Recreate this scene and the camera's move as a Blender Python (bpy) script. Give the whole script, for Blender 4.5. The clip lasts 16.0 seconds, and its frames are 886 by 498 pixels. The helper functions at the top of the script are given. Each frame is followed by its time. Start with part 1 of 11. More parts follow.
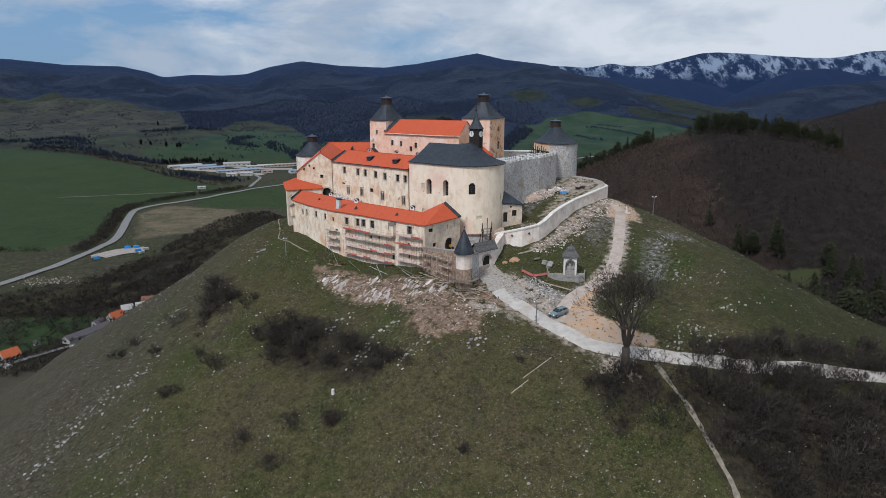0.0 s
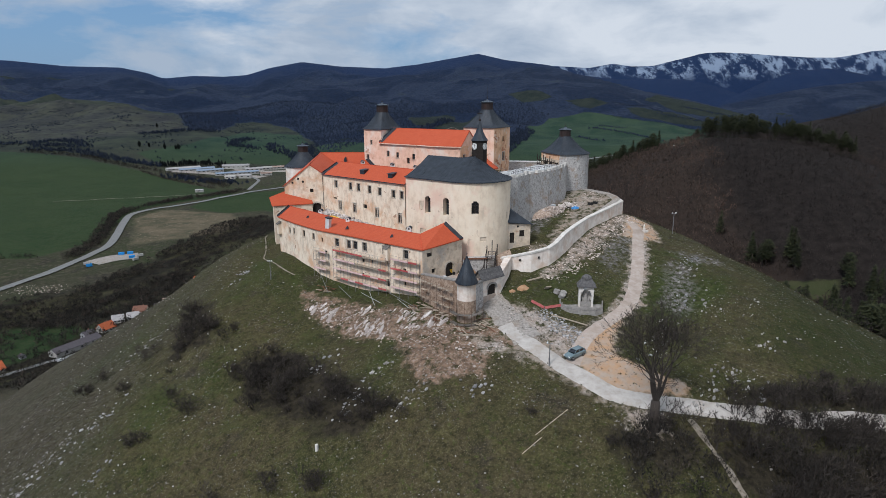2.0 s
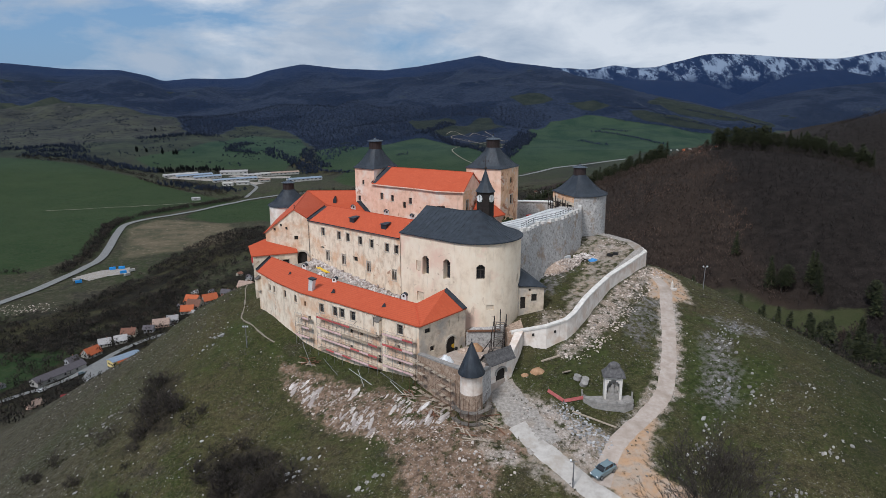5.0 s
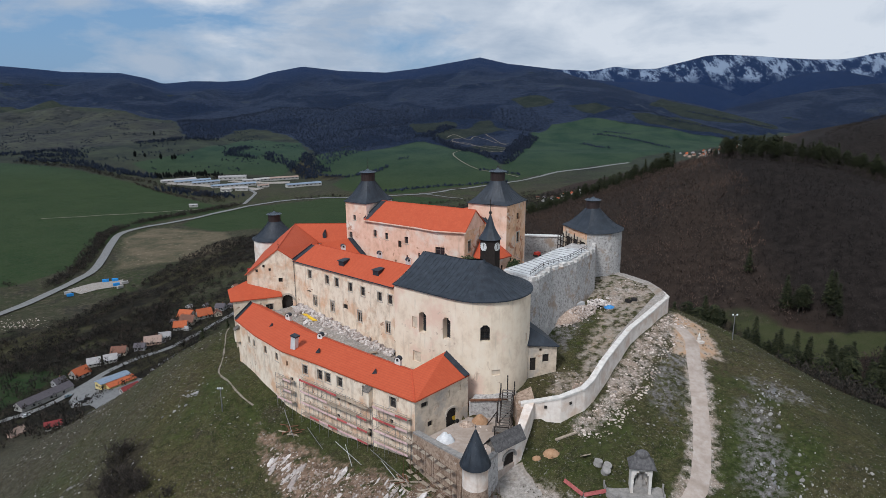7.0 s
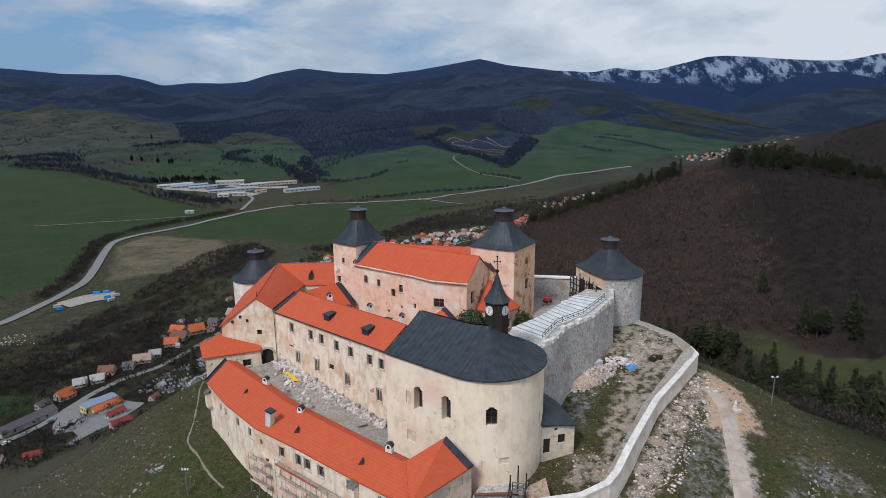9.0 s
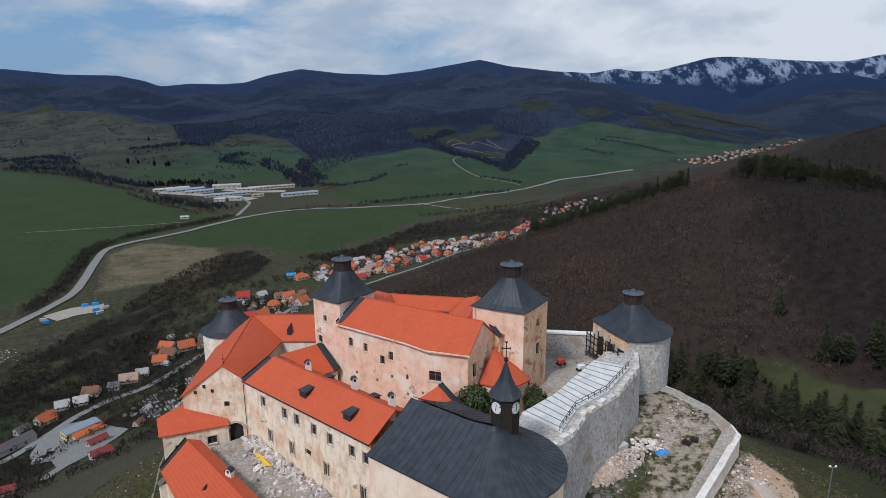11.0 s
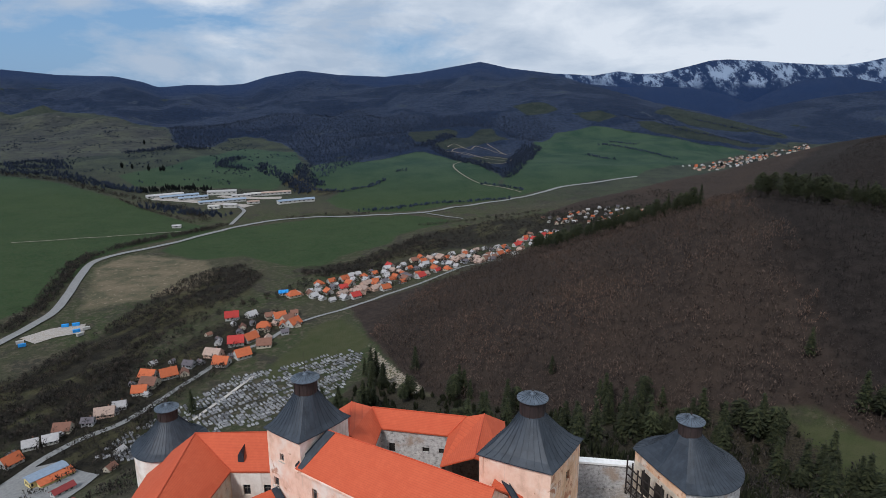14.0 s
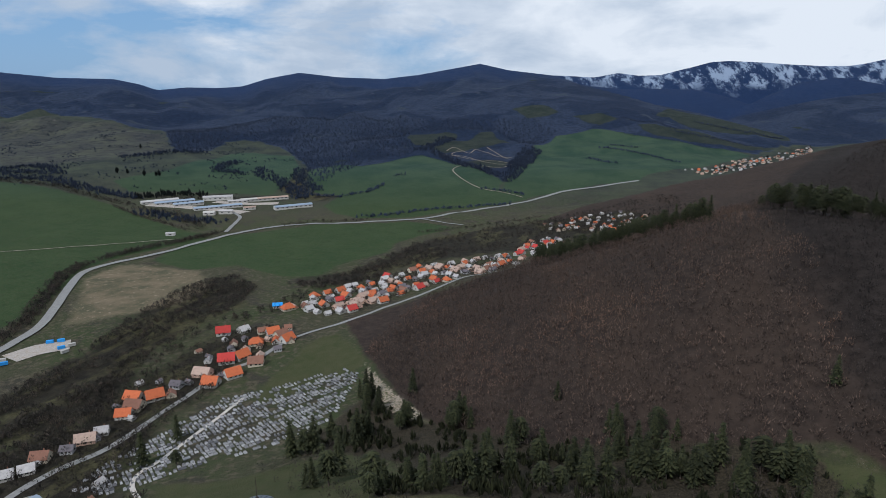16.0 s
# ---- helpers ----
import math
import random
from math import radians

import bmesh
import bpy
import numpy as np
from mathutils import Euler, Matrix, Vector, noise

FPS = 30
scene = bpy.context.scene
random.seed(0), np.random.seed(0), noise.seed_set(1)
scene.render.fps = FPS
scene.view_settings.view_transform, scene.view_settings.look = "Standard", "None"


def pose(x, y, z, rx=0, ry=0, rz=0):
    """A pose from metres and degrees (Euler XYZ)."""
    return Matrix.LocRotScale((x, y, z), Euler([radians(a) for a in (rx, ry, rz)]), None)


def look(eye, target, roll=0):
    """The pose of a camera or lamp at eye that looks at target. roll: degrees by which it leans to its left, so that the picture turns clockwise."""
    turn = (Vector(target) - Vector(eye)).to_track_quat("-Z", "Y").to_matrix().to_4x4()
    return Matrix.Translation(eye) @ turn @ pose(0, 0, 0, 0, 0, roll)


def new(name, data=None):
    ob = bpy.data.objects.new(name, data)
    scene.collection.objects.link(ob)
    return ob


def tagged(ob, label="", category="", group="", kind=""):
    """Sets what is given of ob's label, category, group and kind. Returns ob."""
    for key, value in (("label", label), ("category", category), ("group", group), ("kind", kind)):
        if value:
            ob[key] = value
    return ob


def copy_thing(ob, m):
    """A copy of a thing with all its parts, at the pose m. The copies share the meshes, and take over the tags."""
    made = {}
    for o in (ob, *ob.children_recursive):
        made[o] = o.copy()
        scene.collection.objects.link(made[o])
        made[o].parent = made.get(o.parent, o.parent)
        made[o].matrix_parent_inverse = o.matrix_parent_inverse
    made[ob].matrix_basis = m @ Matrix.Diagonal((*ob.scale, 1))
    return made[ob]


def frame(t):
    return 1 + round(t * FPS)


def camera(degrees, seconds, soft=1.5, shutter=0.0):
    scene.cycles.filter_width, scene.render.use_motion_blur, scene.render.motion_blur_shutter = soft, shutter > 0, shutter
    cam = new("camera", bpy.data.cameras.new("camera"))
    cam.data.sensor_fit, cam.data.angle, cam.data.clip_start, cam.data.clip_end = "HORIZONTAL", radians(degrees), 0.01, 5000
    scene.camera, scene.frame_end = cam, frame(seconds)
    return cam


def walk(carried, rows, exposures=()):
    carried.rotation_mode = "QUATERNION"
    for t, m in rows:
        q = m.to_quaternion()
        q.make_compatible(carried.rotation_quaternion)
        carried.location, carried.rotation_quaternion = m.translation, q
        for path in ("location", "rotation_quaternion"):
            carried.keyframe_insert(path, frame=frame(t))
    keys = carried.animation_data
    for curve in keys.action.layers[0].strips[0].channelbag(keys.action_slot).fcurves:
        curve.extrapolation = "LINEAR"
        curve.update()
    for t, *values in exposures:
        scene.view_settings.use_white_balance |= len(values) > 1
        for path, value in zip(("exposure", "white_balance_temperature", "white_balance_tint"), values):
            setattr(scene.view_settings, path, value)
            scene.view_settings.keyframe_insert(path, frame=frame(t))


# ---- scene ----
cam = camera(71.0, 16.0, 0.8)
PATH = [
    (0.0, pose(0.00, -162.00, 42.50, 75.819, -0.006, 0.853)),
    (0.5, pose(-0.02, -157.68, 42.40, 75.804, 0.018, 0.863)),
    (1.0, pose(-0.04, -153.14, 42.67, 75.813, 0.057, 0.875)),
    (1.5, pose(-0.01, -148.74, 43.16, 75.804, 0.092, 0.897)),
    (2.0, pose(0.02, -144.43, 44.39, 75.852, 0.103, 0.942)),
    (2.5, pose(0.05, -140.46, 45.82, 75.863, 0.101, 0.977)),
    (3.0, pose(0.01, -136.53, 47.44, 75.863, 0.099, 1.010)),
    (3.5, pose(-0.07, -132.75, 48.95, 75.850, 0.114, 1.020)),
    (4.0, pose(-0.20, -128.78, 50.61, 75.867, 0.139, 1.010)),
    (6.5, pose(-0.13, -106.92, 58.24, 75.974, 0.324, 1.077)),
    (7.0, pose(-0.09, -102.15, 59.93, 76.001, 0.359, 1.090)),
    (7.5, pose(-0.06, -97.55, 61.41, 75.999, 0.392, 1.099)),
    (8.0, pose(-0.06, -92.73, 63.04, 76.033, 0.414, 1.105)),
    (8.5, pose(-0.12, -87.95, 64.40, 76.034, 0.420, 1.105)),
    (9.0, pose(-0.20, -82.75, 65.99, 76.060, 0.428, 1.090)),
    (9.5, pose(-0.17, -77.56, 67.37, 76.055, 0.427, 1.092)),
    (12.0, pose(-0.03, -49.92, 75.30, 76.062, 0.313, 1.114)),
    (12.5, pose(-0.02, -44.23, 76.71, 76.062, 0.262, 1.129)),
    (13.0, pose(-0.11, -38.39, 78.41, 76.084, 0.222, 1.137)),
    (13.5, pose(-0.21, -32.86, 79.89, 76.086, 0.197, 1.131)),
    (14.0, pose(-0.23, -27.07, 81.56, 76.118, 0.184, 1.127)),
    (14.5, pose(-0.12, -21.33, 82.74, 76.128, 0.184, 1.138)),
    (15.0, pose(-0.05, -15.47, 83.92, 76.170, 0.212, 1.122)),
    (15.5, pose(-0.03, -9.55, 85.08, 76.211, 0.242, 1.115)),
    (16.0, pose(-0.00, -3.60, 86.26, 76.247, 0.271, 1.096)),
]
walk(cam, PATH, ((0.0, -0.07, 5800, 11), (9.0, -0.06, 5800, 11), (13.0, 0.0, 5800, 11), (16.0, 0.16, 5800, 11)))

# world, sun and exposure
world = bpy.data.worlds.new("sky")
scene.world = world
world.use_nodes = True
wn, wl = world.node_tree.nodes, world.node_tree.links
wn.clear()
SUN_EL, SUN_AZ = radians(48), radians(215)


def sky_nodes():
    out = wn.new("ShaderNodeOutputWorld")
    bg = wn.new("ShaderNodeBackground")
    bg.inputs["Strength"].default_value = 1.0
    sky = wn.new("ShaderNodeTexSky")
    sky.sky_type, sky.sun_disc = "NISHITA", False
    sky.sun_elevation, sky.sun_rotation = SUN_EL, SUN_AZ
    dim = wn.new("ShaderNodeVectorMath")
    dim.operation = "SCALE"
    dim.inputs["Scale"].default_value = 0.10
    wl.new(sky.outputs[0], dim.inputs[0])
    geo = wn.new("ShaderNodeTexCoord")
    sep = wn.new("ShaderNodeSeparateXYZ")
    wl.new(geo.outputs["Generated"], sep.inputs[0])

    def calc(op, p, q, r=None):
        m = wn.new("ShaderNodeMath"); m.operation = op
        for k, v in enumerate((p, q, r)):
            if isinstance(v, (int, float)):
                m.inputs[k].default_value = v
            elif v is not None:
                wl.new(v, m.inputs[k])
        return m.outputs[0]

    def cloud(stretch, scale, detail, rough, twist, shift):
        """Noise over the sky's dome, drawn out along the horizon."""
        mp = wn.new("ShaderNodeMapping")
        mp.inputs["Scale"].default_value, mp.inputs["Location"].default_value = (1, 1, stretch), shift
        wl.new(geo.outputs["Generated"], mp.inputs[0])
        t = wn.new("ShaderNodeTexNoise")
        t.inputs["Scale"].default_value, t.inputs["Detail"].default_value, t.inputs["Roughness"].default_value, t.inputs["Distortion"].default_value = scale, detail, rough, twist
        wl.new(mp.outputs[0], t.inputs["Vector"])
        return t.outputs[0]

    def step(value, stops):
        r = wn.new("ShaderNodeValToRGB")
        for e, (p, c) in zip(r.color_ramp.elements, stops):
            e.position, e.color = p, (*c, 1)
        wl.new(value, r.inputs[0])
        return r.outputs[0]
    # a broken deck: closed towards +x and overhead, blue gaps low down towards -x
    lean = calc("MULTIPLY_ADD", sep.outputs[0], 0.42, cloud(2.6, 4.6, 10, 0.58, 0.3, (0.4, 0.2, 0.0)))
    high = calc("MULTIPLY", calc("MINIMUM", calc("MAXIMUM", calc("SUBTRACT", sep.outputs[2], 0.10), 0.0), 0.05), 4.0)
    gap = calc("ADD", lean, high)
    cover = step(gap, ((0.27, (0, 0, 0)), (0.47, (1, 1, 1))))
    body = calc("MULTIPLY_ADD", sep.outputs[0], 0.10, calc("MULTIPLY_ADD", cloud(2.4, 6.0, 10, 0.56, 0.3, (0.0, 0.7, 0.3)), 0.6, calc("MULTIPLY", cloud(2.0, 1.9, 4, 0.5, 0.0, (0.2, 0.1, 0.0)), 0.4)))
    tone_out = step(body, ((0.40, (0.42, 0.48, 0.54)), (0.58, (0.72, 0.735, 0.73))))
    blue = wn.new("ShaderNodeMix"); blue.data_type = "RGBA"
    blue.inputs[0].default_value = 0.75
    blue.inputs[7].default_value = (0.18, 0.33, 0.52, 1)
    wl.new(dim.outputs[0], blue.inputs[6])
    mix = wn.new("ShaderNodeMix"); mix.data_type = "RGBA"
    wl.new(cover, mix.inputs[0]); wl.new(blue.outputs[2], mix.inputs[6]); wl.new(tone_out, mix.inputs[7])
    wl.new(mix.outputs[2], bg.inputs["Color"])
    wl.new(bg.outputs[0], out.inputs[0])


sky_nodes()
sun_data = bpy.data.lights.new("sun", "SUN")
sun_data.energy, sun_data.angle, sun_data.color = 2.9, radians(12), (1.0, 0.93, 0.83)
sun = new("sun", sun_data)
sun.matrix_world = look((math.sin(SUN_AZ) * 900, math.cos(SUN_AZ) * 900, 1000), (0, 30, 0))
scene.view_settings.exposure = 0.0


# ---- materials ----
def ramp(nodes, stops):
    r = nodes.new("ShaderNodeValToRGB")
    e = r.color_ramp.elements
    while len(e) < len(stops):
        e.new(0.5)
    for el, (p, c) in zip(e, stops):
        el.position, el.color = p, (*c, 1)
    return r


def material(name, stops, scale=1.0, detail=6, rough=0.9, metal=0.0, bump=0.3, bump_scale=None, second=None, second_scale=0.2,
             second_range=(0.5, 0.7), vary=0.0, stretch=(1, 1, 1), spec=0.3, bump_dist=0.05, distortion=0.0, peel=None, peel_range=(0.64, 0.69), streak=None, streak_range=(0.54, 0.72)):
    """A noise-coloured surface: fine grain by stops, a second colour in patches, a bump, and a shift of brightness per piece."""
    m = bpy.data.materials.new(name)
    m.use_nodes = True
    n, l = m.node_tree.nodes, m.node_tree.links
    b = n["Principled BSDF"]
    b.inputs["Roughness"].default_value, b.inputs["Metallic"].default_value = rough, metal
    b.inputs["Specular IOR Level"].default_value = spec
    co = n.new("ShaderNodeNewGeometry")
    mp = n.new("ShaderNodeMapping")
    mp.inputs["Scale"].default_value = stretch
    l.new(co.outputs["Position"], mp.inputs[0])
    t = n.new("ShaderNodeTexNoise")
    t.inputs["Scale"].default_value, t.inputs["Detail"].default_value = scale, detail
    t.inputs["Roughness"].default_value, t.inputs["Distortion"].default_value = 0.65, distortion
    l.new(mp.outputs[0], t.inputs["Vector"])
    r = ramp(n, stops)
    l.new(t.outputs[0], r.inputs[0])
    col = r.outputs[0]
    if second:
        t2 = n.new("ShaderNodeTexNoise")
        t2.inputs["Scale"].default_value, t2.inputs["Detail"].default_value = second_scale, 7
        t2.inputs["Roughness"].default_value = 0.6
        l.new(co.outputs["Position"], t2.inputs["Vector"])
        f = ramp(n, [(second_range[0], (0, 0, 0)), (second_range[1], (1, 1, 1))])
        l.new(t2.outputs[0], f.inputs[0])
        mx = n.new("ShaderNodeMix"); mx.data_type = "RGBA"
        mx.inputs[7].default_value = (*second, 1)
        l.new(f.outputs[0], mx.inputs[0]); l.new(col, mx.inputs[6])
        col = mx.outputs[2]
    if peel:
        t4 = n.new("ShaderNodeTexNoise")
        t4.inputs["Scale"].default_value, t4.inputs["Detail"].default_value, t4.inputs["Roughness"].default_value = 0.42, 10, 0.62
        t4.inputs["Distortion"].default_value = 0.6
        l.new(co.outputs["Position"], t4.inputs["Vector"])
        f4 = ramp(n, [(peel_range[0], (0, 0, 0)), (peel_range[1], (1, 1, 1))])
        l.new(t4.outputs[0], f4.inputs[0])
        mx4 = n.new("ShaderNodeMix"); mx4.data_type = "RGBA"
        mx4.inputs[7].default_value = (*peel, 1)
        l.new(f4.outputs[0], mx4.inputs[0]); l.new(col, mx4.inputs[6])
        col = mx4.outputs[2]
    if streak:
        # rain-washed stains drawn out down the wall
        m5 = n.new("ShaderNodeMapping"); m5.inputs["Scale"].default_value = (1.1, 1.1, 0.11)
        l.new(co.outputs["Position"], m5.inputs[0])
        t5 = n.new("ShaderNodeTexNoise")
        t5.inputs["Scale"].default_value, t5.inputs["Detail"].default_value, t5.inputs["Roughness"].default_value = 1.0, 9, 0.68
        l.new(m5.outputs[0], t5.inputs["Vector"])
        f5 = ramp(n, [(streak_range[0], (0, 0, 0)), (streak_range[1], (0.75, 0.75, 0.75))])
        l.new(t5.outputs[0], f5.inputs[0])
        mx5 = n.new("ShaderNodeMix"); mx5.data_type = "RGBA"
        mx5.inputs[7].default_value = (*streak, 1)
        l.new(f5.outputs[0], mx5.inputs[0]); l.new(col, mx5.inputs[6])
        col = mx5.outputs[2]
    if vary:
        oi = n.new("ShaderNodeObjectInfo")
        mr = n.new("ShaderNodeMapRange")
        mr.inputs[3].default_value, mr.inputs[4].default_value = 1 - vary, 1 + vary
        l.new(oi.outputs["Random"], mr.inputs[0])
        sc = n.new("ShaderNodeVectorMath"); sc.operation = "SCALE"
        l.new(col, sc.inputs[0]); l.new(mr.outputs[0], sc.inputs["Scale"])
        col = sc.outputs[0]
    l.new(col, b.inputs["Base Color"])
    if bump:
        t3 = n.new("ShaderNodeTexNoise")
        t3.inputs["Scale"].default_value, t3.inputs["Detail"].default_value = bump_scale or scale * 2, 6
        l.new(mp.outputs[0], t3.inputs["Vector"])
        bp = n.new("ShaderNodeBump")
        bp.inputs["Strength"].default_value, bp.inputs["Distance"].default_value = bump, bump_dist
        l.new(t3.outputs[0], bp.inputs["Height"]); l.new(bp.outputs[0], b.inputs["Normal"])
    return m


M = {}
M["plaster_cream"] = material("plaster_cream", [(0.3, (0.50, 0.38, 0.28)), (0.5, (0.74, 0.62, 0.49)), (0.75, (0.82, 0.73, 0.61))], 0.8, 10, stretch=(1, 1, 0.6), peel=(0.38, 0.24, 0.165), peel_range=(0.64, 0.67), second=(0.62, 0.40, 0.26), second_scale=0.22, second_range=(0.50, 0.64), bump=0.3, streak=(0.34, 0.27, 0.21))
M["plaster_pink"] = material("plaster_pink", [(0.3, (0.55, 0.34, 0.25)), (0.5, (0.73, 0.48, 0.36)), (0.75, (0.79, 0.60, 0.49))], 0.6, 9, stretch=(1, 1, 0.7), peel=(0.46, 0.26, 0.18), peel_range=(0.61, 0.66), second=(0.74, 0.64, 0.56), second_scale=0.2, second_range=(0.52, 0.66), bump=0.25, streak=(0.44, 0.32, 0.26), streak_range=(0.58, 0.76))
M["plaster_ochre"] = material("plaster_ochre", [(0.3, (0.46, 0.27, 0.15)), (0.5, (0.68, 0.42, 0.26)), (0.75, (0.76, 0.57, 0.42))], 0.4, 8, peel=(0.40, 0.18, 0.10), peel_range=(0.56, 0.62), second=(0.64, 0.55, 0.46), second_scale=0.25, second_range=(0.5, 0.62), bump=0.25, streak=(0.34, 0.22, 0.15))
M["lime_white"] = material("lime_white", [(0.3, (0.58, 0.50, 0.44)), (0.55, (0.75, 0.68, 0.62)), (0.75, (0.81, 0.76, 0.71))], 0.5, 8, second=(0.60, 0.47, 0.38), second_scale=0.3, second_range=(0.48, 0.64), bump=0.3, streak=(0.42, 0.33, 0.27), streak_range=(0.56, 0.74))
M["stone_wall"] = material("stone_wall", [(0.30, (0.13, 0.122, 0.118)), (0.46, (0.36, 0.345, 0.335)), (0.7, (0.53, 0.515, 0.50))], 1.9, 10, second=(0.30, 0.235, 0.185), second_scale=0.3, second_range=(0.54, 0.66), peel=(0.52, 0.50, 0.48), peel_range=(0.61, 0.65), bump=0.9, bump_dist=0.12, bump_scale=3.5)
M["stone_brown"] = material("stone_brown", [(0.30, (0.12, 0.082, 0.060)), (0.46, (0.31, 0.225, 0.165)), (0.7, (0.45, 0.355, 0.285))], 1.9, 10, second=(0.22, 0.145, 0.10), second_scale=0.4, second_range=(0.5, 0.64), peel=(0.48, 0.41, 0.355), peel_range=(0.63, 0.67), bump=0.9, bump_dist=0.12, bump_scale=3.5)
M["rubble"] = material("rubble", [(0.3, (0.18, 0.13, 0.10)), (0.5, (0.38, 0.29, 0.23)), (0.7, (0.58, 0.49, 0.42))], 3.0, 8, bump=0.8, bump_dist=0.1, vary=0.2)
M["roof_tile"] = material("roof_tile", [(0.3, (0.415, 0.074, 0.029)), (0.5, (0.45, 0.082, 0.032)), (0.7, (0.485, 0.094, 0.038))], 1.6, 9, rough=0.75, second=(0.425, 0.072, 0.027), second_scale=0.5, second_range=(0.46, 0.70), bump=0.15)
M["ridge_tile"] = material("ridge_tile", [(0.3, (0.36, 0.055, 0.022)), (0.7, (0.50, 0.085, 0.035))], 3.0, 4, rough=0.75, bump=0.2, vary=0.15)
M["sheet_dark"] = material("sheet_dark", [(0.3, (0.012, 0.016, 0.023)), (0.5, (0.022, 0.029, 0.040)), (0.75, (0.040, 0.049, 0.064))], 0.8, 8, rough=0.6, metal=0.1, stretch=(1, 1, 0.3), bump=0.15, second=(0.055, 0.064, 0.078), second_scale=0.5, second_range=(0.58, 0.82), spec=0.5)
M["timber_dark"] = material("timber_dark", [(0.3, (0.012, 0.009, 0.008)), (0.7, (0.035, 0.026, 0.022))], 4.0, 6, rough=0.8, bump=0.3)
M["timber_grey"] = material("timber_grey", [(0.3, (0.08, 0.07, 0.062)), (0.7, (0.20, 0.18, 0.16))], 3.0, 6, bump=0.3, vary=0.2)
M["timber_pale"] = material("timber_pale", [(0.3, (0.26, 0.21, 0.16)), (0.7, (0.46, 0.39, 0.31))], 3.0, 6, bump=0.3, vary=0.2)
M["steel"] = material("steel", [(0.3, (0.16, 0.16, 0.17)), (0.7, (0.32, 0.32, 0.33))], 3.0, 4, rough=0.5, metal=0.6, bump=0.0)
M["glass_dark"] = material("glass_dark", [(0.3, (0.012, 0.013, 0.016)), (0.7, (0.03, 0.033, 0.04))], 1.0, 2, rough=0.12, bump=0.0, spec=0.6)
# near-black colour standing in for the shade inside openings, holes and flues
M["recess_shade"] = material("recess_shade", [(0.3, (0.015, 0.012, 0.010)), (0.7, (0.035, 0.03, 0.027))], 2.0, 3, bump=0.0)
M["white_paint"] = material("white_paint", [(0.3, (0.62, 0.61, 0.59)), (0.7, (0.78, 0.77, 0.75))], 1.0, 5, rough=0.7, bump=0.1)
M["terrace_sheet"] = material("terrace_sheet", [(0.3, (0.42, 0.43, 0.43)), (0.5, (0.55, 0.56, 0.56)), (0.7, (0.64, 0.65, 0.65))], 0.4, 6, rough=0.7, bump=0.1)
M["road_gravel"] = material("road_gravel", [(0.3, (0.33, 0.30, 0.27)), (0.5, (0.42, 0.39, 0.36)), (0.7, (0.49, 0.46, 0.43))], 0.8, 12, second=(0.33, 0.285, 0.24), second_scale=0.22, second_range=(0.52, 0.70), bump=0.5, bump_dist=0.04)
M["asphalt_road"] = material("asphalt_road", [(0.3, (0.14, 0.14, 0.14)), (0.7, (0.22, 0.22, 0.215))], 0.5, 6, bump=0.1)
M["clay_bare"] = material("clay_bare", [(0.3, (0.36, 0.22, 0.13)), (0.5, (0.46, 0.32, 0.21)), (0.7, (0.54, 0.42, 0.31))], 0.7, 8, bump=0.6, bump_dist=0.08)
M["plaster_chapel"] = material("plaster_chapel", [(0.3, (0.62, 0.50, 0.38)), (0.5, (0.77, 0.65, 0.51)), (0.75, (0.82, 0.73, 0.60))], 0.45, 9, stretch=(1, 1, 0.7), peel=(0.52, 0.40, 0.31), peel_range=(0.63, 0.68), second=(0.72, 0.52, 0.41), second_scale=0.11, second_range=(0.50, 0.62), bump=0.2, streak=(0.50, 0.42, 0.33), streak_range=(0.58, 0.74))
M["plaster_stained"] = material("plaster_stained", [(0.3, (0.38, 0.31, 0.245)), (0.5, (0.60, 0.50, 0.39)), (0.75, (0.72, 0.63, 0.51))], 0.7, 8, second=(0.40, 0.36, 0.32), second_scale=0.25, second_range=(0.50, 0.64), peel=(0.42, 0.28, 0.20), bump=0.35)
M["timber_rust"] = material("timber_rust", [(0.3, (0.10, 0.045, 0.025)), (0.7, (0.20, 0.10, 0.06))], 2.0, 6, bump=0.3)
M["gravel_grey"] = material("gravel_grey", [(0.3, (0.17, 0.15, 0.135)), (0.5, (0.29, 0.265, 0.24)), (0.7, (0.42, 0.39, 0.365))], 1.9, 10, bump=0.5, bump_dist=0.06, second=(0.24, 0.19, 0.145), second_scale=0.3)
M["lime_cap"] = material("lime_cap", [(0.3, (0.50, 0.47, 0.44)), (0.6, (0.68, 0.65, 0.61))], 0.9, 8, bump=0.2, second=(0.52, 0.45, 0.39), second_scale=0.5, second_range=(0.54, 0.70), streak=(0.42, 0.37, 0.33), streak_range=(0.58, 0.76))
M["trodden"] = material("trodden_earth", [(0.3, (0.10, 0.085, 0.06)), (0.5, (0.21, 0.18, 0.145)), (0.7, (0.30, 0.265, 0.225))], 1.3, 10, bump=0.3, bump_dist=0.03)
M["clay_track"] = material("clay_track", [(0.3, (0.31, 0.255, 0.215)), (0.5, (0.40, 0.335, 0.29)), (0.7, (0.45, 0.395, 0.355))], 0.9, 12, second=(0.30, 0.24, 0.195), second_scale=0.25, second_range=(0.50, 0.72), bump=0.3, bump_dist=0.03)


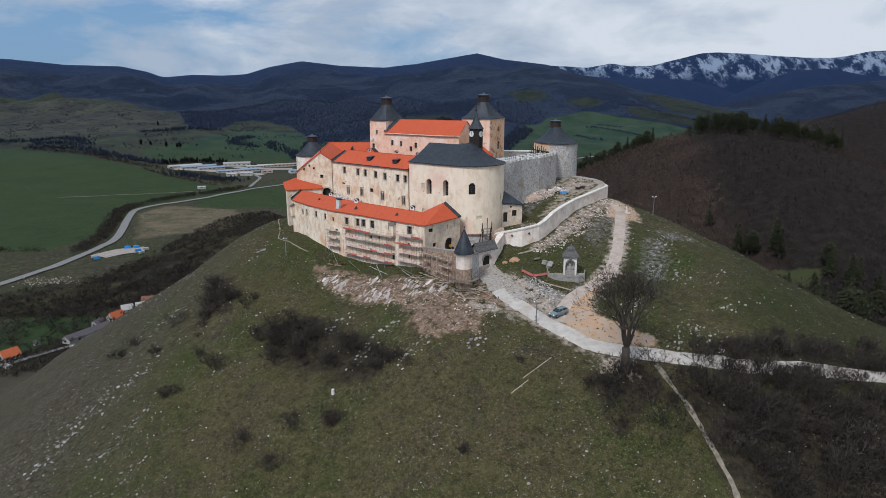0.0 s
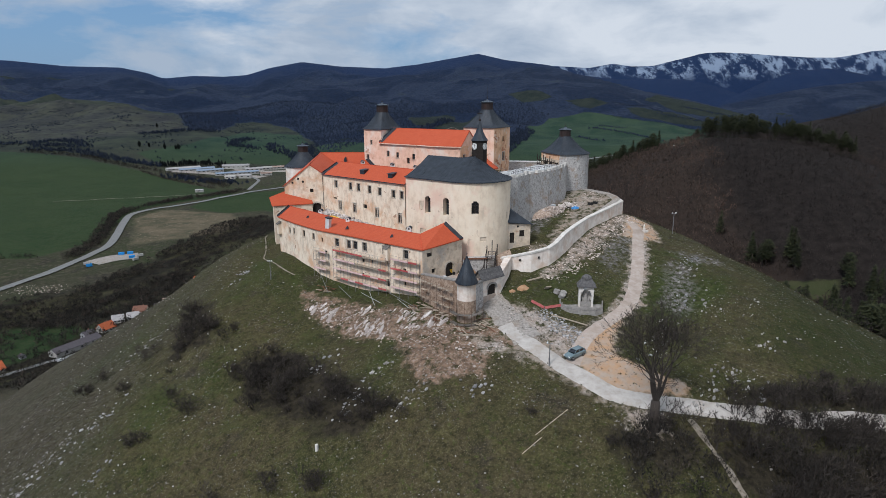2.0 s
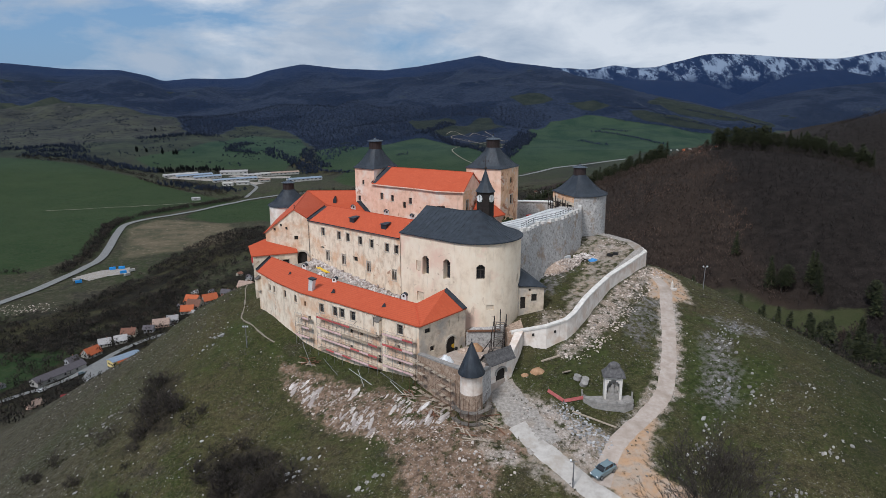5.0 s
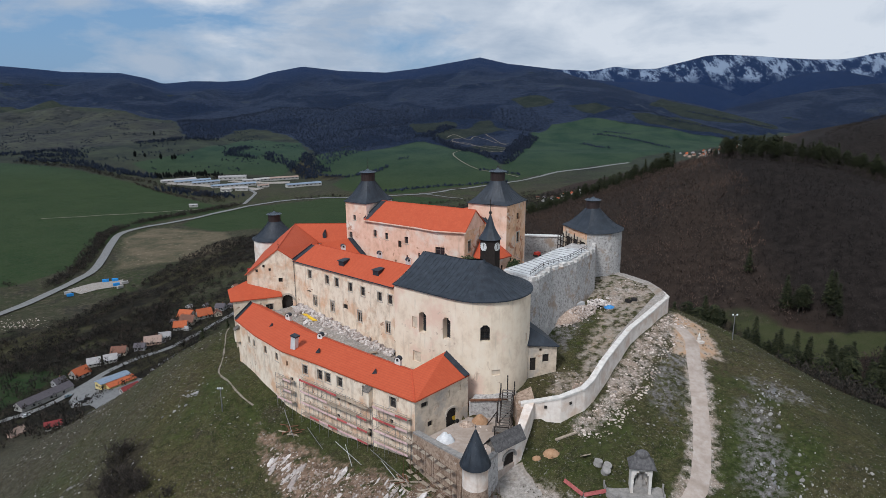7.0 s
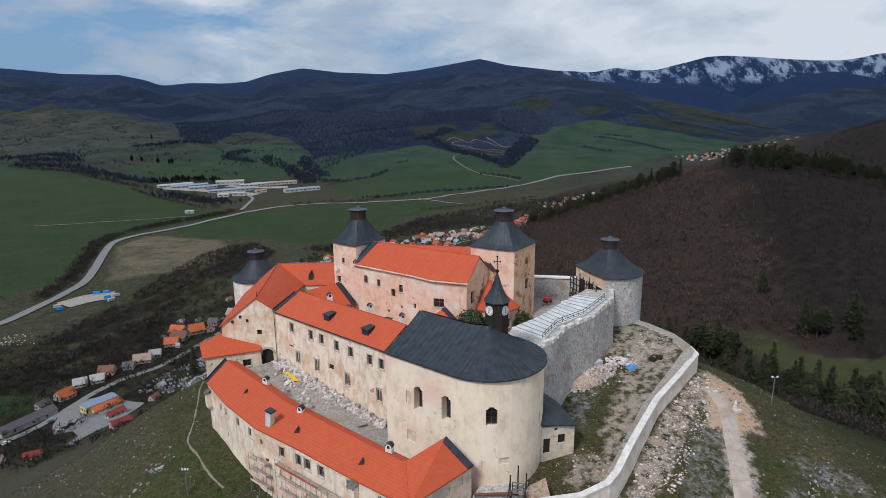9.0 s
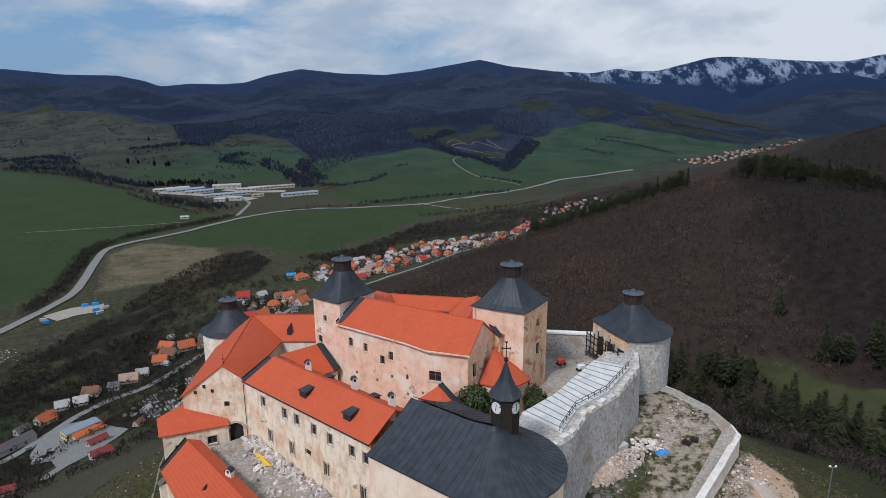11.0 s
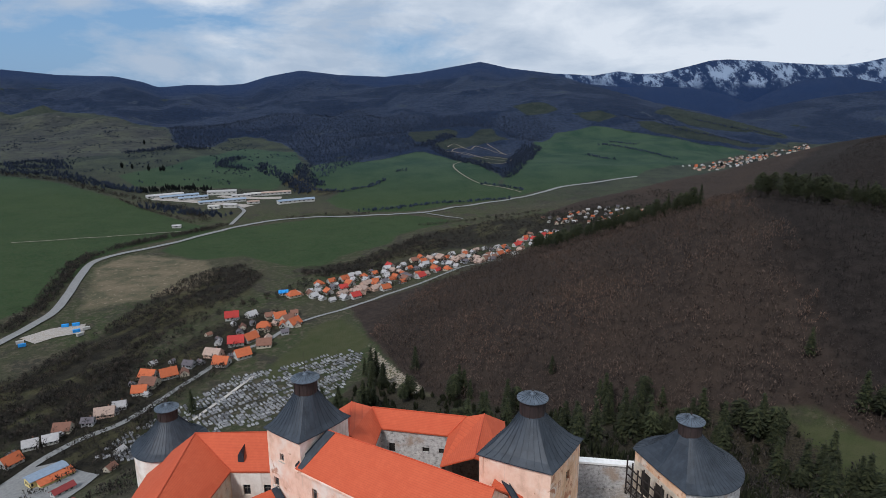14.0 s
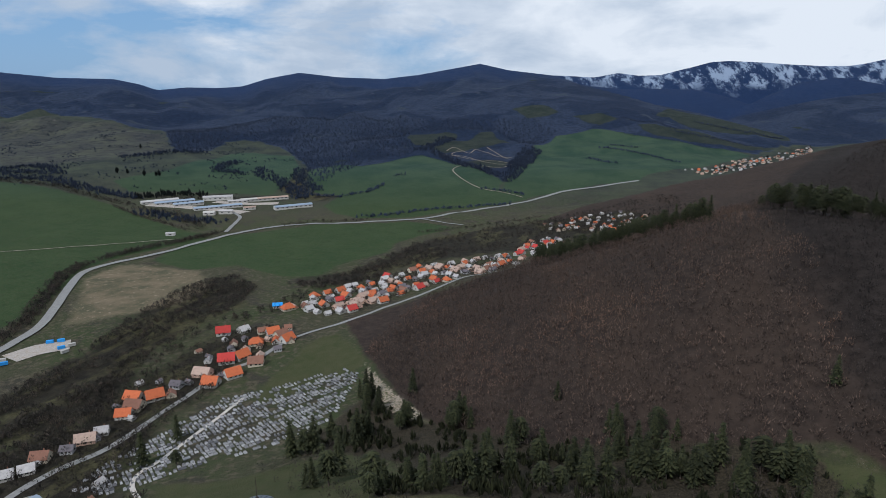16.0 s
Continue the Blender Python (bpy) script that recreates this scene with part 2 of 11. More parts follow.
def tile_rows(m, period):
    """Rows of tiles across a roof: a step in the relief and a thin lap shade painted into the colour at each course."""
    n, l = m.node_tree.nodes, m.node_tree.links
    b = n["Principled BSDF"]
    g = n.new("ShaderNodeNewGeometry")
    w = n.new("ShaderNodeTexWave")
    w.wave_type, w.bands_direction, w.wave_profile = "BANDS", "Z", "SAW"
    w.inputs["Scale"].default_value, w.inputs["Distortion"].default_value = 0.314 / period, 0.35
    w.inputs["Detail"].default_value, w.inputs["Detail Scale"].default_value = 2.0, 3.0
    l.new(g.outputs["Position"], w.inputs["Vector"])
    old = b.inputs["Base Color"].links[0].from_socket
    r = ramp(n, [(0.0, (0.84, 0.82, 0.82)), (0.25, (1.0, 1.0, 1.0)), (1.0, (1.06, 1.06, 1.06))])
    l.new(w.outputs["Fac"], r.inputs[0])
    mu = n.new("ShaderNodeVectorMath"); mu.operation = "MULTIPLY"
    l.new(old, mu.inputs[0]); l.new(r.outputs[0], mu.inputs[1]); l.new(mu.outputs[0], b.inputs["Base Color"])
    bp = n.new("ShaderNodeBump"); bp.inputs["Strength"].default_value, bp.inputs["Distance"].default_value = 0.5, 0.04
    l.new(w.outputs["Fac"], bp.inputs["Height"])
    if b.inputs["Normal"].links:
        l.new(b.inputs["Normal"].links[0].from_socket, bp.inputs["Normal"])
    l.new(bp.outputs[0], b.inputs["Normal"])


tile_rows(M["roof_tile"], 0.17)


# ---- helpers for shapes ----
def part(name, bm, mat, parent=None, label="", smooth=False):
    me = bpy.data.meshes.new(name)
    if smooth:
        for f in bm.faces:
            f.smooth = True
    bm.to_mesh(me)
    bm.free()
    me.materials.append(mat)
    ob = new(name, me)
    if parent:
        ob.parent = parent
    if label:
        ob["label"] = label
    return ob


def thing(name, label, category, loc=(0, 0, 0), group="", kind=""):
    ob = new(name)
    ob.location = loc
    return tagged(ob, label, category, group, kind)


def add_face(bm, pts):
    return bm.faces.new([bm.verts.new(p) for p in pts])


def add_prism(bm, pts, z0, z1):
    """A solid on a plan outline; z0 and z1 may be one height or one for each corner."""
    n = len(pts)
    lo = [bm.verts.new((p[0], p[1], z0[i] if isinstance(z0, (list, tuple)) else z0)) for i, p in enumerate(pts)]
    hi = [bm.verts.new((p[0], p[1], z1[i] if isinstance(z1, (list, tuple)) else z1)) for i, p in enumerate(pts)]
    for i in range(n):
        j = (i + 1) % n
        bm.faces.new((lo[i], lo[j], hi[j], hi[i]))
    bm.faces.new(hi)
    bm.faces.new(lo[::-1])


def add_slab(bm, pts, thick=0.25):
    """A roof plane with thickness, hung below its corners."""
    hi = [bm.verts.new(p) for p in pts]
    lo = [bm.verts.new((p[0], p[1], p[2] - thick)) for p in pts]
    n = len(pts)
    bm.faces.new(hi)
    bm.faces.new(lo[::-1])
    for i in range(n):
        j = (i + 1) % n
        bm.faces.new((hi[j], hi[i], lo[i], lo[j]))


def add_box(bm, c, size, rz=0.0, rx=0.0, ry=0.0):
    m = pose(c[0], c[1], c[2], rx, ry, rz) @ Matrix.Diagonal((size[0], size[1], size[2], 1))
    bmesh.ops.create_cube(bm, size=1.0, matrix=m)


def add_beam(bm, a, b, w, h=None, sides=4):
    """A straight bar from a to b."""
    a, b = Vector(a), Vector(b)
    d = b - a
    m = Matrix.Translation((a + b) / 2) @ d.to_track_quat("Z", "Y").to_matrix().to_4x4()
    if sides == 4:
        bmesh.ops.create_cube(bm, size=1.0, matrix=m @ Matrix.Diagonal((w, h or w, d.length, 1)))
    else:
        bmesh.ops.create_cone(bm, cap_ends=True, segments=sides, radius1=w / 2, radius2=(h or w) / 2, depth=d.length, matrix=m)


def add_lathe(bm, c, profile, segs=24, a0=0.0, a1=2 * math.pi):
    """A turned form: profile of (radius, height)."""
    full = abs(a1 - a0 - 2 * math.pi) < 1e-6
    n = segs if full else segs + 1
    rings = []
    for r, z in profile:
        rings.append([bm.verts.new((c[0] + r * math.cos(a0 + (a1 - a0) * i / segs), c[1] + r * math.sin(a0 + (a1 - a0) * i / segs), c[2] + z)) for i in range(n)])
    for p, q in zip(rings, rings[1:]):
        for i in range(n if full else n - 1):
            j = (i + 1) % n
            bm.faces.new((p[i], p[j], q[j], q[i]))
    return rings


# ---- terrain ----
def smooth(a, b, t):
    u = np.clip((t - a) / (b - a), 0, 1)
    return u * u * (3 - 2 * u)


BUMPS = ((20, -30, -0.67), (8, -12, -1.81), (-20, -5, -2.24), (-45, 20, 2.36), (32, -14, 0.07), (58, 22, -2.57), (48, -12, -4.12), (-5, -35, 2.86), (33, -52, 2.24), (35, 12, -3.38), (15, 5, -2.84), (-30, 15, -4.77), (0, 50, 0.02), (-40, -15, -2.33), (50, 45, 3.58), (-68, 50, 6.0))
FLANK = ((-62, 62, 2.5, 9), (-78, 52, 1.0, 14), (-97, 50, 2.6, 20), (-122, 56, 3.2, 24), (-150, 60, 3.0, 24), (86, 44, -2.6, 14), (104, 32, -2.6, 18), (126, 22, -3.0, 24), (125, 62, -3.0, 26), (70, 53, -1.5, 9), (93, 66, -2.5, 16), (100, 4, -1.2, 14))
# ranges of hills and mountains: direction x/y, crest height, then crest and foot distances along y by direction
MAIN = ((-0.939, -0.715, -0.627, -0.537, -0.494, -0.47, -0.422, -0.369, -0.333, -0.296, -0.243, -0.181, -0.111, -0.058, -0.005, 0.039, 0.082, 0.152, 0.197, 0.259, 0.312, 0.393, 0.465, 0.529, 0.584, 0.717),
        (301, 259, 222, 212, 175, 139, 156, 151, 161, 207, 245, 215, 203, 227, 264, 295, 250, 211, 150, 93, 49, 8, -38, -78, -120, -262),
        ((0.039, 0.152, 0.197, 0.259, 0.312, 0.393, 0.465, 0.584), (4200, 3950, 3600, 3200, 2950, 2750, 2600, 2450)), ((-0.6, -0.4, -0.11, 0.08, 0.2, 0.3, 0.53, 0.7), (1900, 2000, 1800, 1700, 1500, 1450, 1500, 1900)), 60, 71)
SPURS = (
    ((0.395, 0.437, 0.505, 0.547, 0.59, 0.664, 0.861), (-111, -26, 24, 53, 76, 102, 136), ((0, 1), (3500, 3500)), ((0, 1), (2500, 2500)), 45, 72),
    ((0.386, 0.427, 0.461, 0.485, 0.51, 0.535, 0.568, 0.594, 0.62, 0.662, 0.861), (-107, -2, 39, 90, 128, 165, 184, 194, 180, 148, 144), ((0, 1), (4050, 4050)), ((0, 1), (3400, 3400)), 40, 73),
    ((0.083, 0.127, 0.197, 0.258, 0.328, 0.38, 0.425, 0.461, 0.508), (91, 168, 156, 130, 132, 121, 77, 27, -95), ((0, 1), (4150, 4150)), ((0, 1), (3500, 3500)), 40, 74),
)
SNOWY = ((0.11, 0.152, 0.179, 0.214, 0.252, 0.283, 0.317, 0.343, 0.368, 0.393, 0.419, 0.462, 0.514, 0.557, 0.6, 0.625, 0.656, 0.85),
         (111, 240, 232, 223, 254, 233, 236, 267, 293, 324, 331, 322, 305, 292, 291, 306, 336, 384), ((0, 1), (4650, 4650)), ((0, 1), (4180, 4180)), 60, 75)
LOWWOOD = ((0.115, 0.161, 0.225, 0.296, 0.358, 0.429, 0.473, 0.533, 0.593, 0.677, 0.874), (-152, -145, -132, -119, -107, -95, -77, -54, -31, -10, 27),
           ((0.115, 0.225, 0.296, 0.358, 0.429), (1200, 1260, 1320, 1400, 1450)), ((0.22, 0.43), (950, 1050)), 8, 76)
WARD = ((14, -2), (22.6, 2.2), (25.2, 5.4), (28.9, 11.8), (35.9, 22.8), (42.9, 31.5), (48.9, 39.2), (48.8, 46), (44, 53), (38, 59), (20, 62), (0, 40), (5, 15))


YARD = ((-7, -5), (1.5, -15.5), (4.5, -15.8), (6.8, -12), (10.6, -8.4), (11.4, -1), (10.6, 4.5), (2.4, 3.2))
HULL = ((-52, 35), (-44, 25.5), (-35, 16.5), (-27, 10.5), (-17, 2.8), (-8, -4.5), (2.5, 4), (12, 3), (20, 20), (38, 50), (40, 66), (20, 70), (0, 72), (-30, 78), (-55, 80), (-57, 48))


def inside(poly, x, y):
    res = np.zeros(np.shape(x), bool)
    for (x0, y0), (x1, y1) in zip(poly, poly[1:] + poly[:1]):
        cross = ((y0 > y) != (y1 > y)) & (x < (x1 - x0) * (y - y0) / ((y1 - y0) if y1 != y0 else 1e-9) + x0)
        res ^= cross
    return res


def waves(x, y, size, seed):
    """Cheap rolling unevenness."""
    rs = np.random.RandomState(seed)
    z = np.zeros(np.shape(x))
    for k in range(7):
        a, f, ph = rs.uniform(0, 6.28), (1.0 + 0.55 * k) * 6.28 / size, rs.uniform(0, 6.28)
        z = z + np.sin((x * math.cos(a) + y * math.sin(a)) * f + ph + 1.7 * np.sin((y * math.cos(a) - x * math.sin(a)) * f * 0.6 + ph)) / (1 + 0.6 * k)
    return z / 3


def lattice(x, y, seed):
    """Smooth random heights between -1 and 1 on a unit lattice."""
    tab = np.random.RandomState(seed).uniform(-1, 1, 4096)
    i, j = np.floor(x).astype(int), np.floor(y).astype(int)
    u, v = x - i, y - j
    u, v = u * u * u * (u * (u * 6 - 15) + 10), v * v * v * (v * (v * 6 - 15) + 10)

    def at(p, q):
        return tab[((p * 73856093) ^ (q * 19349663)) & 4095]
    return (at(i, j) * (1 - u) + at(i + 1, j) * u) * (1 - v) + (at(i, j + 1) * (1 - u) + at(i + 1, j + 1) * u) * v


def gullies(x, y, size, seed):
    """Branching spurs and gullies running down towards the valley."""
    wx, wy = x + 0.5 * size * lattice(x / size / 1.7, y / size / 1.7, seed + 9), y
    z, amp, f = np.zeros(np.shape(x)), 1.0, 1.0
    for k in range(4):
        z = z + amp * (0.5 - np.abs(lattice(wx * f / size, wy * f / size / 1.9, seed + k)) * 1.6)
        amp, f = amp * 0.5, f * 2.1
    return z


def range_height(rng, x, y, low):
    az = x / np.maximum(y, 300)
    crest, top, foot = np.interp(az, rng[0], rng[1]), np.interp(az, *rng[2]), np.interp(az, *rng[3])
    t = np.clip((y - foot) / (top - foot), 0, 1)
    s = 0.55 * t + 0.45 * t * t * (3 - 2 * t)
    return low + (crest - low) * s + rng[4] * 3.2 * t * (1 - t) ** 1.2 * gullies(x, y, 520 if rng[4] > 10 else 200, rng[5]) - 0.4 * np.maximum(y - top, 0)


def ground(x, y):
    x, y = np.asarray(x, float), np.asarray(y, float)
    # the castle's hill
    r = np.sqrt(x ** 2 + (y - 28) ** 2 + 900)
    th = np.arctan2(y - 28, x)
    hill = 23.81 - r * (0.412 + -0.101 * np.cos(th) + -0.006 * np.sin(th) + -0.050 * np.cos(2 * th) + 0.038 * np.sin(2 * th))
    hill = hill - np.where(np.cos(th) < 0, 0.165, 0.23) * np.maximum(r - 76, 0) * np.abs(np.cos(th)) ** 1.2
    for bx, by, h in BUMPS:
        hill = hill + h * np.exp(-((x - bx) ** 2 + (y - by) ** 2) / 392.0)
    for bx, by, h, w in FLANK:
        hill = hill + h * np.exp(-((x - bx) ** 2 + (y - by) ** 2) / (w * w))
    far = smooth(110, 260, r)
    hill = hill + 0.35 * waves(x, y, 22, 3) + 1.5 * waves(x, y, 90, 4) * far
    # the wooded hill beside it, and another behind
    u, v = (x - 330) * 0.9 + (y - 420) * 0.42, -(x - 330) * 0.42 + (y - 420) * 0.9
    wood = -150 + 166 * np.exp(-((u / 285) ** 2 + (v / 330) ** 2)) + 2.5 * waves(x, y, 130, 5)
    wood = wood - np.minimum(0.29 * np.maximum(x - 250, 0), 60)
    wood2 = -150 + 190 * np.exp(-(((x - 1050) / 420) ** 2 + ((y - 1150) / 380) ** 2))
    # the valley floor, rising to the mountains
    low = -133 - 26 * np.exp(-((y - 1150) / 420) ** 2 - ((x + 60) / 620) ** 2) - 14 * np.exp(-((y - 300) / 260) ** 2 - ((x + 330) / 240) ** 2)
    low = low + 14 * smooth(-450, -900, x) * smooth(700, 1400, y) + 24 * smooth(1300, 1750, y) + 4 * waves(x, y, 420, 6) * smooth(900, 1800, y)
    low = low + 26 * np.exp(-((x + 1150) / 520) ** 2 - ((y - 2050) / 430) ** 2) + 34 * np.exp(-((x + 215) / 190) ** 2 - ((y - 2090) / 200) ** 2) + 10 * np.exp(-((x + 60) / 300) ** 2 - ((y - 1650) / 250) ** 2)
    mount = low
    if np.max(y) > 900:
        for rng in (MAIN, *SPURS, SNOWY, LOWWOOD):
            mount = np.maximum(mount, range_height(rng, x, y, low))
    side = smooth(1500, 3600, np.abs(x)) * 160 * smooth(1200, -400, y)
    base = mount + side
    k = 14.0
    top = np.maximum(np.maximum(hill, wood), np.maximum(base, wood2))
    z = top + k * np.log(np.exp((hill - top) / k) + np.exp((wood - top) / k) + np.exp((base - top) / k) + np.exp((wood2 - top) / k)) * smooth(60, 200, r)
    # the rock under the buildings stays below their floors
    z = np.where(inside(list(HULL), x, y), np.minimum(z, 0.0), z)
    z = np.where(inside(list(YARD), x, y), np.minimum(z, -0.4), z)
    # the outer ward inside the white curtain wall
    ward = inside(list(WARD), x, y)
    z = np.where(ward, np.minimum(1.6 + 0.115 * x + 0.155 * y, 14), z)
    return z


def gz(x, y):
    return float(ground(x, y))


def axis(lo, near0, near1, hi, step, grow, cap):
    mid = list(np.arange(near0, near1, step))
    out, s, p = [], step, mid[-1]
    while p < hi:
        s = min(s * grow, cap); p += s; out.append(p)
    back, s, p = [], step, mid[0]
    while p > lo:
        s = min(s * grow, cap); p -= s; back.append(p)
    return np.array(back[::-1] + mid + out)


def build_ground():
    xs, ys = axis(-4600, -100, 100, 4600, 1.25, 1.038, 31), axis(-900, -100, 100, 4900, 1.25, 1.038, 26)
    gx, gy = np.meshgrid(xs, ys)
    h = ground(gx, gy)
    nx, ny = len(xs), len(ys)
    co = np.stack([gx, gy, h], -1).reshape(-1, 3)
    i = np.arange(nx * ny).reshape(ny, nx)
    q = np.stack([i[:-1, :-1], i[:-1, 1:], i[1:, 1:], i[1:, :-1]], -1).reshape(-1)
    me = bpy.data.meshes.new("ground")
    me.vertices.add(len(co)); me.vertices.foreach_set("co", co.ravel())
    me.loops.add(len(q)); me.loops.foreach_set("vertex_index", q)
    nf = len(q) // 4
    me.polygons.add(nf); me.polygons.foreach_set("loop_start", np.arange(nf) * 4)
    me.polygons.foreach_set("use_smooth", np.ones(nf, bool))
    me.update(calc_edges=True)
    for name, polys in (("green", GREEN), ("olive", OLIVE), ("straw", STRAW), ("dark", DARK), ("heath", HEATH), ("wood_shade", WOOD_SHADE), ("scrub", SCRUB + GARDEN), ("brown", BROWN), ("bare", BARE), ("scree", SCREE), ("field", FIELD), ("thick", THICK), ("ochre", EARTH[:2]), ("earth", EARTH[2:]), ("soil", SOIL)):
        me.attributes.new(name, "FLOAT", "POINT").data.foreach_set("value", sdf(polys, gx, gy).ravel().astype(np.float32))
    return me


GREEN = (
    ((-345, 300), (-288, 316), (-282, 285), (-292, 240), (-340, 225)),
    ((-1250, 1500), (-1101, 1472), (-919, 1402), (-700, 1238), (-594, 1142), (-458, 1024), (-397, 990), (-436, 910), (-479, 829), (-488, 763), (-456, 666), (-432, 591), (-455, 500), (-700, 500), (-1250, 900)),
    ((-424, 943), (-356, 1009), (-250, 1087), (-89, 1112), (4, 1070), (-93, 939), (-96, 878), (-156, 797), (-174, 739), (-216, 738), (-293, 797), (-342, 767), (-419, 820)),
    ((-386, 1616), (-402, 1720), (-336, 1792), (-264, 1748), (-193, 1840), (-130, 1896), (-97, 1924), (-26, 1840), (38, 1732), (67, 1664), (120, 1560), (100, 1466), (154, 1406), (162, 1364), (101, 1300), (-6, 1235), (-71, 1160), (-177, 1148), (-226, 1183), (-278, 1284), (-267, 1405), (-323, 1423), (-360, 1500)),
    ((126, 1548), (252, 1964), (263, 2100), (382, 2316), (516, 2368), (604, 2300), (765, 2172), (905, 2132), (971, 2064), (737, 1800), (603, 1692), (490, 1616), (455, 1544), (354, 1528), (241, 1429), (157, 1377), (113, 1460)),
    ((-739, 1383), (-839, 1500), (-759, 1636), (-700, 2050), (-518, 1996), (-428, 1716), (-421, 1496), (-422, 1402), (-533, 1419), (-663, 1415)),
)
OLIVE = (
    ((-166, 2160), (-153, 2404), (13, 2348), (-30, 2156), (-99, 2048), (-130, 2036)), ((-83, 2016), (-11, 2132), (93, 2336), (137, 2372), (151, 2264), (186, 2144), (82, 2052), (-28, 1964)), ((-9, 1812), (93, 1892), (157, 1832), (132, 1720), (69, 1704)),
    ((237, 2684), (362, 2648), (421, 2548), (288, 2500)), ((457, 2516), (566, 2512), (637, 2436), (543, 2396)), ((935, 2828), (1036, 2696), (1207, 2596), (1380, 2690), (1281, 2428), (1086, 2372), (928, 2460), (802, 2556)), ((662, 2368), (817, 2328), (980, 2268), (1141, 2224), (1016, 2124), (864, 2176), (713, 2256)),
    ((-145, 431), (-125, 519), (-106, 527), (-78, 478), (-73, 445), (-104, 424), (-142, 394)), ((150, 240), (185, 215), (175, 150), (106, 92), (127, 144)),
    ((-170, 300), (-120, 290), (-60, 300), (-20, 230), (-60, 190), (-130, 230)),
)
STRAW = (
    ((-462, 730), (-455, 800), (-408, 790), (-329, 765), (-290, 690), (-300, 625), (-340, 600), (-372, 580), (-378, 540), (-402, 619)),
    ((-30, 372), (-12, 352), (-8, 330), (-22, 340)),
)
DARK = (
    ((-4600, 2600), (-2433, 2672), (-2082, 2860), (-1877, 2952), (-1379, 2524), (-1141, 2448), (-882, 1956), (-794, 2004), (-837, 2280), (-777, 2352), (-598, 2160), (-467, 1892), (-409, 1716), (-336, 1785), (-264, 1742), (-193, 1832), (-130, 1888), (-97, 1916), (-26, 1830), (38, 1725), (118, 1550), (252, 1950), (263, 2100), (382, 2316), (516, 2368), (603, 2296), (760, 2156), (902, 2124), (992, 2072), (1245, 2348), (1577, 2552), (4600, 2600), (4600, 4900), (-4600, 4900)),
)
HEATH = (((-2240, 2584), (-1956, 2684), (-1629, 2560), (-1374, 2516), (-1063, 2280), (-907, 1972), (-973, 1756), (-1068, 1672), (-1223, 1648), (-1475, 1672)),)
SCRUB = (
    ((-341, 415), (-336, 468), (-327, 509), (-330, 582), (-317, 693), (-283, 754), (-234, 693), (-231, 607), (-252, 557), (-267, 507), (-260, 459), (-249, 409), (-261, 385), (-262, 360), (-264, 329), (-276, 324)),
    ((-194, 721), (-133, 757), (-92, 844), (-42, 955), (60, 1060), (300, 1200), (420, 1300), (470, 1200), (300, 1000), (150, 880), (-16, 809), (-83, 749), (-143, 702)),
    ((-440, 1700), (-400, 1560), (-330, 1420), (-270, 1390), (-290, 1330), (-360, 1380), (-430, 1480), (-520, 1640)),
    ((-420, 330), (-341, 415), (-276, 324), (-300, 300), (-360, 300)),
)
GARDEN = (((-310, 190), (-215, 215), (-190, 290), (-205, 380), (-190, 450), (-150, 520), (-180, 560), (-230, 520), (-262, 360), (-280, 300), (-300, 240)),)
LANES = (((-320, 386), (-316, 427), (-297, 456), (-278, 516), (-262, 581), (-257, 552), (-279, 490), (-286, 427), (-296, 397), (-303, 362)),)
BROWN = (((136, 1092), (276, 1250), (388, 1330), (499, 1410), (617, 1460), (772, 1470), (1300, 1500), (1500, 1500), (1500, 900), (711, 1030), (547, 1100), (401, 1103), (317, 1169)), ((-109, 572), (-80, 575), (-30, 612), (30, 655), (80, 690), (180, 830), (330, 960), (560, 1050), (900, 1500), (1500, 1500), (1500, 60), (700, 0), (330, 60), (215, 130), (170, 245), (115, 262), (40, 285), (-10, 325), (-45, 400), (-75, 470)),)
# bare ground round the gate, the tracks and the wall's foot
BARE = (
    ((-72, 452), (-48, 400), (-17, 344), (-40, 347), (-58, 392)), ((12, 197), (16, 230), (30, 250), (32, 205)),
    ((4, -14), (12, -12), (20, -20), (27, -27), (34, -20), (36, -16), (33, -28), (30, -36), (40, -42), (36, -46), (28, -46), (18, -37), (10, -30), (2, -24)),
    ((47, 22), (57, 22), (58, 36), (52, 41)),
    ((24, 4), (30, 14), (38, 26), (46, 38), (47, 46), (40, 46), (32, 31), (26, 16)), ((30, 40), (44, 44), (47, 50), (38, 54)), ((18, 6), (25, 6), (28, 12), (20, 12)),
)
# part of the wooded hill whose floor is painted darker for shade
WOOD_SHADE = (((210, 130), (190, 250), (205, 350), (225, 430), (245, 520), (250, 640), (300, 760), (430, 1000), (900, 1500), (1500, 1500), (1500, 60), (700, 0), (330, 60)),)
SOIL = (((-40, 11), (-28, 3), (-12, -8), (-2, -12), (2, -23), (-4, -25), (-12, -22), (-24, -13), (-36, 1)), ((-12, -22), (-2, -24), (8, -28), (6, -36), (-6, -38)), ((-2, -18), (4, -22), (9, -22), (12, -29), (4, -31), (-6, -26)))
SCREE = (((45, -14), (50, -4), (54, 8), (58, 6), (56, -8), (50, -18)), ((40, 0), (46, 14), (48, 22), (44, 22), (36, 6)), ((58, 16), (66, 14), (70, 6), (60, 8)), ((14, 22), (24, 34), (30, 32), (22, 20)))

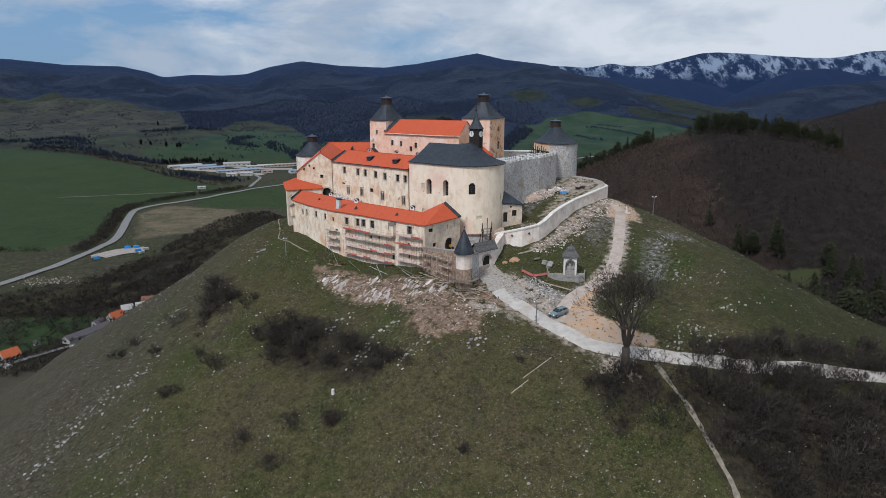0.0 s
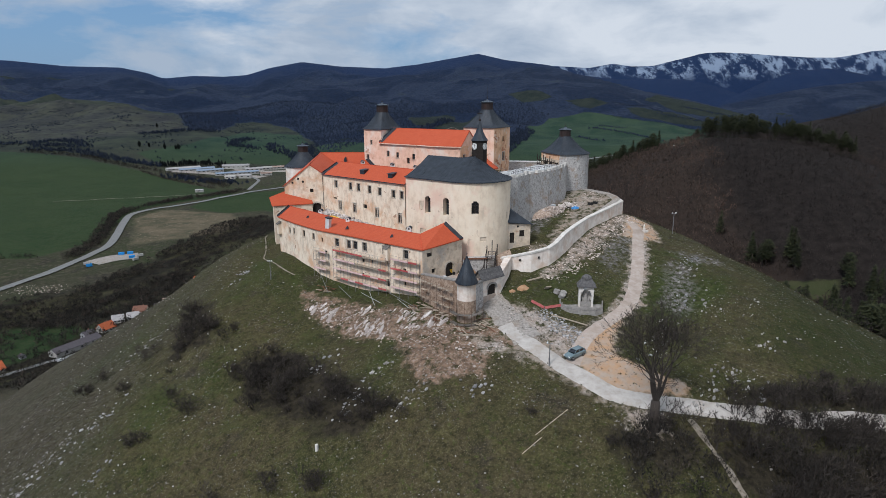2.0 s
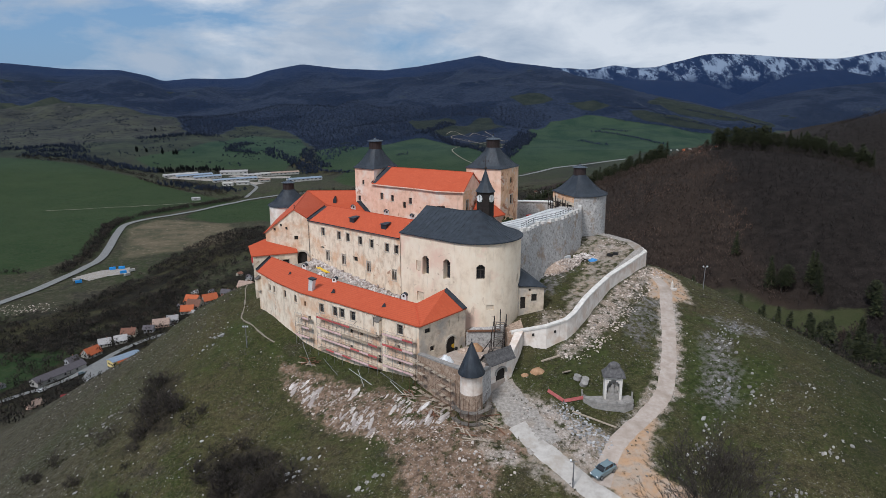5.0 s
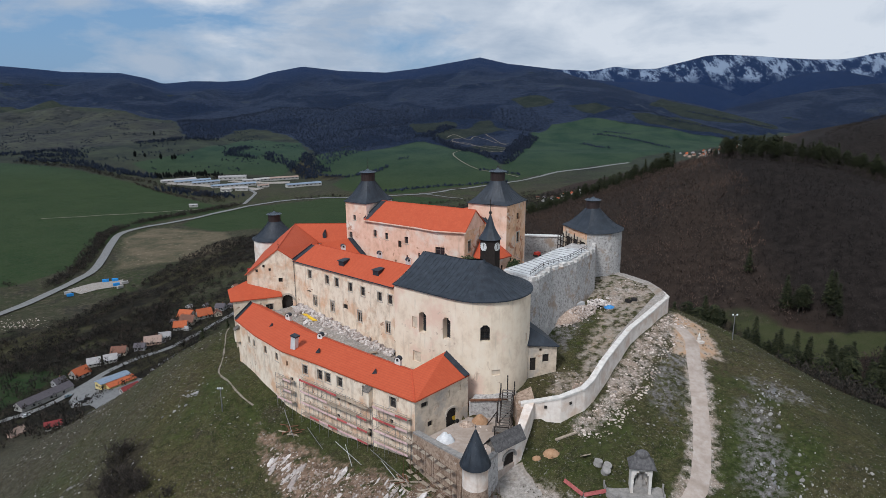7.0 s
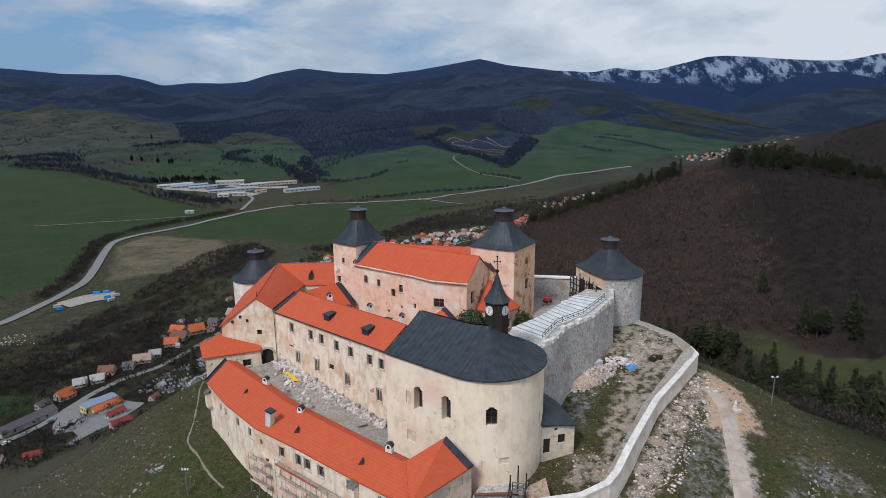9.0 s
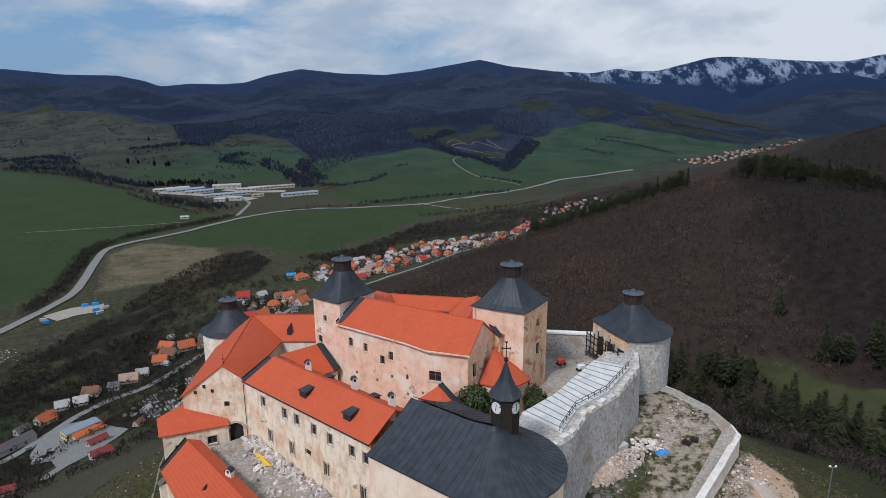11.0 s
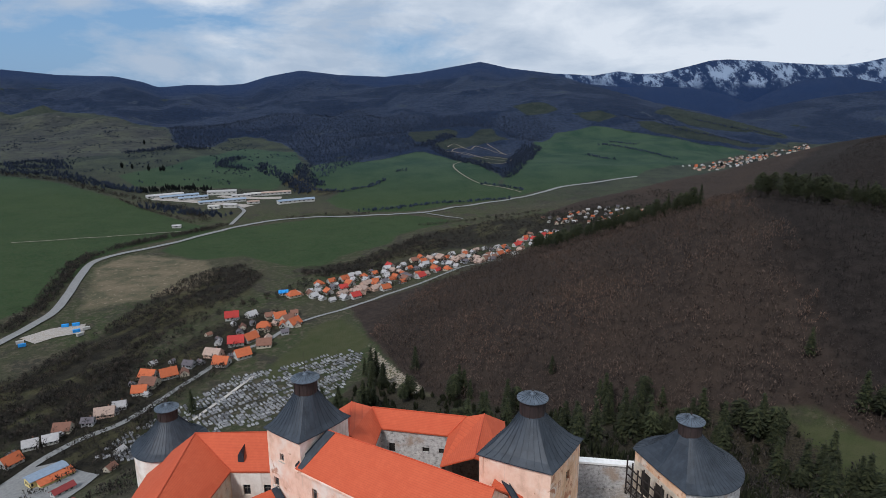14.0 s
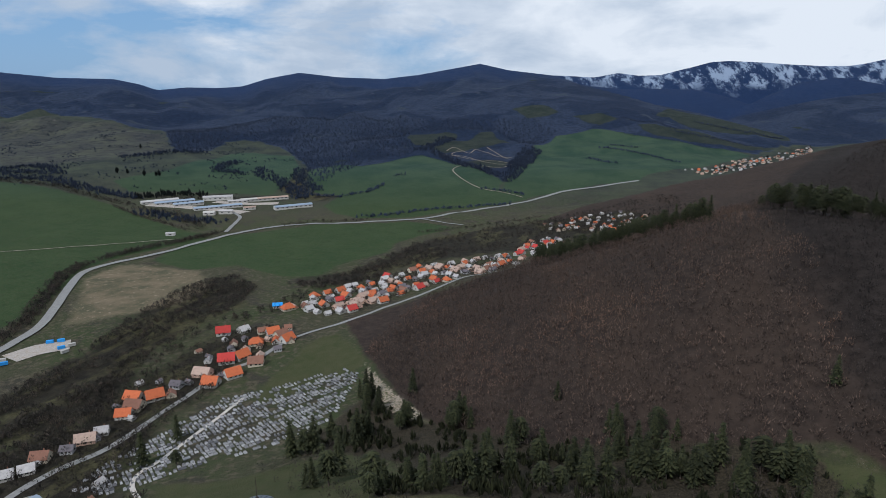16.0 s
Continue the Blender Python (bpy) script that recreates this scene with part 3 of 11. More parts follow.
FIELD = (((160, 240), (180, 222), (197, 214), (226, 206), (217, 191), (192, 193), (173, 207), (161, 226)),)
EARTH = (((23, -34), (27, -28), (33, -21.5), (36, -21), (32, -28), (31, -33), (37, -38), (44, -42), (40, -44), (30, -43), (25, -39)), ((46, 21), (52, 20), (57, 24), (58, 36), (53, 41), (50, 33)), ((9, -13), (18, -17), (24, -27), (22, -34), (15, -26), (10, -19)),
         ((20.5, -2), (24.5, 1), (27.5, 5), (31, 11.3), (38, 22), (45, 30.8), (51, 38.5), (54, 37.5), (47.5, 28), (40, 17), (33.4, 7.2), (27, -1.2), (21.5, -4.5)), ((2, -24), (8, -26), (12, -31), (6, -31)), ((36, 36), (46, 40), (48, 46), (42, 48), (36, 42)), ((30, -47), (36, -48), (36, -52), (29, -51)))
# worn verges of the climbing track
CLIMB = [(24, -33), (26.5, -28), (33.5, -20.8), (39, -13.8), (43.5, -2.5), (47, 9), (49.7, 19), (51.9, 27.3)]
EARTH += (tuple((x - 2.0, y + 1.0) for x, y in CLIMB) + tuple((x + 2.4, y - 1.0) for x, y in CLIMB[::-1]),)
THICK = (((48, -43.5), (60, -42.5), (72, -41), (90, -37.5), (105, -34), (104, -30), (86, -33), (70, -36.5), (56, -39)), ((44, -53), (60, -51), (75, -48), (95, -43), (112, -50), (104, -78), (60, -84), (46, -68)), ((-50, -12), (-36, -14), (-24, -26), (-12, -40), (-18, -45), (-34, -36), (-46, -24)), ((25, -50), (40, -51), (41, -58), (28, -57)), ((-74, 14), (-64, 12), (-60, -4), (-70, -6)), ((-95, 325), (-60, 395), (-30, 345), (40, 290), (110, 270), (158, 245), (160, 215), (150, 160), (105, 110), (60, 130), (30, 180), (-30, 200), (-20, 260), (-60, 300)))


def sdf(polys, x, y, lim=80.0):
    """Signed distance to a set of outlines, positive inside."""
    best = np.full(np.shape(x), -lim)
    for poly in polys:
        px, py = [p[0] for p in poly], [p[1] for p in poly]
        box = (x > min(px) - lim) & (x < max(px) + lim) & (y > min(py) - lim) & (y < max(py) + lim)
        bx, by = x[box], y[box]
        d = np.full(bx.shape, 1e9)
        for (x0, y0), (x1, y1) in zip(poly, poly[1:] + poly[:1]):
            ex, ey = x1 - x0, y1 - y0
            t = np.clip(((bx - x0) * ex + (by - y0) * ey) / (ex * ex + ey * ey), 0, 1)
            d = np.minimum(d, np.hypot(bx - x0 - t * ex, by - y0 - t * ey))
        d = np.where(inside(list(poly), bx, by), d, -d)
        best[box] = np.maximum(best[box], np.clip(d, -lim, lim))
    return best


def cover_node(n, l, vec, a, b):
    """A mask by position: how far along an axis between a and b."""
    mr = n.new("ShaderNodeMapRange")
    mr.inputs[1].default_value, mr.inputs[2].default_value = a, b
    l.new(vec, mr.inputs[0])
    return mr.outputs[0]


def mixer(n, l, fac, a, b):
    mx = n.new("ShaderNodeMix"); mx.data_type = "RGBA"
    if isinstance(fac, (int, float)):
        mx.inputs[0].default_value = fac
    else:
        l.new(fac, mx.inputs[0])
    for k, c in ((6, a), (7, b)):
        if isinstance(c, tuple):
            mx.inputs[k].default_value = (*c, 1)
        else:
            l.new(c, mx.inputs[k])
    return mx.outputs[2]


def noise_mask(n, l, vec, scale, lo, hi, detail=7, rough=0.6, dist=0.0):
    t = n.new("ShaderNodeTexNoise")
    t.inputs["Scale"].default_value, t.inputs["Detail"].default_value, t.inputs["Roughness"].default_value = scale, detail, rough
    t.inputs["Distortion"].default_value = dist
    l.new(vec, t.inputs["Vector"])
    r = ramp(n, [(lo, (0, 0, 0)), (hi, (1, 1, 1))])
    l.new(t.outputs[0], r.inputs[0])
    return r.outputs[0]


def edge_mask(n, l, pos, name, soft, rag, scale):
    """A mask from a stored distance, its edge ragged by noise."""
    at = n.new("ShaderNodeAttribute"); at.attribute_name = name
    t = n.new("ShaderNodeTexNoise")
    t.inputs["Scale"].default_value, t.inputs["Detail"].default_value, t.inputs["Roughness"].default_value = scale, 7, 0.65
    l.new(pos, t.inputs["Vector"])
    ma = n.new("ShaderNodeMath"); ma.operation = "MULTIPLY_ADD"; ma.inputs[1].default_value = rag * 2
    l.new(t.outputs[0], ma.inputs[0]); l.new(at.outputs["Fac"], ma.inputs[2])
    return cover_node(n, l, ma.outputs[0], rag - soft, rag + soft)


def ground_material():
    m = bpy.data.materials.new("ground_cover")
    m.use_nodes = True
    n, l = m.node_tree.nodes, m.node_tree.links
    b = n["Principled BSDF"]
    b.inputs["Roughness"].default_value, b.inputs["Specular IOR Level"].default_value = 0.95, 0.1
    g = n.new("ShaderNodeNewGeometry")
    pos = g.outputs["Position"]
    sep = n.new("ShaderNodeSeparateXYZ")
    l.new(pos, sep.inputs[0])
    # dry hill grass: olive, straw and bare grey-brown soil
    grass = mixer(n, l, noise_mask(n, l, pos, 0.035, 0.42, 0.58, 9, 0.7), (0.088, 0.072, 0.038), (0.052, 0.064, 0.017))
    grass = mixer(n, l, noise_mask(n, l, pos, 0.22, 0.46, 0.62, 9, 0.72), grass, (0.104, 0.092, 0.040))
    grass = mixer(n, l, noise_mask(n, l, pos, 0.13, 0.55, 0.68, 9, 0.7), grass, (0.066, 0.054, 0.038))
    grass = mixer(n, l, noise_mask(n, l, pos, 1.3, 0.38, 0.56, 8, 0.75), mixer(n, l, 0.58, grass, (0.012, 0.013, 0.007)), grass)
    grass = mixer(n, l, noise_mask(n, l, pos, 0.9, 0.56, 0.66, 8, 0.72), grass, (0.066, 0.084, 0.020))
    grass = mixer(n, l, noise_mask(n, l, pos, 4.2, 0.40, 0.52, 5, 0.7), mixer(n, l, 0.38, grass, (0.010, 0.010, 0.006)), grass)
    grass = mixer(n, l, noise_mask(n, l, pos, 5.5, 0.60, 0.68, 3), grass, (0.19, 0.17, 0.12))
    grass = mixer(n, l, noise_mask(n, l, pos, 0.55, 0.36, 0.50, 9, 0.75), mixer(n, l, 0.6, grass, (0.016, 0.016, 0.009)), grass)
    grass = mixer(n, l, noise_mask(n, l, pos, 2.6, 0.58, 0.64, 6, 0.7), grass, (0.13, 0.112, 0.064))
    grass = mixer(n, l, noise_mask(n, l, pos, 0.028, 0.52, 0.62, 9, 0.68), grass, mixer(n, l, noise_mask(n, l, pos, 0.8, 0.38, 0.60, 8, 0.72), (0.026, 0.035, 0.010), (0.062, 0.076, 0.024)))
    grass = mixer(n, l, 0.14, grass, (0.0, 0.0, 0.0))
    # grass colour darkened on the east flank in place of shade, ragged edge
    shade_edge = n.new("ShaderNodeTexNoise"); shade_edge.inputs["Scale"].default_value, shade_edge.inputs["Detail"].default_value = 0.06, 8
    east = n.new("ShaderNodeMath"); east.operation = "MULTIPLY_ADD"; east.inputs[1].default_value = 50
    l.new(pos, shade_edge.inputs["Vector"]); l.new(shade_edge.outputs[0], east.inputs[0]); l.new(sep.outputs[0], east.inputs[2])
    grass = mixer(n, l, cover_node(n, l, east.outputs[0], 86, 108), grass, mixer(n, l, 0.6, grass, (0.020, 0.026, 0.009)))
    # the flank towards the village is stonier and greyer, ribbed down the slope
    ribs = n.new("ShaderNodeMapping"); ribs.inputs["Scale"].default_value, ribs.inputs["Rotation"].default_value = (0.35, 1.0, 1.0), (0, 0, radians(-32))
    l.new(pos, ribs.inputs[0])
    grey = mixer(n, l, noise_mask(n, l, ribs.outputs[0], 1.1, 0.38, 0.60, 9, 0.75), (0.018, 0.016, 0.012), (0.090, 0.080, 0.062))
    grey = mixer(n, l, noise_mask(n, l, ribs.outputs[0], 2.2, 0.62, 0.67, 6, 0.7), grey, (0.24, 0.23, 0.22))
    side_x = n.new("ShaderNodeMath"); side_x.operation = "MULTIPLY_ADD"; side_x.inputs[1].default_value = 60
    wob = n.new("ShaderNodeTexNoise"); wob.inputs["Scale"].default_value, wob.inputs["Detail"].default_value = 0.05, 8
    l.new(pos, wob.inputs["Vector"]); l.new(wob.outputs[0], side_x.inputs[0]); l.new(sep.outputs[0], side_x.inputs[2])
    grass = mixer(n, l, cover_node(n, l, side_x.outputs[0], -28, -72), grass, mixer(n, l, 0.7, grass, grey))
    stony = n.new("ShaderNodeMath"); stony.operation = "MULTIPLY"
    l.new(noise_mask(n, l, pos, 1.7, 0.60, 0.65, 7, 0.7), stony.inputs[0]); l.new(noise_mask(n, l, pos, 0.09, 0.44, 0.58), stony.inputs[1])
    grass = mixer(n, l, stony.outputs[0], grass, (0.25, 0.235, 0.225))
    # valley floor: olive pasture with brown scrub
    meadow = mixer(n, l, noise_mask(n, l, pos, 0.008, 0.4, 0.6), (0.043, 0.043, 0.026), (0.034, 0.044, 0.019))
    meadow = mixer(n, l, noise_mask(n, l, pos, 0.03, 0.52, 0.60), meadow, (0.034, 0.032, 0.024))
    meadow = mixer(n, l, noise_mask(n, l, pos, 0.2, 0.5, 0.62), meadow, (0.072, 0.062, 0.042))
    meadow = mixer(n, l, noise_mask(n, l, pos, 0.5, 0.36, 0.48, 6, 0.7), mixer(n, l, 0.6, meadow, (0.012, 0.013, 0.009)), meadow)
    # far meadow: duller, bluer colour by distance, haze painted in
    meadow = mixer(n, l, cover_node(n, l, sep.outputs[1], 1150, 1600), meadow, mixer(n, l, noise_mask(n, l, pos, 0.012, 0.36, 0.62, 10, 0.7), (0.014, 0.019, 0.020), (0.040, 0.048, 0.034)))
    heath = mixer(n, l, noise_mask(n, l, pos, 0.006, 0.40, 0.60, 10, 0.72), (0.030, 0.033, 0.034), (0.052, 0.056, 0.042))
    heath = mixer(n, l, noise_mask(n, l, pos, 0.03, 0.50, 0.62, 9, 0.75), heath, (0.013, 0.015, 0.019))
    heath = mixer(n, l, noise_mask(n, l, pos, 0.045, 0.60, 0.70, 8, 0.75), heath, (0.088, 0.084, 0.082))
    # far forest: stands of dark spruce and greyer leafless beech, crown by crown; haze blue is mixed into their colours
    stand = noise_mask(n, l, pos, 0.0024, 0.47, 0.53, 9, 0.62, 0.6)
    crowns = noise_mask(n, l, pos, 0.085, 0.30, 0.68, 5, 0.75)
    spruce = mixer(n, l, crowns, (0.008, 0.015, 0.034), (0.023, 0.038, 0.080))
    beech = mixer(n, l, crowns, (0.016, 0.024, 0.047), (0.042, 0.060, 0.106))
    hazy_wood = mixer(n, l, stand, spruce, beech)
    hazy_wood = mixer(n, l, noise_mask(n, l, pos, 0.0075, 0.62, 0.66, 8, 0.6), hazy_wood, mixer(n, l, crowns, (0.026, 0.034, 0.050), (0.058, 0.076, 0.108)))
    hazy_wood = mixer(n, l, noise_mask(n, l, pos, 0.0042, 0.66, 0.69, 8, 0.6), hazy_wood, (0.024, 0.034, 0.030))
    # beyond this distance the woods' colour takes on still more haze blue
    hazy_wood = mixer(n, l, cover_node(n, l, sep.outputs[1], 3350, 3900), hazy_wood, mixer(n, l, crowns, (0.011, 0.025, 0.072), (0.022, 0.042, 0.102)))
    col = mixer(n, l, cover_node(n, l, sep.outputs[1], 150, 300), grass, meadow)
    green = mixer(n, l, noise_mask(n, l, pos, 0.02, 0.35, 0.7), (0.018, 0.038, 0.013), (0.031, 0.050, 0.019))
    green = mixer(n, l, noise_mask(n, l, pos, 0.25, 0.4, 0.75), green, (0.041, 0.050, 0.024))
    green = mixer(n, l, noise_mask(n, l, pos, 0.05, 0.56, 0.66, 9, 0.7), green, (0.022, 0.036, 0.014))
    # distant green fields carry haze as a bluer base colour
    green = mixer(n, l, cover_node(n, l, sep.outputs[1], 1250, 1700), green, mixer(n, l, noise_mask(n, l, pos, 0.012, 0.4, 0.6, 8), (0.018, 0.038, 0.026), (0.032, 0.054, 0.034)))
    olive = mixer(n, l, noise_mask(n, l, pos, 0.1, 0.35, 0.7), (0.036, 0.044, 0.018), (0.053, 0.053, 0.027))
    # likewise a hazed, blue-grey olive for the far slopes
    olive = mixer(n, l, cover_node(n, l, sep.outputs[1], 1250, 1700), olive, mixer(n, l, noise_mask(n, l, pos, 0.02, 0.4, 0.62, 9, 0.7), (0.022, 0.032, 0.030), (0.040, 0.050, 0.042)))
    straw = mixer(n, l, noise_mask(n, l, pos, 0.03, 0.38, 0.62, 9, 0.68), (0.135, 0.108, 0.072), (0.064, 0.062, 0.038))
    straw = mixer(n, l, noise_mask(n, l, pos, 0.16, 0.56, 0.66, 7, 0.7), straw, (0.19, 0.155, 0.11))
    scrub = mixer(n, l, noise_mask(n, l, pos, 0.10, 0.38, 0.66, 8, 0.7), (0.011, 0.010, 0.008), (0.028, 0.025, 0.017))
    lay = n.new("ShaderNodeMapping"); lay.inputs["Rotation"].default_value, lay.inputs["Scale"].default_value = (0, 0, radians(68)), (3.5, 1.0, 1.0)
    lay.vector_type = "TEXTURE"
    l.new(pos, lay.inputs[0])
    scrub = mixer(n, l, noise_mask(n, l, lay.outputs[0], 0.035, 0.50, 0.58, 8, 0.65), scrub, mixer(n, l, noise_mask(n, l, pos, 0.3, 0.36, 0.62, 8, 0.72), (0.026, 0.025, 0.013), (0.062, 0.058, 0.030)))
    brown = mixer(n, l, noise_mask(n, l, pos, 0.16, 0.35, 0.7), (0.020, 0.015, 0.013), (0.042, 0.031, 0.025))
    brown = mixer(n, l, noise_mask(n, l, pos, 0.012, 0.45, 0.65), brown, (0.038, 0.027, 0.021))
    # darkened woodland floor, standing in for shade over the hill's east side
    wood_shade = mixer(n, l, noise_mask(n, l, pos, 0.16, 0.35, 0.7, 8), (0.011, 0.009, 0.008), (0.026, 0.021, 0.019))
    clay = mixer(n, l, noise_mask(n, l, pos, 0.25, 0.35, 0.65), (0.29, 0.228, 0.172), (0.25, 0.22, 0.185))
    clay = mixer(n, l, noise_mask(n, l, pos, 1.6, 0.50, 0.66), clay, (0.34, 0.30, 0.265))
    clay = mixer(n, l, noise_mask(n, l, pos, 0.7, 0.40, 0.56, 6), grass, clay)
    scree = mixer(n, l, noise_mask(n, l, pos, 0.9, 0.35, 0.65), (0.075, 0.070, 0.062), (0.22, 0.205, 0.20))
    scree = mixer(n, l, noise_mask(n, l, pos, 0.8, 0.45, 0.55, 9, 0.75), grass, scree)
    thick = mixer(n, l, noise_mask(n, l, pos, 0.9, 0.35, 0.65), (0.016, 0.014, 0.010), (0.044, 0.037, 0.025))
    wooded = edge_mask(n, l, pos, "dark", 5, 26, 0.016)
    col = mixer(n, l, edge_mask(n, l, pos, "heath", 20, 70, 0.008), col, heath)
    col = mixer(n, l, wooded, col, hazy_wood)
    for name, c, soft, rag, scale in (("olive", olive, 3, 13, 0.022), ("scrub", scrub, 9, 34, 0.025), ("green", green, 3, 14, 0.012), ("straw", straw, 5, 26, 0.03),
                                      ("brown", brown, 2, 5, 0.05), ("wood_shade", wood_shade, 12, 40, 0.02), ("bare", clay, 1.0, 4.5, 0.35), ("scree", scree, 1.2, 5.0, 0.3), ("field", olive, 1, 4, 0.1), ("thick", thick, 1.5, 6, 0.2)):
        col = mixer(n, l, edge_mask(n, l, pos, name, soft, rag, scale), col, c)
    earth = mixer(n, l, noise_mask(n, l, pos, 0.3, 0.40, 0.62, 8), (0.36, 0.29, 0.235), (0.43, 0.385, 0.35))
    ochre = mixer(n, l, noise_mask(n, l, pos, 0.5, 0.40, 0.62, 8), (0.42, 0.27, 0.165), (0.38, 0.31, 0.25))
    earth = mixer(n, l, noise_mask(n, l, pos, 1.8, 0.42, 0.62, 7, 0.7), mixer(n, l, 0.5, earth, (0.12, 0.09, 0.065)), earth)
    earth = mixer(n, l, noise_mask(n, l, pos, 4.0, 0.58, 0.66, 4), earth, (0.50, 0.46, 0.43))
    earth = mixer(n, l, noise_mask(n, l, pos, 0.55, 0.40, 0.52, 9, 0.72), grass, earth)
    soil = mixer(n, l, noise_mask(n, l, pos, 0.7, 0.36, 0.62, 9, 0.72), (0.085, 0.058, 0.040), (0.25, 0.17, 0.12))
    soil = mixer(n, l, noise_mask(n, l, pos, 1.9, 0.54, 0.62, 8, 0.75), soil, (0.36, 0.31, 0.275))
    soil = mixer(n, l, noise_mask(n, l, pos, 0.4, 0.52, 0.60, 9, 0.7), soil, grass)
    col = mixer(n, l, edge_mask(n, l, pos, "soil", 0.8, 4.0, 0.35), col, soil)
    col = mixer(n, l, edge_mask(n, l, pos, "earth", 0.6, 3.0, 0.5), col, earth)
    col = mixer(n, l, edge_mask(n, l, pos, "ochre", 0.5, 2.6, 0.5), col, ochre)
    # snow on the far range, in clearings that run down the slope; its blue-grey colour has haze painted in
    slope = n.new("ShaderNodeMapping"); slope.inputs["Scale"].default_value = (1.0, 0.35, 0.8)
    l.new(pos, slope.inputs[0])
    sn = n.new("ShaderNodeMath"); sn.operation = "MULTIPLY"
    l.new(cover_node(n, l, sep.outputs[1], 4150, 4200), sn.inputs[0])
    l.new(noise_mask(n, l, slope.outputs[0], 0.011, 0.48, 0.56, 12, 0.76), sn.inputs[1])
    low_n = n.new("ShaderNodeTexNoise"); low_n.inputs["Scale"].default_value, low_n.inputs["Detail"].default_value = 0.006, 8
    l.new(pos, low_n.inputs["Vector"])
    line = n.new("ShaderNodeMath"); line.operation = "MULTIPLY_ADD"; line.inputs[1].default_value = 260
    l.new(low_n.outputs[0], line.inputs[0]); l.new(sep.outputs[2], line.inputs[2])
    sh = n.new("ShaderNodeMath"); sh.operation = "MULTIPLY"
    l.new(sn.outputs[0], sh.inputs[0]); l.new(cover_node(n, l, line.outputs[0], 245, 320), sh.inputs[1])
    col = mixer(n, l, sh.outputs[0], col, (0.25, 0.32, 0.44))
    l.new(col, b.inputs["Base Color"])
    t3 = n.new("ShaderNodeTexNoise"); t3.inputs["Scale"].default_value, t3.inputs["Detail"].default_value = 0.9, 10
    l.new(pos, t3.inputs["Vector"])
    bp = n.new("ShaderNodeBump"); bp.inputs["Strength"].default_value, bp.inputs["Distance"].default_value = 1.0, 0.7
    l.new(t3.outputs[0], bp.inputs["Height"])
    # tree crowns stand out of the far forest
    b2 = n.new("ShaderNodeBump"); b2.inputs["Distance"].default_value = 7.0
    l.new(wooded, b2.inputs["Strength"]); l.new(crowns, b2.inputs["Height"]); l.new(bp.outputs[0], b2.inputs["Normal"])
    l.new(b2.outputs[0], b.inputs["Normal"])
    return m


M["ground"] = ground_material()
ground_mesh = build_ground()
ground_mesh.materials.append(M["ground"])
tagged(new("ground", ground_mesh), "dry grass hill, valley meadows and wooded mountains", "ground", kind="structure")


# ---- castle ----
def facade(parent, a, b, z0, z1, mat, openings=(), depth=0.45, name="wall", tops=None, label=""):
    """One wall from a to b (outside to the right of a->b), pierced by openings (u0, u1, v0, v1). z0, z1: bottom and top, each a
    number or one for each end."""
    ax, ay, bx, by = a[0], a[1], b[0], b[1]
    ln = math.hypot(bx - ax, by - ay)
    ux, uy = (bx - ax) / ln, (by - ay) / ln
    nx, ny = uy, -ux
    za = z1 if not isinstance(z1, tuple) else z1[0]
    zb = z1 if not isinstance(z1, tuple) else z1[1]
    la = z0 if not isinstance(z0, tuple) else z0[0]
    lb = z0 if not isinstance(z0, tuple) else z0[1]
    us = sorted({0.0, ln, *[o[0] for o in openings], *[o[1] for o in openings]})
    cuts = sorted({*[o[2] for o in openings], *[o[3] for o in openings]})
    bm = bmesh.new()

    def at(u, v, d=0.0):
        return (ax + ux * u - nx * d, ay + uy * u - ny * d, v)
    for u0, u1 in zip(us, us[1:]):
        t0, t1 = za + (zb - za) * u0 / ln, za + (zb - za) * u1 / ln
        l0, l1 = la + (lb - la) * u0 / ln, la + (lb - la) * u1 / ln
        mid = (u0 + u1) / 2
        lows, highs = [(l0, l1)] + [(c, c) for c in cuts], [(c, c) for c in cuts] + [(t0, t1)]
        for (p0, p1), (q0, q1) in zip(lows, highs):
            vm = (p0 + p1 + q0 + q1) / 4
            if any(o[0] < mid < o[1] and o[2] < vm < o[3] for o in openings):
                continue
            if q0 - p0 < 0.001 and q1 - p1 < 0.001:
                continue
            add_face(bm, [at(u0, p0), at(u1, p1), at(u1, q1), at(u0, q0)])
    for o in openings:
        c = [(o[0], o[2]), (o[1], o[2]), (o[1], o[3]), (o[0], o[3])]
        for (p, q) in zip(c, c[1:] + c[:1]):
            add_face(bm, [at(*q), at(*p), at(p[0], p[1], depth), at(q[0], q[1], depth)])
    # the inner side, so that the wall has its thickness
    add_face(bm, [at(ln, lb, depth + 0.15), at(0, la, depth + 0.15), at(0, za, depth + 0.15), at(ln, zb, depth + 0.15)])
    bmesh.ops.remove_doubles(bm, verts=bm.verts, dist=0.001)
    return part(name, bm, mat, parent, label)


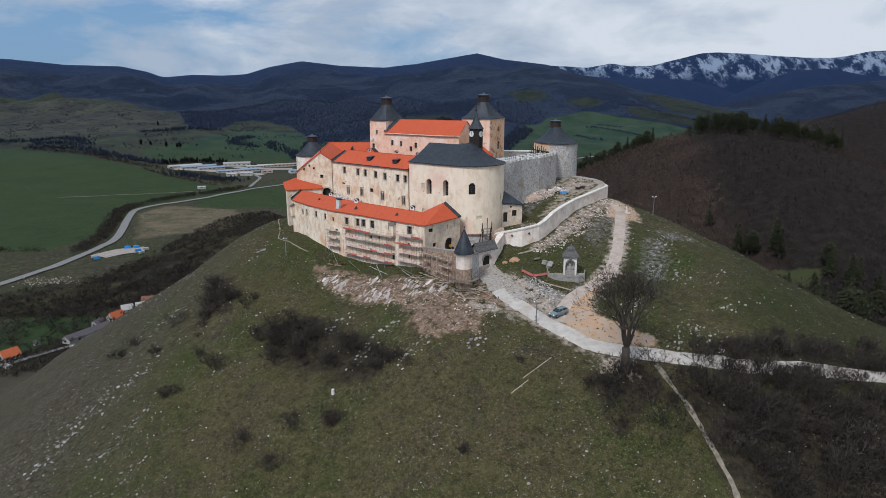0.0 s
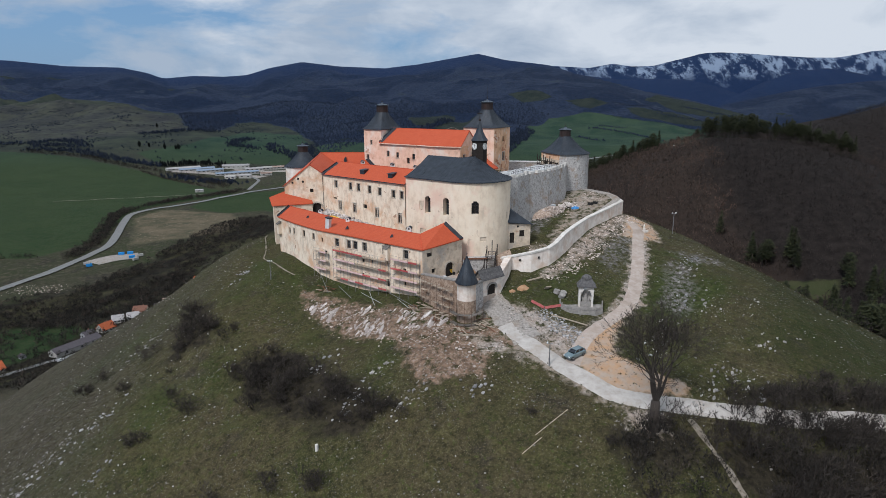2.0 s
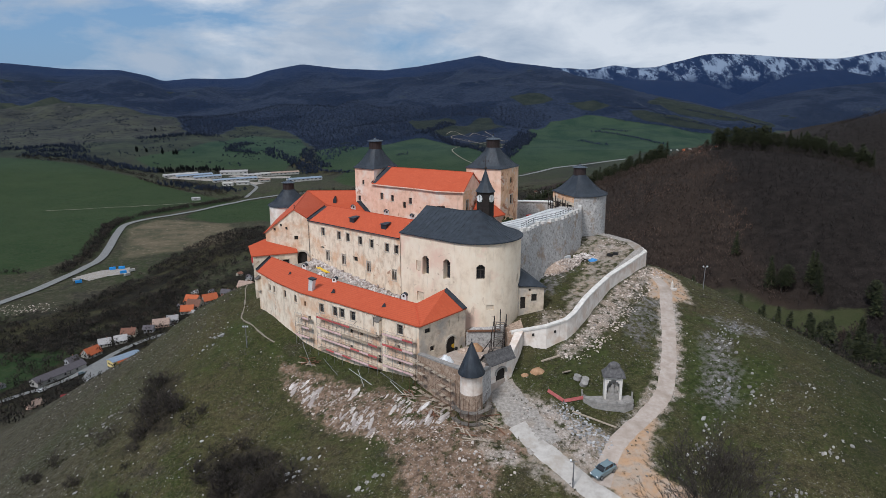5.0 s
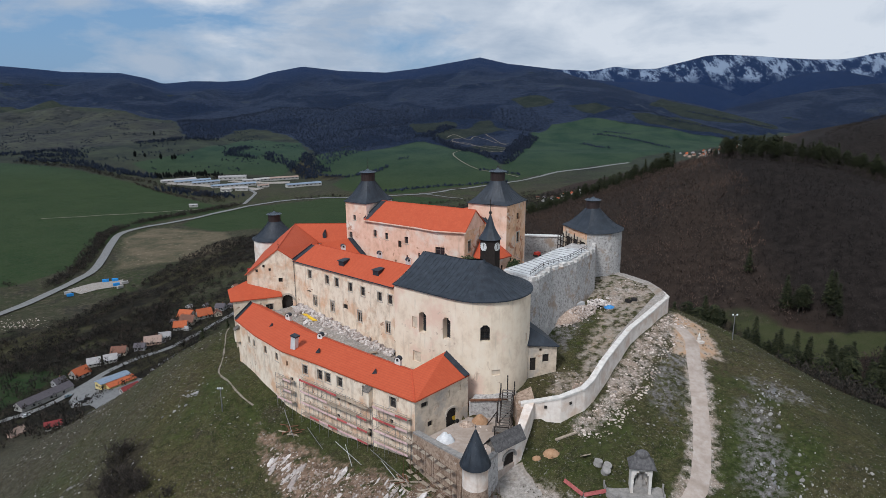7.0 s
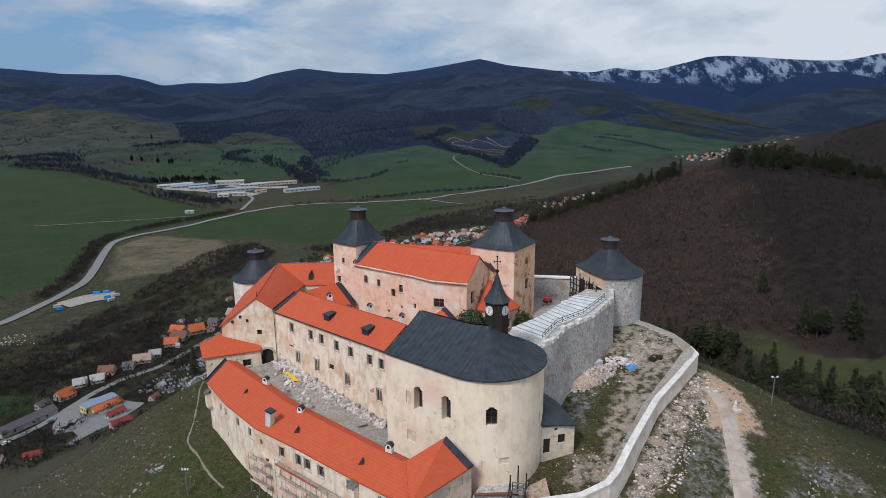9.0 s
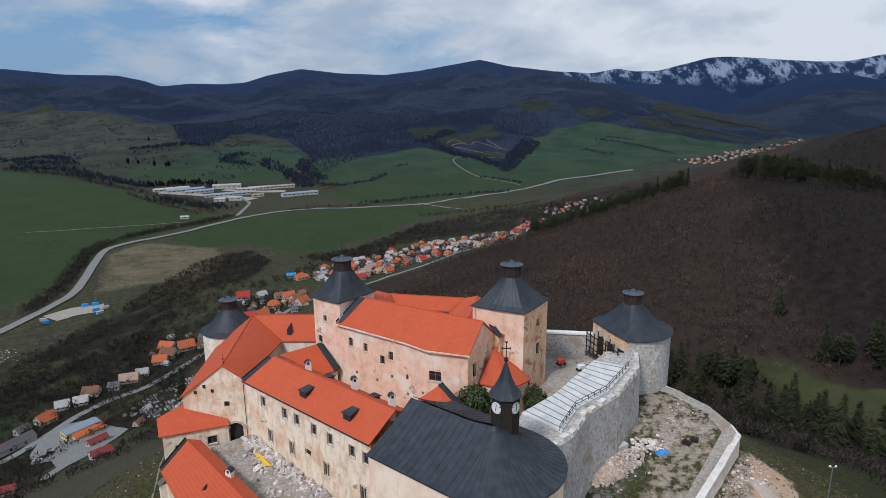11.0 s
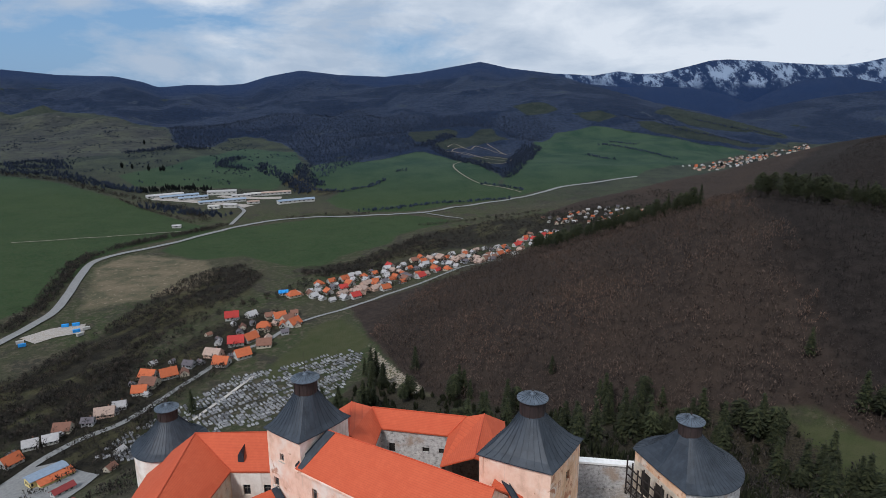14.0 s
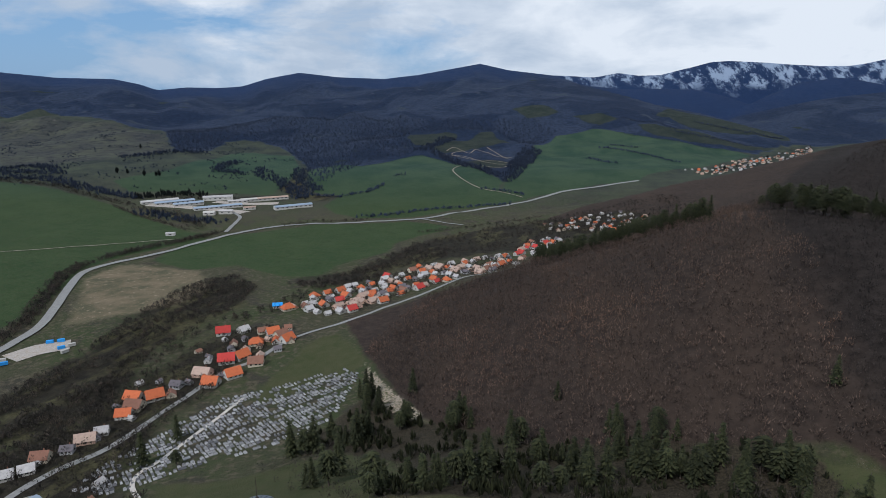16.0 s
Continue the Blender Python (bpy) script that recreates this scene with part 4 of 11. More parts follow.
def window(parent, a, b, o, style="plain", depth=0.32, frame_mat=None):
    """Frame, pane and bars in one opening of the wall a->b."""
    ln = math.hypot(b[0] - a[0], b[1] - a[1])
    ux, uy = (b[0] - a[0]) / ln, (b[1] - a[1]) / ln
    nx, ny = uy, -ux
    rz = math.degrees(math.atan2(uy, ux))
    w, h = o[1] - o[0], o[3] - o[2]
    um, vm = (o[0] + o[1]) / 2, (o[2] + o[3]) / 2

    def at(u, v, d):
        return (a[0] + ux * u - nx * d, a[1] + uy * u - ny * d, v)
    fm = frame_mat or M["timber_grey"]
    root = new("window")
    root.parent = parent
    bm = bmesh.new()
    add_box(bm, at(um, vm, depth + 0.06), (w, 0.04, h), rz)
    if style == "blind":
        bm.free(); bm = bmesh.new()
        add_box(bm, at(um, vm, 0.22), (w, 0.04, h), rz)
        part("infill", bm, M["plaster_stained"], root, "plastered-over blocked window")
        return root
    # a void opening gets a black sheet in place of its unlit depth
    part("pane", bm, M["glass_dark"] if style != "void" else M["recess_shade"], root)
    if style != "void":
        bm = bmesh.new()
        t = 0.09
        for u in (o[0] + t / 2, o[1] - t / 2):
            add_box(bm, at(u, vm, depth), (t, 0.08, h), rz)
        for v in (o[2] + t / 2, o[3] - t / 2):
            add_box(bm, at(um, v, depth), (w, 0.08, t), rz)
        add_box(bm, at(um, vm, depth - 0.004), (0.07, 0.06, h), rz)
        add_box(bm, at(um, o[2] + h * 0.62, depth - 0.004), (w, 0.05, 0.07), rz)
        part("frame", bm, fm, root)
    if style == "twin":
        bm = bmesh.new()
        add_box(bm, at(um, vm, depth - 0.12), (0.16, 0.2, h), rz)
        for s in (-1, 1):
            for k in (-1, 1):
                c = um + s * w * 0.25 + k * w * 0.17
                add_box(bm, at(c, o[3] - 0.22, depth - 0.1), (w * 0.16, 0.2, 0.5), rz, 0, k * 30)
        part("mullion", bm, M["surround"], root, "stone mullion with pointed heads")
    if style == "grid":
        bm = bmesh.new()
        for k in range(1, 5):
            add_box(bm, at(o[0] + w * k / 5, vm, 0.45), (0.05, 0.05, h), rz)
        for k in range(1, 7):
            add_box(bm, at(um, o[2] + h * k / 7, 0.43), (w, 0.05, 0.05), rz)
        part("grille", bm, M["timber_dark"], root, "dark iron window grille")
    if style in ("arch", "grid"):
        for s in (-1, 1):
            bm = bmesh.new()
            add_box(bm, at(um + s * w * 0.43, o[3] - 0.12, 0.25), (w * 0.3, 0.52, 0.5), rz, 0, s * 38)
            part("arch_head", bm, M["plaster_chapel"], root)
    if style in ("stone", "sill", "twin"):
        bm = bmesh.new()
        s = 0.16
        add_box(bm, at(um, o[2] - 0.08, -0.05), (w + 0.5, 0.16, 0.14), rz)
        if style in ("stone", "twin"):
            for u in (o[0] - s / 2, o[1] + s / 2):
                add_box(bm, at(u, vm, -0.03), (s, 0.1, h), rz)
            add_box(bm, at(um, o[3] + s / 2, -0.03), (w + 2 * s, 0.1, s), rz)
            add_box(bm, at(um, o[3] + s + 0.05, -0.08), (w + 2.6 * s, 0.2, 0.1), rz)
        part("surround", bm, M["surround"], root, "pale stone surround")
    return root


M["surround"] = material("surround", [(0.3, (0.40, 0.35, 0.29)), (0.7, (0.58, 0.52, 0.45))], 2.0, 6, bump=0.3)


def roof(parent, planes, mat=None, thick=0.25, name="roof", label=""):
    bm = bmesh.new()
    for p in planes:
        add_slab(bm, p, thick)
    return part(name, bm, mat or M["roof_tile"], parent, label)


def seams(parent, lines, mat=None, w=0.16, h=0.12, name="ridge"):
    bm = bmesh.new()
    for a, b in lines:
        add_beam(bm, (a[0], a[1], a[2] + 0.03), (b[0], b[1], b[2] + 0.03), w, h)
    return part(name, bm, mat or M["ridge_tile"], parent)


def lantern(parent, c, z, r, h, mast=0.0):
    """Dark drum with a ribbed cap and a finial, on top of a tower roof."""
    bm = bmesh.new()
    add_lathe(bm, (c[0], c[1], z), [(r, 0), (r, h), (r * 0.4, h)], 20)
    drum = part("drum", bm, M["drum"], parent, "dark brown lantern drum")
    bm = bmesh.new()
    for i in range(10):
        t = i * math.tau / 10
        add_box(bm, (c[0] + r * 1.01 * math.cos(t), c[1] + r * 1.01 * math.sin(t), z + h / 2), (0.08, 0.09, h), math.degrees(t))
    tagged(part("batten", bm, M["timber_dark"], drum), kind="stuff")
    bm = bmesh.new()
    add_lathe(bm, (c[0], c[1], z + h), [(r * 1.0, 0.0), (r * 1.24, 0.0), (r * 1.24, 0.10), (r * 0.75, 0.36), (r * 0.25, 0.62), (0.05, 0.95)], 20)
    cap = part("cap", bm, M["sheet_pale"], parent, "ribbed grey metal cap")
    bm = bmesh.new()
    for i in range(20):
        t = i * math.tau / 20
        add_beam(bm, (c[0] + r * 1.22 * math.cos(t), c[1] + r * 1.22 * math.sin(t), z + h + 0.12), (c[0] + r * 0.25 * math.cos(t), c[1] + r * 0.25 * math.sin(t), z + h + 0.64), 0.05)
    tagged(part("seam", bm, M["sheet_dark"], cap), kind="stuff")
    bm = bmesh.new()
    add_lathe(bm, (c[0], c[1], z + h + 0.9), [(0.04, 0), (0.06, 0.15), (0.26, 0.32), (0.06, 0.5), (0.035, 0.7), (0.02, 0.75 + mast)], 10)
    part("finial", bm, M["timber_dark"], parent)


M["drum"] = material("drum", [(0.3, (0.020, 0.013, 0.012)), (0.7, (0.045, 0.030, 0.028))], 3.0, 5, rough=0.7, stretch=(1, 1, 0.2), bump=0.2)
M["sheet_pale"] = material("sheet_pale", [(0.3, (0.05, 0.065, 0.085)), (0.7, (0.13, 0.155, 0.19))], 1.5, 6, rough=0.45, metal=0.3, bump=0.1, spec=0.5)


def bell_roof(parent, corners, c, z0, z1, r_top, sag=0.45, over=0.45, steps=6, n_side=9):
    """A swept tower roof from a plan outline up to a small round top, with standing seams."""
    pts = []
    m = len(corners)
    for i in range(m):
        a, b = corners[i], corners[(i + 1) % m]
        for k in range(n_side):
            pts.append((a[0] + (b[0] - a[0]) * k / n_side, a[1] + (b[1] - a[1]) * k / n_side))
    bm = bmesh.new()
    rows = []
    for s in range(steps + 1):
        t = s / steps
        f = t ** (1 - sag * 0.45)
        row = []
        for x, y in pts:
            dx, dy = x - c[0], y - c[1]
            d = math.hypot(dx, dy)
            ex, ey = dx * (d + over) / d, dy * (d + over) / d
            tx, ty = dx / d * r_top, dy / d * r_top
            row.append(bm.verts.new((c[0] + ex + (tx - ex) * f, c[1] + ey + (ty - ey) * f, z0 + (z1 - z0) * (t ** 1.12))))
        rows.append(row)
    low = [bm.verts.new((v.co.x, v.co.y, v.co.z - 0.14)) for v in rows[0]]
    inn = [bm.verts.new((c[0] + (v.co.x - c[0]) * 0.9, c[1] + (v.co.y - c[1]) * 0.9, v.co.z - 0.10)) for v in rows[0]]
    allr = [inn, low] + rows
    n = len(pts)
    for p, q in zip(allr, allr[1:]):
        for i in range(n):
            j = (i + 1) % n
            bm.faces.new((p[i], p[j], q[j], q[i]))
    bm.faces.new(rows[-1])
    lines = [[v.co.copy() for v in (r[i] for r in rows)] for i in range(n)]
    ob = part("roof", bm, M["sheet_dark"], parent, "swept roof of dark standing-seam sheet")
    bm = bmesh.new()
    for ln in lines:
        for p, q in zip(ln, ln[1:]):
            add_beam(bm, p, q, 0.07, 0.10)
    tagged(part("seam", bm, M["sheet_dark"], ob), kind="stuff")
    return ob


def lerp(a, b, t):
    return tuple(p + (q - p) * t for p, q in zip(a, b))


def along(a, b, u):
    ln = math.hypot(b[0] - a[0], b[1] - a[1])
    return (a[0] + (b[0] - a[0]) * u / ln, a[1] + (b[1] - a[1]) * u / ln)


def length(a, b):
    return math.hypot(b[0] - a[0], b[1] - a[1])


def wall_with(parent, a, b, z0, z1, mat, wins=(), depth=0.45):
    """A facade with its windows: (u0, u1, v0, v1, style)."""
    facade(parent, a, b, z0, z1, mat, [w[:4] for w in wins], depth)
    for w in wins:
        window(parent, a, b, w, w[4] if len(w) > 4 else "plain", depth - 0.12 if w[4:] in (("arch",), ("grid",)) else 0.32)


def walls(parent, pts, z0, z1, mat, wins=None, closed=True, style="plain"):
    """A ring of facades on a plan, counter-clockwise; wins maps a side to its list of openings."""
    n = len(pts)
    for i in range(n if closed else n - 1):
        a, b = pts[i], pts[(i + 1) % n]
        o = (wins or {}).get(i, [])
        facade(parent, a, b, z0, z1, mat, [w[:4] for w in o])
        for w in o:
            window(parent, a, b, w, w[4] if len(w) > 4 else style)


# upper palace
PA, PB1, PB2, PB = (-23.2, 52.6), (-9.3, 43.2), (-5.0, 39.7), (2.0, 37.4)
PC, PD = (7.2, 46.2), (-15.2, 58.4)
upper = thing("upper_palace", "pink-plastered upper palace with a red tiled roof", "palace")
wall_with(upper, PA, PB1, 12, 29.1, M["plaster_pink"], [(2.9, 3.9, 25.0, 26.8, "sill"), (6.7, 7.7, 24.8, 26.5, "sill"), (12.9, 14.0, 24.6, 26.3, "sill"), (10.8, 11.9, 23.3, 25.0, "void"), (4.5, 5.0, 19.5, 20.2, "void"), (9.7, 10.2, 19.4, 20.0, "void"), (13.4, 13.9, 21.0, 21.7, "void")])
wall_with(upper, PB1, PB2, 12, 29.1, M["plaster_pink"], [(0.3, 0.8, 18.6, 19.2, "void"), (0.2, 0.8, 21.7, 22.8, "void"), (4.0, 4.5, 20.0, 20.6, "void")])
wall_with(upper, PB2, PB, 12, 29.1, M["plaster_pink"], [(0.2, 2.5, 23.2, 25.1, "sill")])
wall_with(upper, PB, PC, 12, 29.1, M["plaster_ochre"], [(1.7, 2.9, 23.9, 26.6, "stone"), (6.4, 7.0, 26.5, 27.2, "void")])
bm = bmesh.new()
add_face(bm, [(*PB, 29.1), (*PC, 29.1), (4.6, 41.8, 33.3)])
part("gable", bm, M["plaster_pink"], upper)
facade(upper, PC, PD, 12, 29.1, M["plaster_pink"])
RL, RR = (-19.0, 55.4, 33.5), (4.8, 41.7, 33.5)
RB = (-7.0, 48.6, 33.5)
for p in ([(-23.4, 52.2, 29.2), (-9.5, 42.8, 29.2), RB, RL], [(-9.5, 42.8, 29.2), (-5.2, 39.2, 29.2), RB], [(-5.2, 39.2, 29.2), (2.2, 36.9, 29.2), RR, RB], [RR, (7.5, 46.6, 29.2), (-15.0, 58.9, 29.2), RL]):
    roof(upper, [p])
seams(upper, [(RL, RB), (RB, RR)])
bm = bmesh.new()
for a, b in (((-23.5, 52.1), (-9.4, 42.7)), ((-9.4, 42.7), (-5.2, 39.1)), ((-5.2, 39.1), (2.3, 36.8))):
    add_beam(bm, (*a, 28.98), (*b, 28.98), 0.22, 0.25)
part("cornice", bm, M["plaster_pink"], upper)


def verge(parent, a, b, side, w=1.1, lift=0.05, sag=0.0):
    """A dark sheet strip along a roof's sloping edge from a to b, turned up against the wall; side points into the roof."""
    bm = bmesh.new()
    n = 8
    sd = Vector((side[0], side[1], side[2] if len(side) > 2 else 0.0)).normalized()
    pr = None
    for i in range(n + 1):
        t = i / n
        p = Vector(lerp(a, b, t)) + Vector((0, 0, lift - sag * 4 * t * (1 - t)))
        q = p + sd * w
        row = [bm.verts.new(p + Vector((0, 0, 0.35)) - sd * 0.12), bm.verts.new(p - sd * 0.12), bm.verts.new(p), bm.verts.new(q), bm.verts.new(q - Vector((0, 0, 0.3)))]
        if pr:
            for k in range(4):
                bm.faces.new((pr[k], row[k], row[k + 1], pr[k + 1]))
        pr = row
    return part("flashing", bm, M["sheet_dark"], parent, "dark sheet-metal flashing")


verge(upper, (-23.3, 52.3, 29.25), (-18.9, 55.3, 33.5), (0.83, -0.55, 0.0), 1.2)


# square towers
def square_tower(corners, z0, z1, zr, mat, mats, name_label, mast, wins):
    t = thing("square_tower", name_label, "tower")
    c = (sum(p[0] for p in corners) / 4, sum(p[1] for p in corners) / 4)
    for i in range(4):
        wall_with(t, corners[i], corners[(i + 1) % 4], z0, z1, mats.get(i, mat), wins.get(i, []))
    bell_roof(t, corners, c, z1 - 0.1, zr, 1.75)
    lantern(t, c, zr - 0.15, 1.75, 2.3, mast)
    return t


T1 = [(-28.6, 56.7), (-22.6, 52.6), (-16.9, 60.1), (-22.9, 64.2)]
T2 = [(3.1, 48.6), (12.2, 44.3), (17.6, 52.5), (8.5, 56.8)]
square_tower(T1, 12, 33.3, 38.3, M["plaster_pink"], {1: M["lime_white"]}, "square pink-plastered tower with a dark swept roof", 2.5, {0: [(2.6, 3.5, 28.5, 29.8, "sill"), (0.9, 2.0, 23.7, 25.2, "sill")]})
t2 = square_tower(T2, 12, 34.2, 39.3, M["plaster_pink"], {1: M["plaster_ochre"]}, "square tower with stained ochre plaster and dark swept roof", 3.5, {1: [(5.2, 6.6, 24.0, 26.5, "stone"), (5.2, 6.3, 29.8, 31.3, "void")]})
bm = bmesh.new()
add_prism(bm, [(11.6, 44.6), (12.4, 42.4), (14.2, 43.6), (13.4, 46.2)], 12, [19.6, 18.4, 18.4, 19.6])
part("buttress", bm, M["plaster_ochre"], t2)


def round_tower(c, r, z0, z1, zr, mat, label, a0=0.0, a1=math.tau, chord=False):
    t = thing("round_tower", label, "tower")
    bm = bmesh.new()
    add_lathe(bm, (*c, 0), [(r * 1.05, z0), (r * 1.01, z0 + 8), (r, z1)], 48, a0, a1)
    part("wall", bm, mat, t)
    if chord:
        p, q = [(c[0] + r * math.cos(a), c[1] + r * math.sin(a)) for a in (a0, a1)]
        # three dark openings added to give the deep shade behind the gallery
        wall_with(t, q, p, z0, z1 - 1.9, M["plaster_stained"], [(1.5, 4.2, 18.2, 22.6, "void"), (5.0, 7.6, 18.2, 22.6, "void"), (8.6, 11.4, 18.2, 22.6, "void")])
        facade(t, q, p, z1 - 1.9, z1, M["plaster_ochre"], name="eaves_wall")
    n = 24
    ring = [(c[0] + r * math.cos(a0 + (a1 - a0) * i / n), c[1] + r * math.sin(a0 + (a1 - a0) * i / n)) for i in range(n + (1 if chord else 0))]
    bell_roof(t, ring, c, z1 - 0.1, zr, 1.75, n_side=2)
    lantern(t, c, zr - 0.15, 1.75, 2.2, 0.4)
    return t


T3C, T3R = (36.2, 60.5), 7.9
t3 = round_tower(T3C, T3R, 6, 25.4, 30.6, M["stone_wall"], "rounded grey stone tower with dark swept roof", radians(-110), radians(150), chord=True)
round_tower((-53.0, 75.3), 6.3, -8, 19.5, 24.2, M["lime_white"], "round pale plastered tower with dark swept roof")
# timber gallery on the flat side of the stone tower
gal = thing("timber_gallery", "weathered dark timber gallery on the stone tower", "gallery")
ga = (T3C[0] + T3R * math.cos(radians(150)), T3C[1] + T3R * math.sin(radians(150)))
gb = (T3C[0] + T3R * math.cos(radians(-110)), T3C[1] + T3R * math.sin(radians(-110)))
gl = length(ga, gb)
gn = (-(gb[1] - ga[1]) / gl, (gb[0] - ga[0]) / gl)
gn = (-abs(gn[0]), -abs(gn[1]))
for i in range(9):
    p = along(ga, gb, 0.4 + i * (gl - 0.8) / 8)
    bm = bmesh.new()
    add_beam(bm, (p[0] + gn[0] * 1.7, p[1] + gn[1] * 1.7, 16.5), (p[0] + gn[0] * 1.7, p[1] + gn[1] * 1.7, 24.6 - (i % 3) * 0.5), 0.2)
    part("post", bm, M["timber_dark"], gal)
    if i < 8:
        q = along(ga, gb, 0.4 + (i + 1) * (gl - 0.8) / 8)
        for z in (18.6, 20.0, 21.4, 22.8):
            bm = bmesh.new()
            add_beam(bm, (p[0] + gn[0] * 1.75, p[1] + gn[1] * 1.75, z), (q[0] + gn[0] * 1.75, q[1] + gn[1] * 1.75, z), 0.12, 0.22)
            part("rail", bm, M["timber_dark"], gal)
        bm = bmesh.new()
        add_beam(bm, (p[0] + gn[0] * 1.72, p[1] + gn[1] * 1.72, 17.0), (q[0] + gn[0] * 1.72, q[1] + gn[1] * 1.72, 20.0), 0.12)
        part("brace", bm, M["timber_dark"], gal)
for k in range(3):
    bm = bmesh.new()
    w0, w1 = 0.35 + k * 0.5, 0.8 + k * 0.5
    add_prism(bm, [(ga[0] + gn[0] * w0, ga[1] + gn[1] * w0), (gb[0] + gn[0] * w0, gb[1] + gn[1] * w0), (gb[0] + gn[0] * w1, gb[1] + gn[1] * w1), (ga[0] + gn[0] * w1, ga[1] + gn[1] * w1)], 18.3, 18.42)
    part("plank", bm, M["timber_grey"], gal)

# west house with its gable
W0, W1, W2, W3 = (-52.4, 46.4), (-40.2, 46.3), (-38.2, 65.0), (-54.5, 71.0)
west = thing("gabled_house", "cream west house with weathered gable and red hipped roof", "house")
wall_with(west, W0, W1, 2, 16.5, M["plaster_cream"], [(7.9, 9.0, 14.4, 15.5, "void"), (8.4, 11.2, 6.4, 11.0, "void")], depth=1.2)
bm = bmesh.new()
add_face(bm, [(*W0, 16.5), (*W1, 16.5), (*W1, 20.0), (-44.2, 46.35, 22.8)])
part("gable", bm, M["plaster_cream"], west, "patched cream plaster gable")
for i in range(11):
    t = math.pi * i / 10
    bm = bmesh.new()
    add_box(bm, (-42.6 + 0.2 + 1.55 * math.cos(t), 46.3, 10.0 + 1.3 * math.sin(t)), (0.55, 0.5, 0.42), 0, 0, -math.degrees(t) + 90)
    part("arch_stone", bm, M["surround"], west)
# dark boxes on the gable, painted as small shaded holes
for i, (u, z) in enumerate(((2.6, 17.4), (5.9, 17.7), (4.4, 18.6))):
    bm = bmesh.new(); add_box(bm, (W0[0] + u, 46.3, z), (0.5, 0.2, 0.6), 0); part("hole", bm, M["recess_shade"], west)
facade(west, W1, W2, 2, 20.0, M["plaster_cream"])
facade(west, W3, W0, -3, 16.5, M["plaster_cream"])
HIP = (-45.6, 69.6, 24.5)
for p in ([(-52.8, 46.0, 16.4), (-44.2, 46.2, 23.0), HIP, (-55.0, 71.5, 16.6)], [(-44.2, 46.2, 23.0), (-39.9, 46.0, 20.2), (-38.0, 65.0, 20.2), HIP], [(-55.0, 71.5, 16.6), HIP, (-46, 77, 20)]):
    roof(west, [p])
seams(west, [((-44.2, 46.2, 23.0), HIP)])
bm = bmesh.new(); add_lathe(bm, (-44.2, 47.2, 23.0), [(0.12, 0), (0.05, 0.7), (0.18, 0.9), (0.03, 1.1), (0.02, 2.0)], 8); part("finial", bm, M["timber_dark"], west)
# north wing between the west house and the square tower
north = thing("north_wing", "north wing with long red tiled roof", "wing")
wall_with(north, (-38.2, 65.0), (-27.9, 65.1), 8, 19.9, M["lime_white"], [(2.0, 3.2, 15.5, 17.5), (5.5, 6.7, 15.5, 17.5), (8.2, 9.2, 15.5, 17.5)])
facade(north, (-27, 75), (-46, 76), 2, 19.9, M["plaster_cream"])
for p in ([(-38.0, 64.8, 20.2), (-27.5, 64.9, 20.2), (-27.5, 70.4, 24.5), HIP], [HIP, (-27.5, 70.4, 24.5), (-27, 76, 20.2), (-46, 77, 20.2)]):
    roof(north, [p])
seams(north, [(HIP, (-27.5, 70.4, 24.5)), (HIP, (-38.0, 64.9, 20.25))])
vent = thing("roof_vent", "small pointed dark roof vent", "vent")
bm = bmesh.new()
v = [bm.verts.new(p) for p in ((-37.1, 66.0, 21.2), (-36.1, 66.0, 21.2), (-36.1, 66.05, 22.4), (-36.6, 66.1, 23.3), (-37.1, 66.05, 22.4), (-36.6, 68.6, 23.2))]
for f in ((0, 1, 2, 3, 4), (1, 5, 2), (2, 5, 3), (3, 5, 4), (4, 5, 0), (0, 5, 1)):
    bm.faces.new([v[i] for i in f])
part("hood", bm, M["sheet_dark"], vent)

# middle palace
MA, MB = (-40.2, 46.2), (-13.2, 24.2)
mid = thing("middle_palace", "long cream palace wing with red tiled roof", "palace")
mn = (0.632, 0.775)
MA2, MB2 = (MA[0] + 11 * mn[0], MA[1] + 11 * mn[1]), (MB[0] + 11 * mn[0], MB[1] + 11 * mn[1])
wall_with(mid, MA, MB, 2, 20.1, M["plaster_cream"], [(u, u + 1.3, v, v + 2.1, "stone") for u, v in ((5.4, 16.5), (11.9, 16.4), (15.4, 16.4), (20.1, 16.2), (24.3, 16.0), (29.7, 15.9), (32.9, 15.9))]
          + [(u, u + 1.4, v, v + 2.7, "twin") for u, v in ((6.9, 9.8), (13.4, 9.8), (22.9, 9.5), (32.0, 9.0))] + [(17.9, 19.5, 11.5, 12.7, "void"), (4.6, 6.2, 12.9, 13.4, "void")])
facade(mid, MB2, MA2, 3, 20.1, M["plaster_cream"])
MRA, MRB = (MA[0] + 5.6 * mn[0], MA[1] + 5.6 * mn[1], 23.5), (MB[0] + 5.6 * mn[0], MB[1] + 5.6 * mn[1], 23.5)
MRA = (MRA[0] + 1.5, MRA[1] - 1.2, 23.5)
MEA, MEB = (MA[0] - 0.25, MA[1] - 0.4, 20.1), (MB[0] - 0.25, MB[1] - 0.4, 20.1)
for p in ([MEA, MEB, MRB, MRA], [MRA, MRB, (*MB2, 20.3), (*MA2, 20.3)], [(*MA2, 20.3), MEA, MRA]):
    roof(mid, [p])
seams(mid, [(MRA, MRB)])
verge(mid, (MEA[0], MEA[1], 20.2), (MRA[0] - 1.0, MRA[1] + 0.2, 23.2), (0.775, -0.632, 0), 0.9)
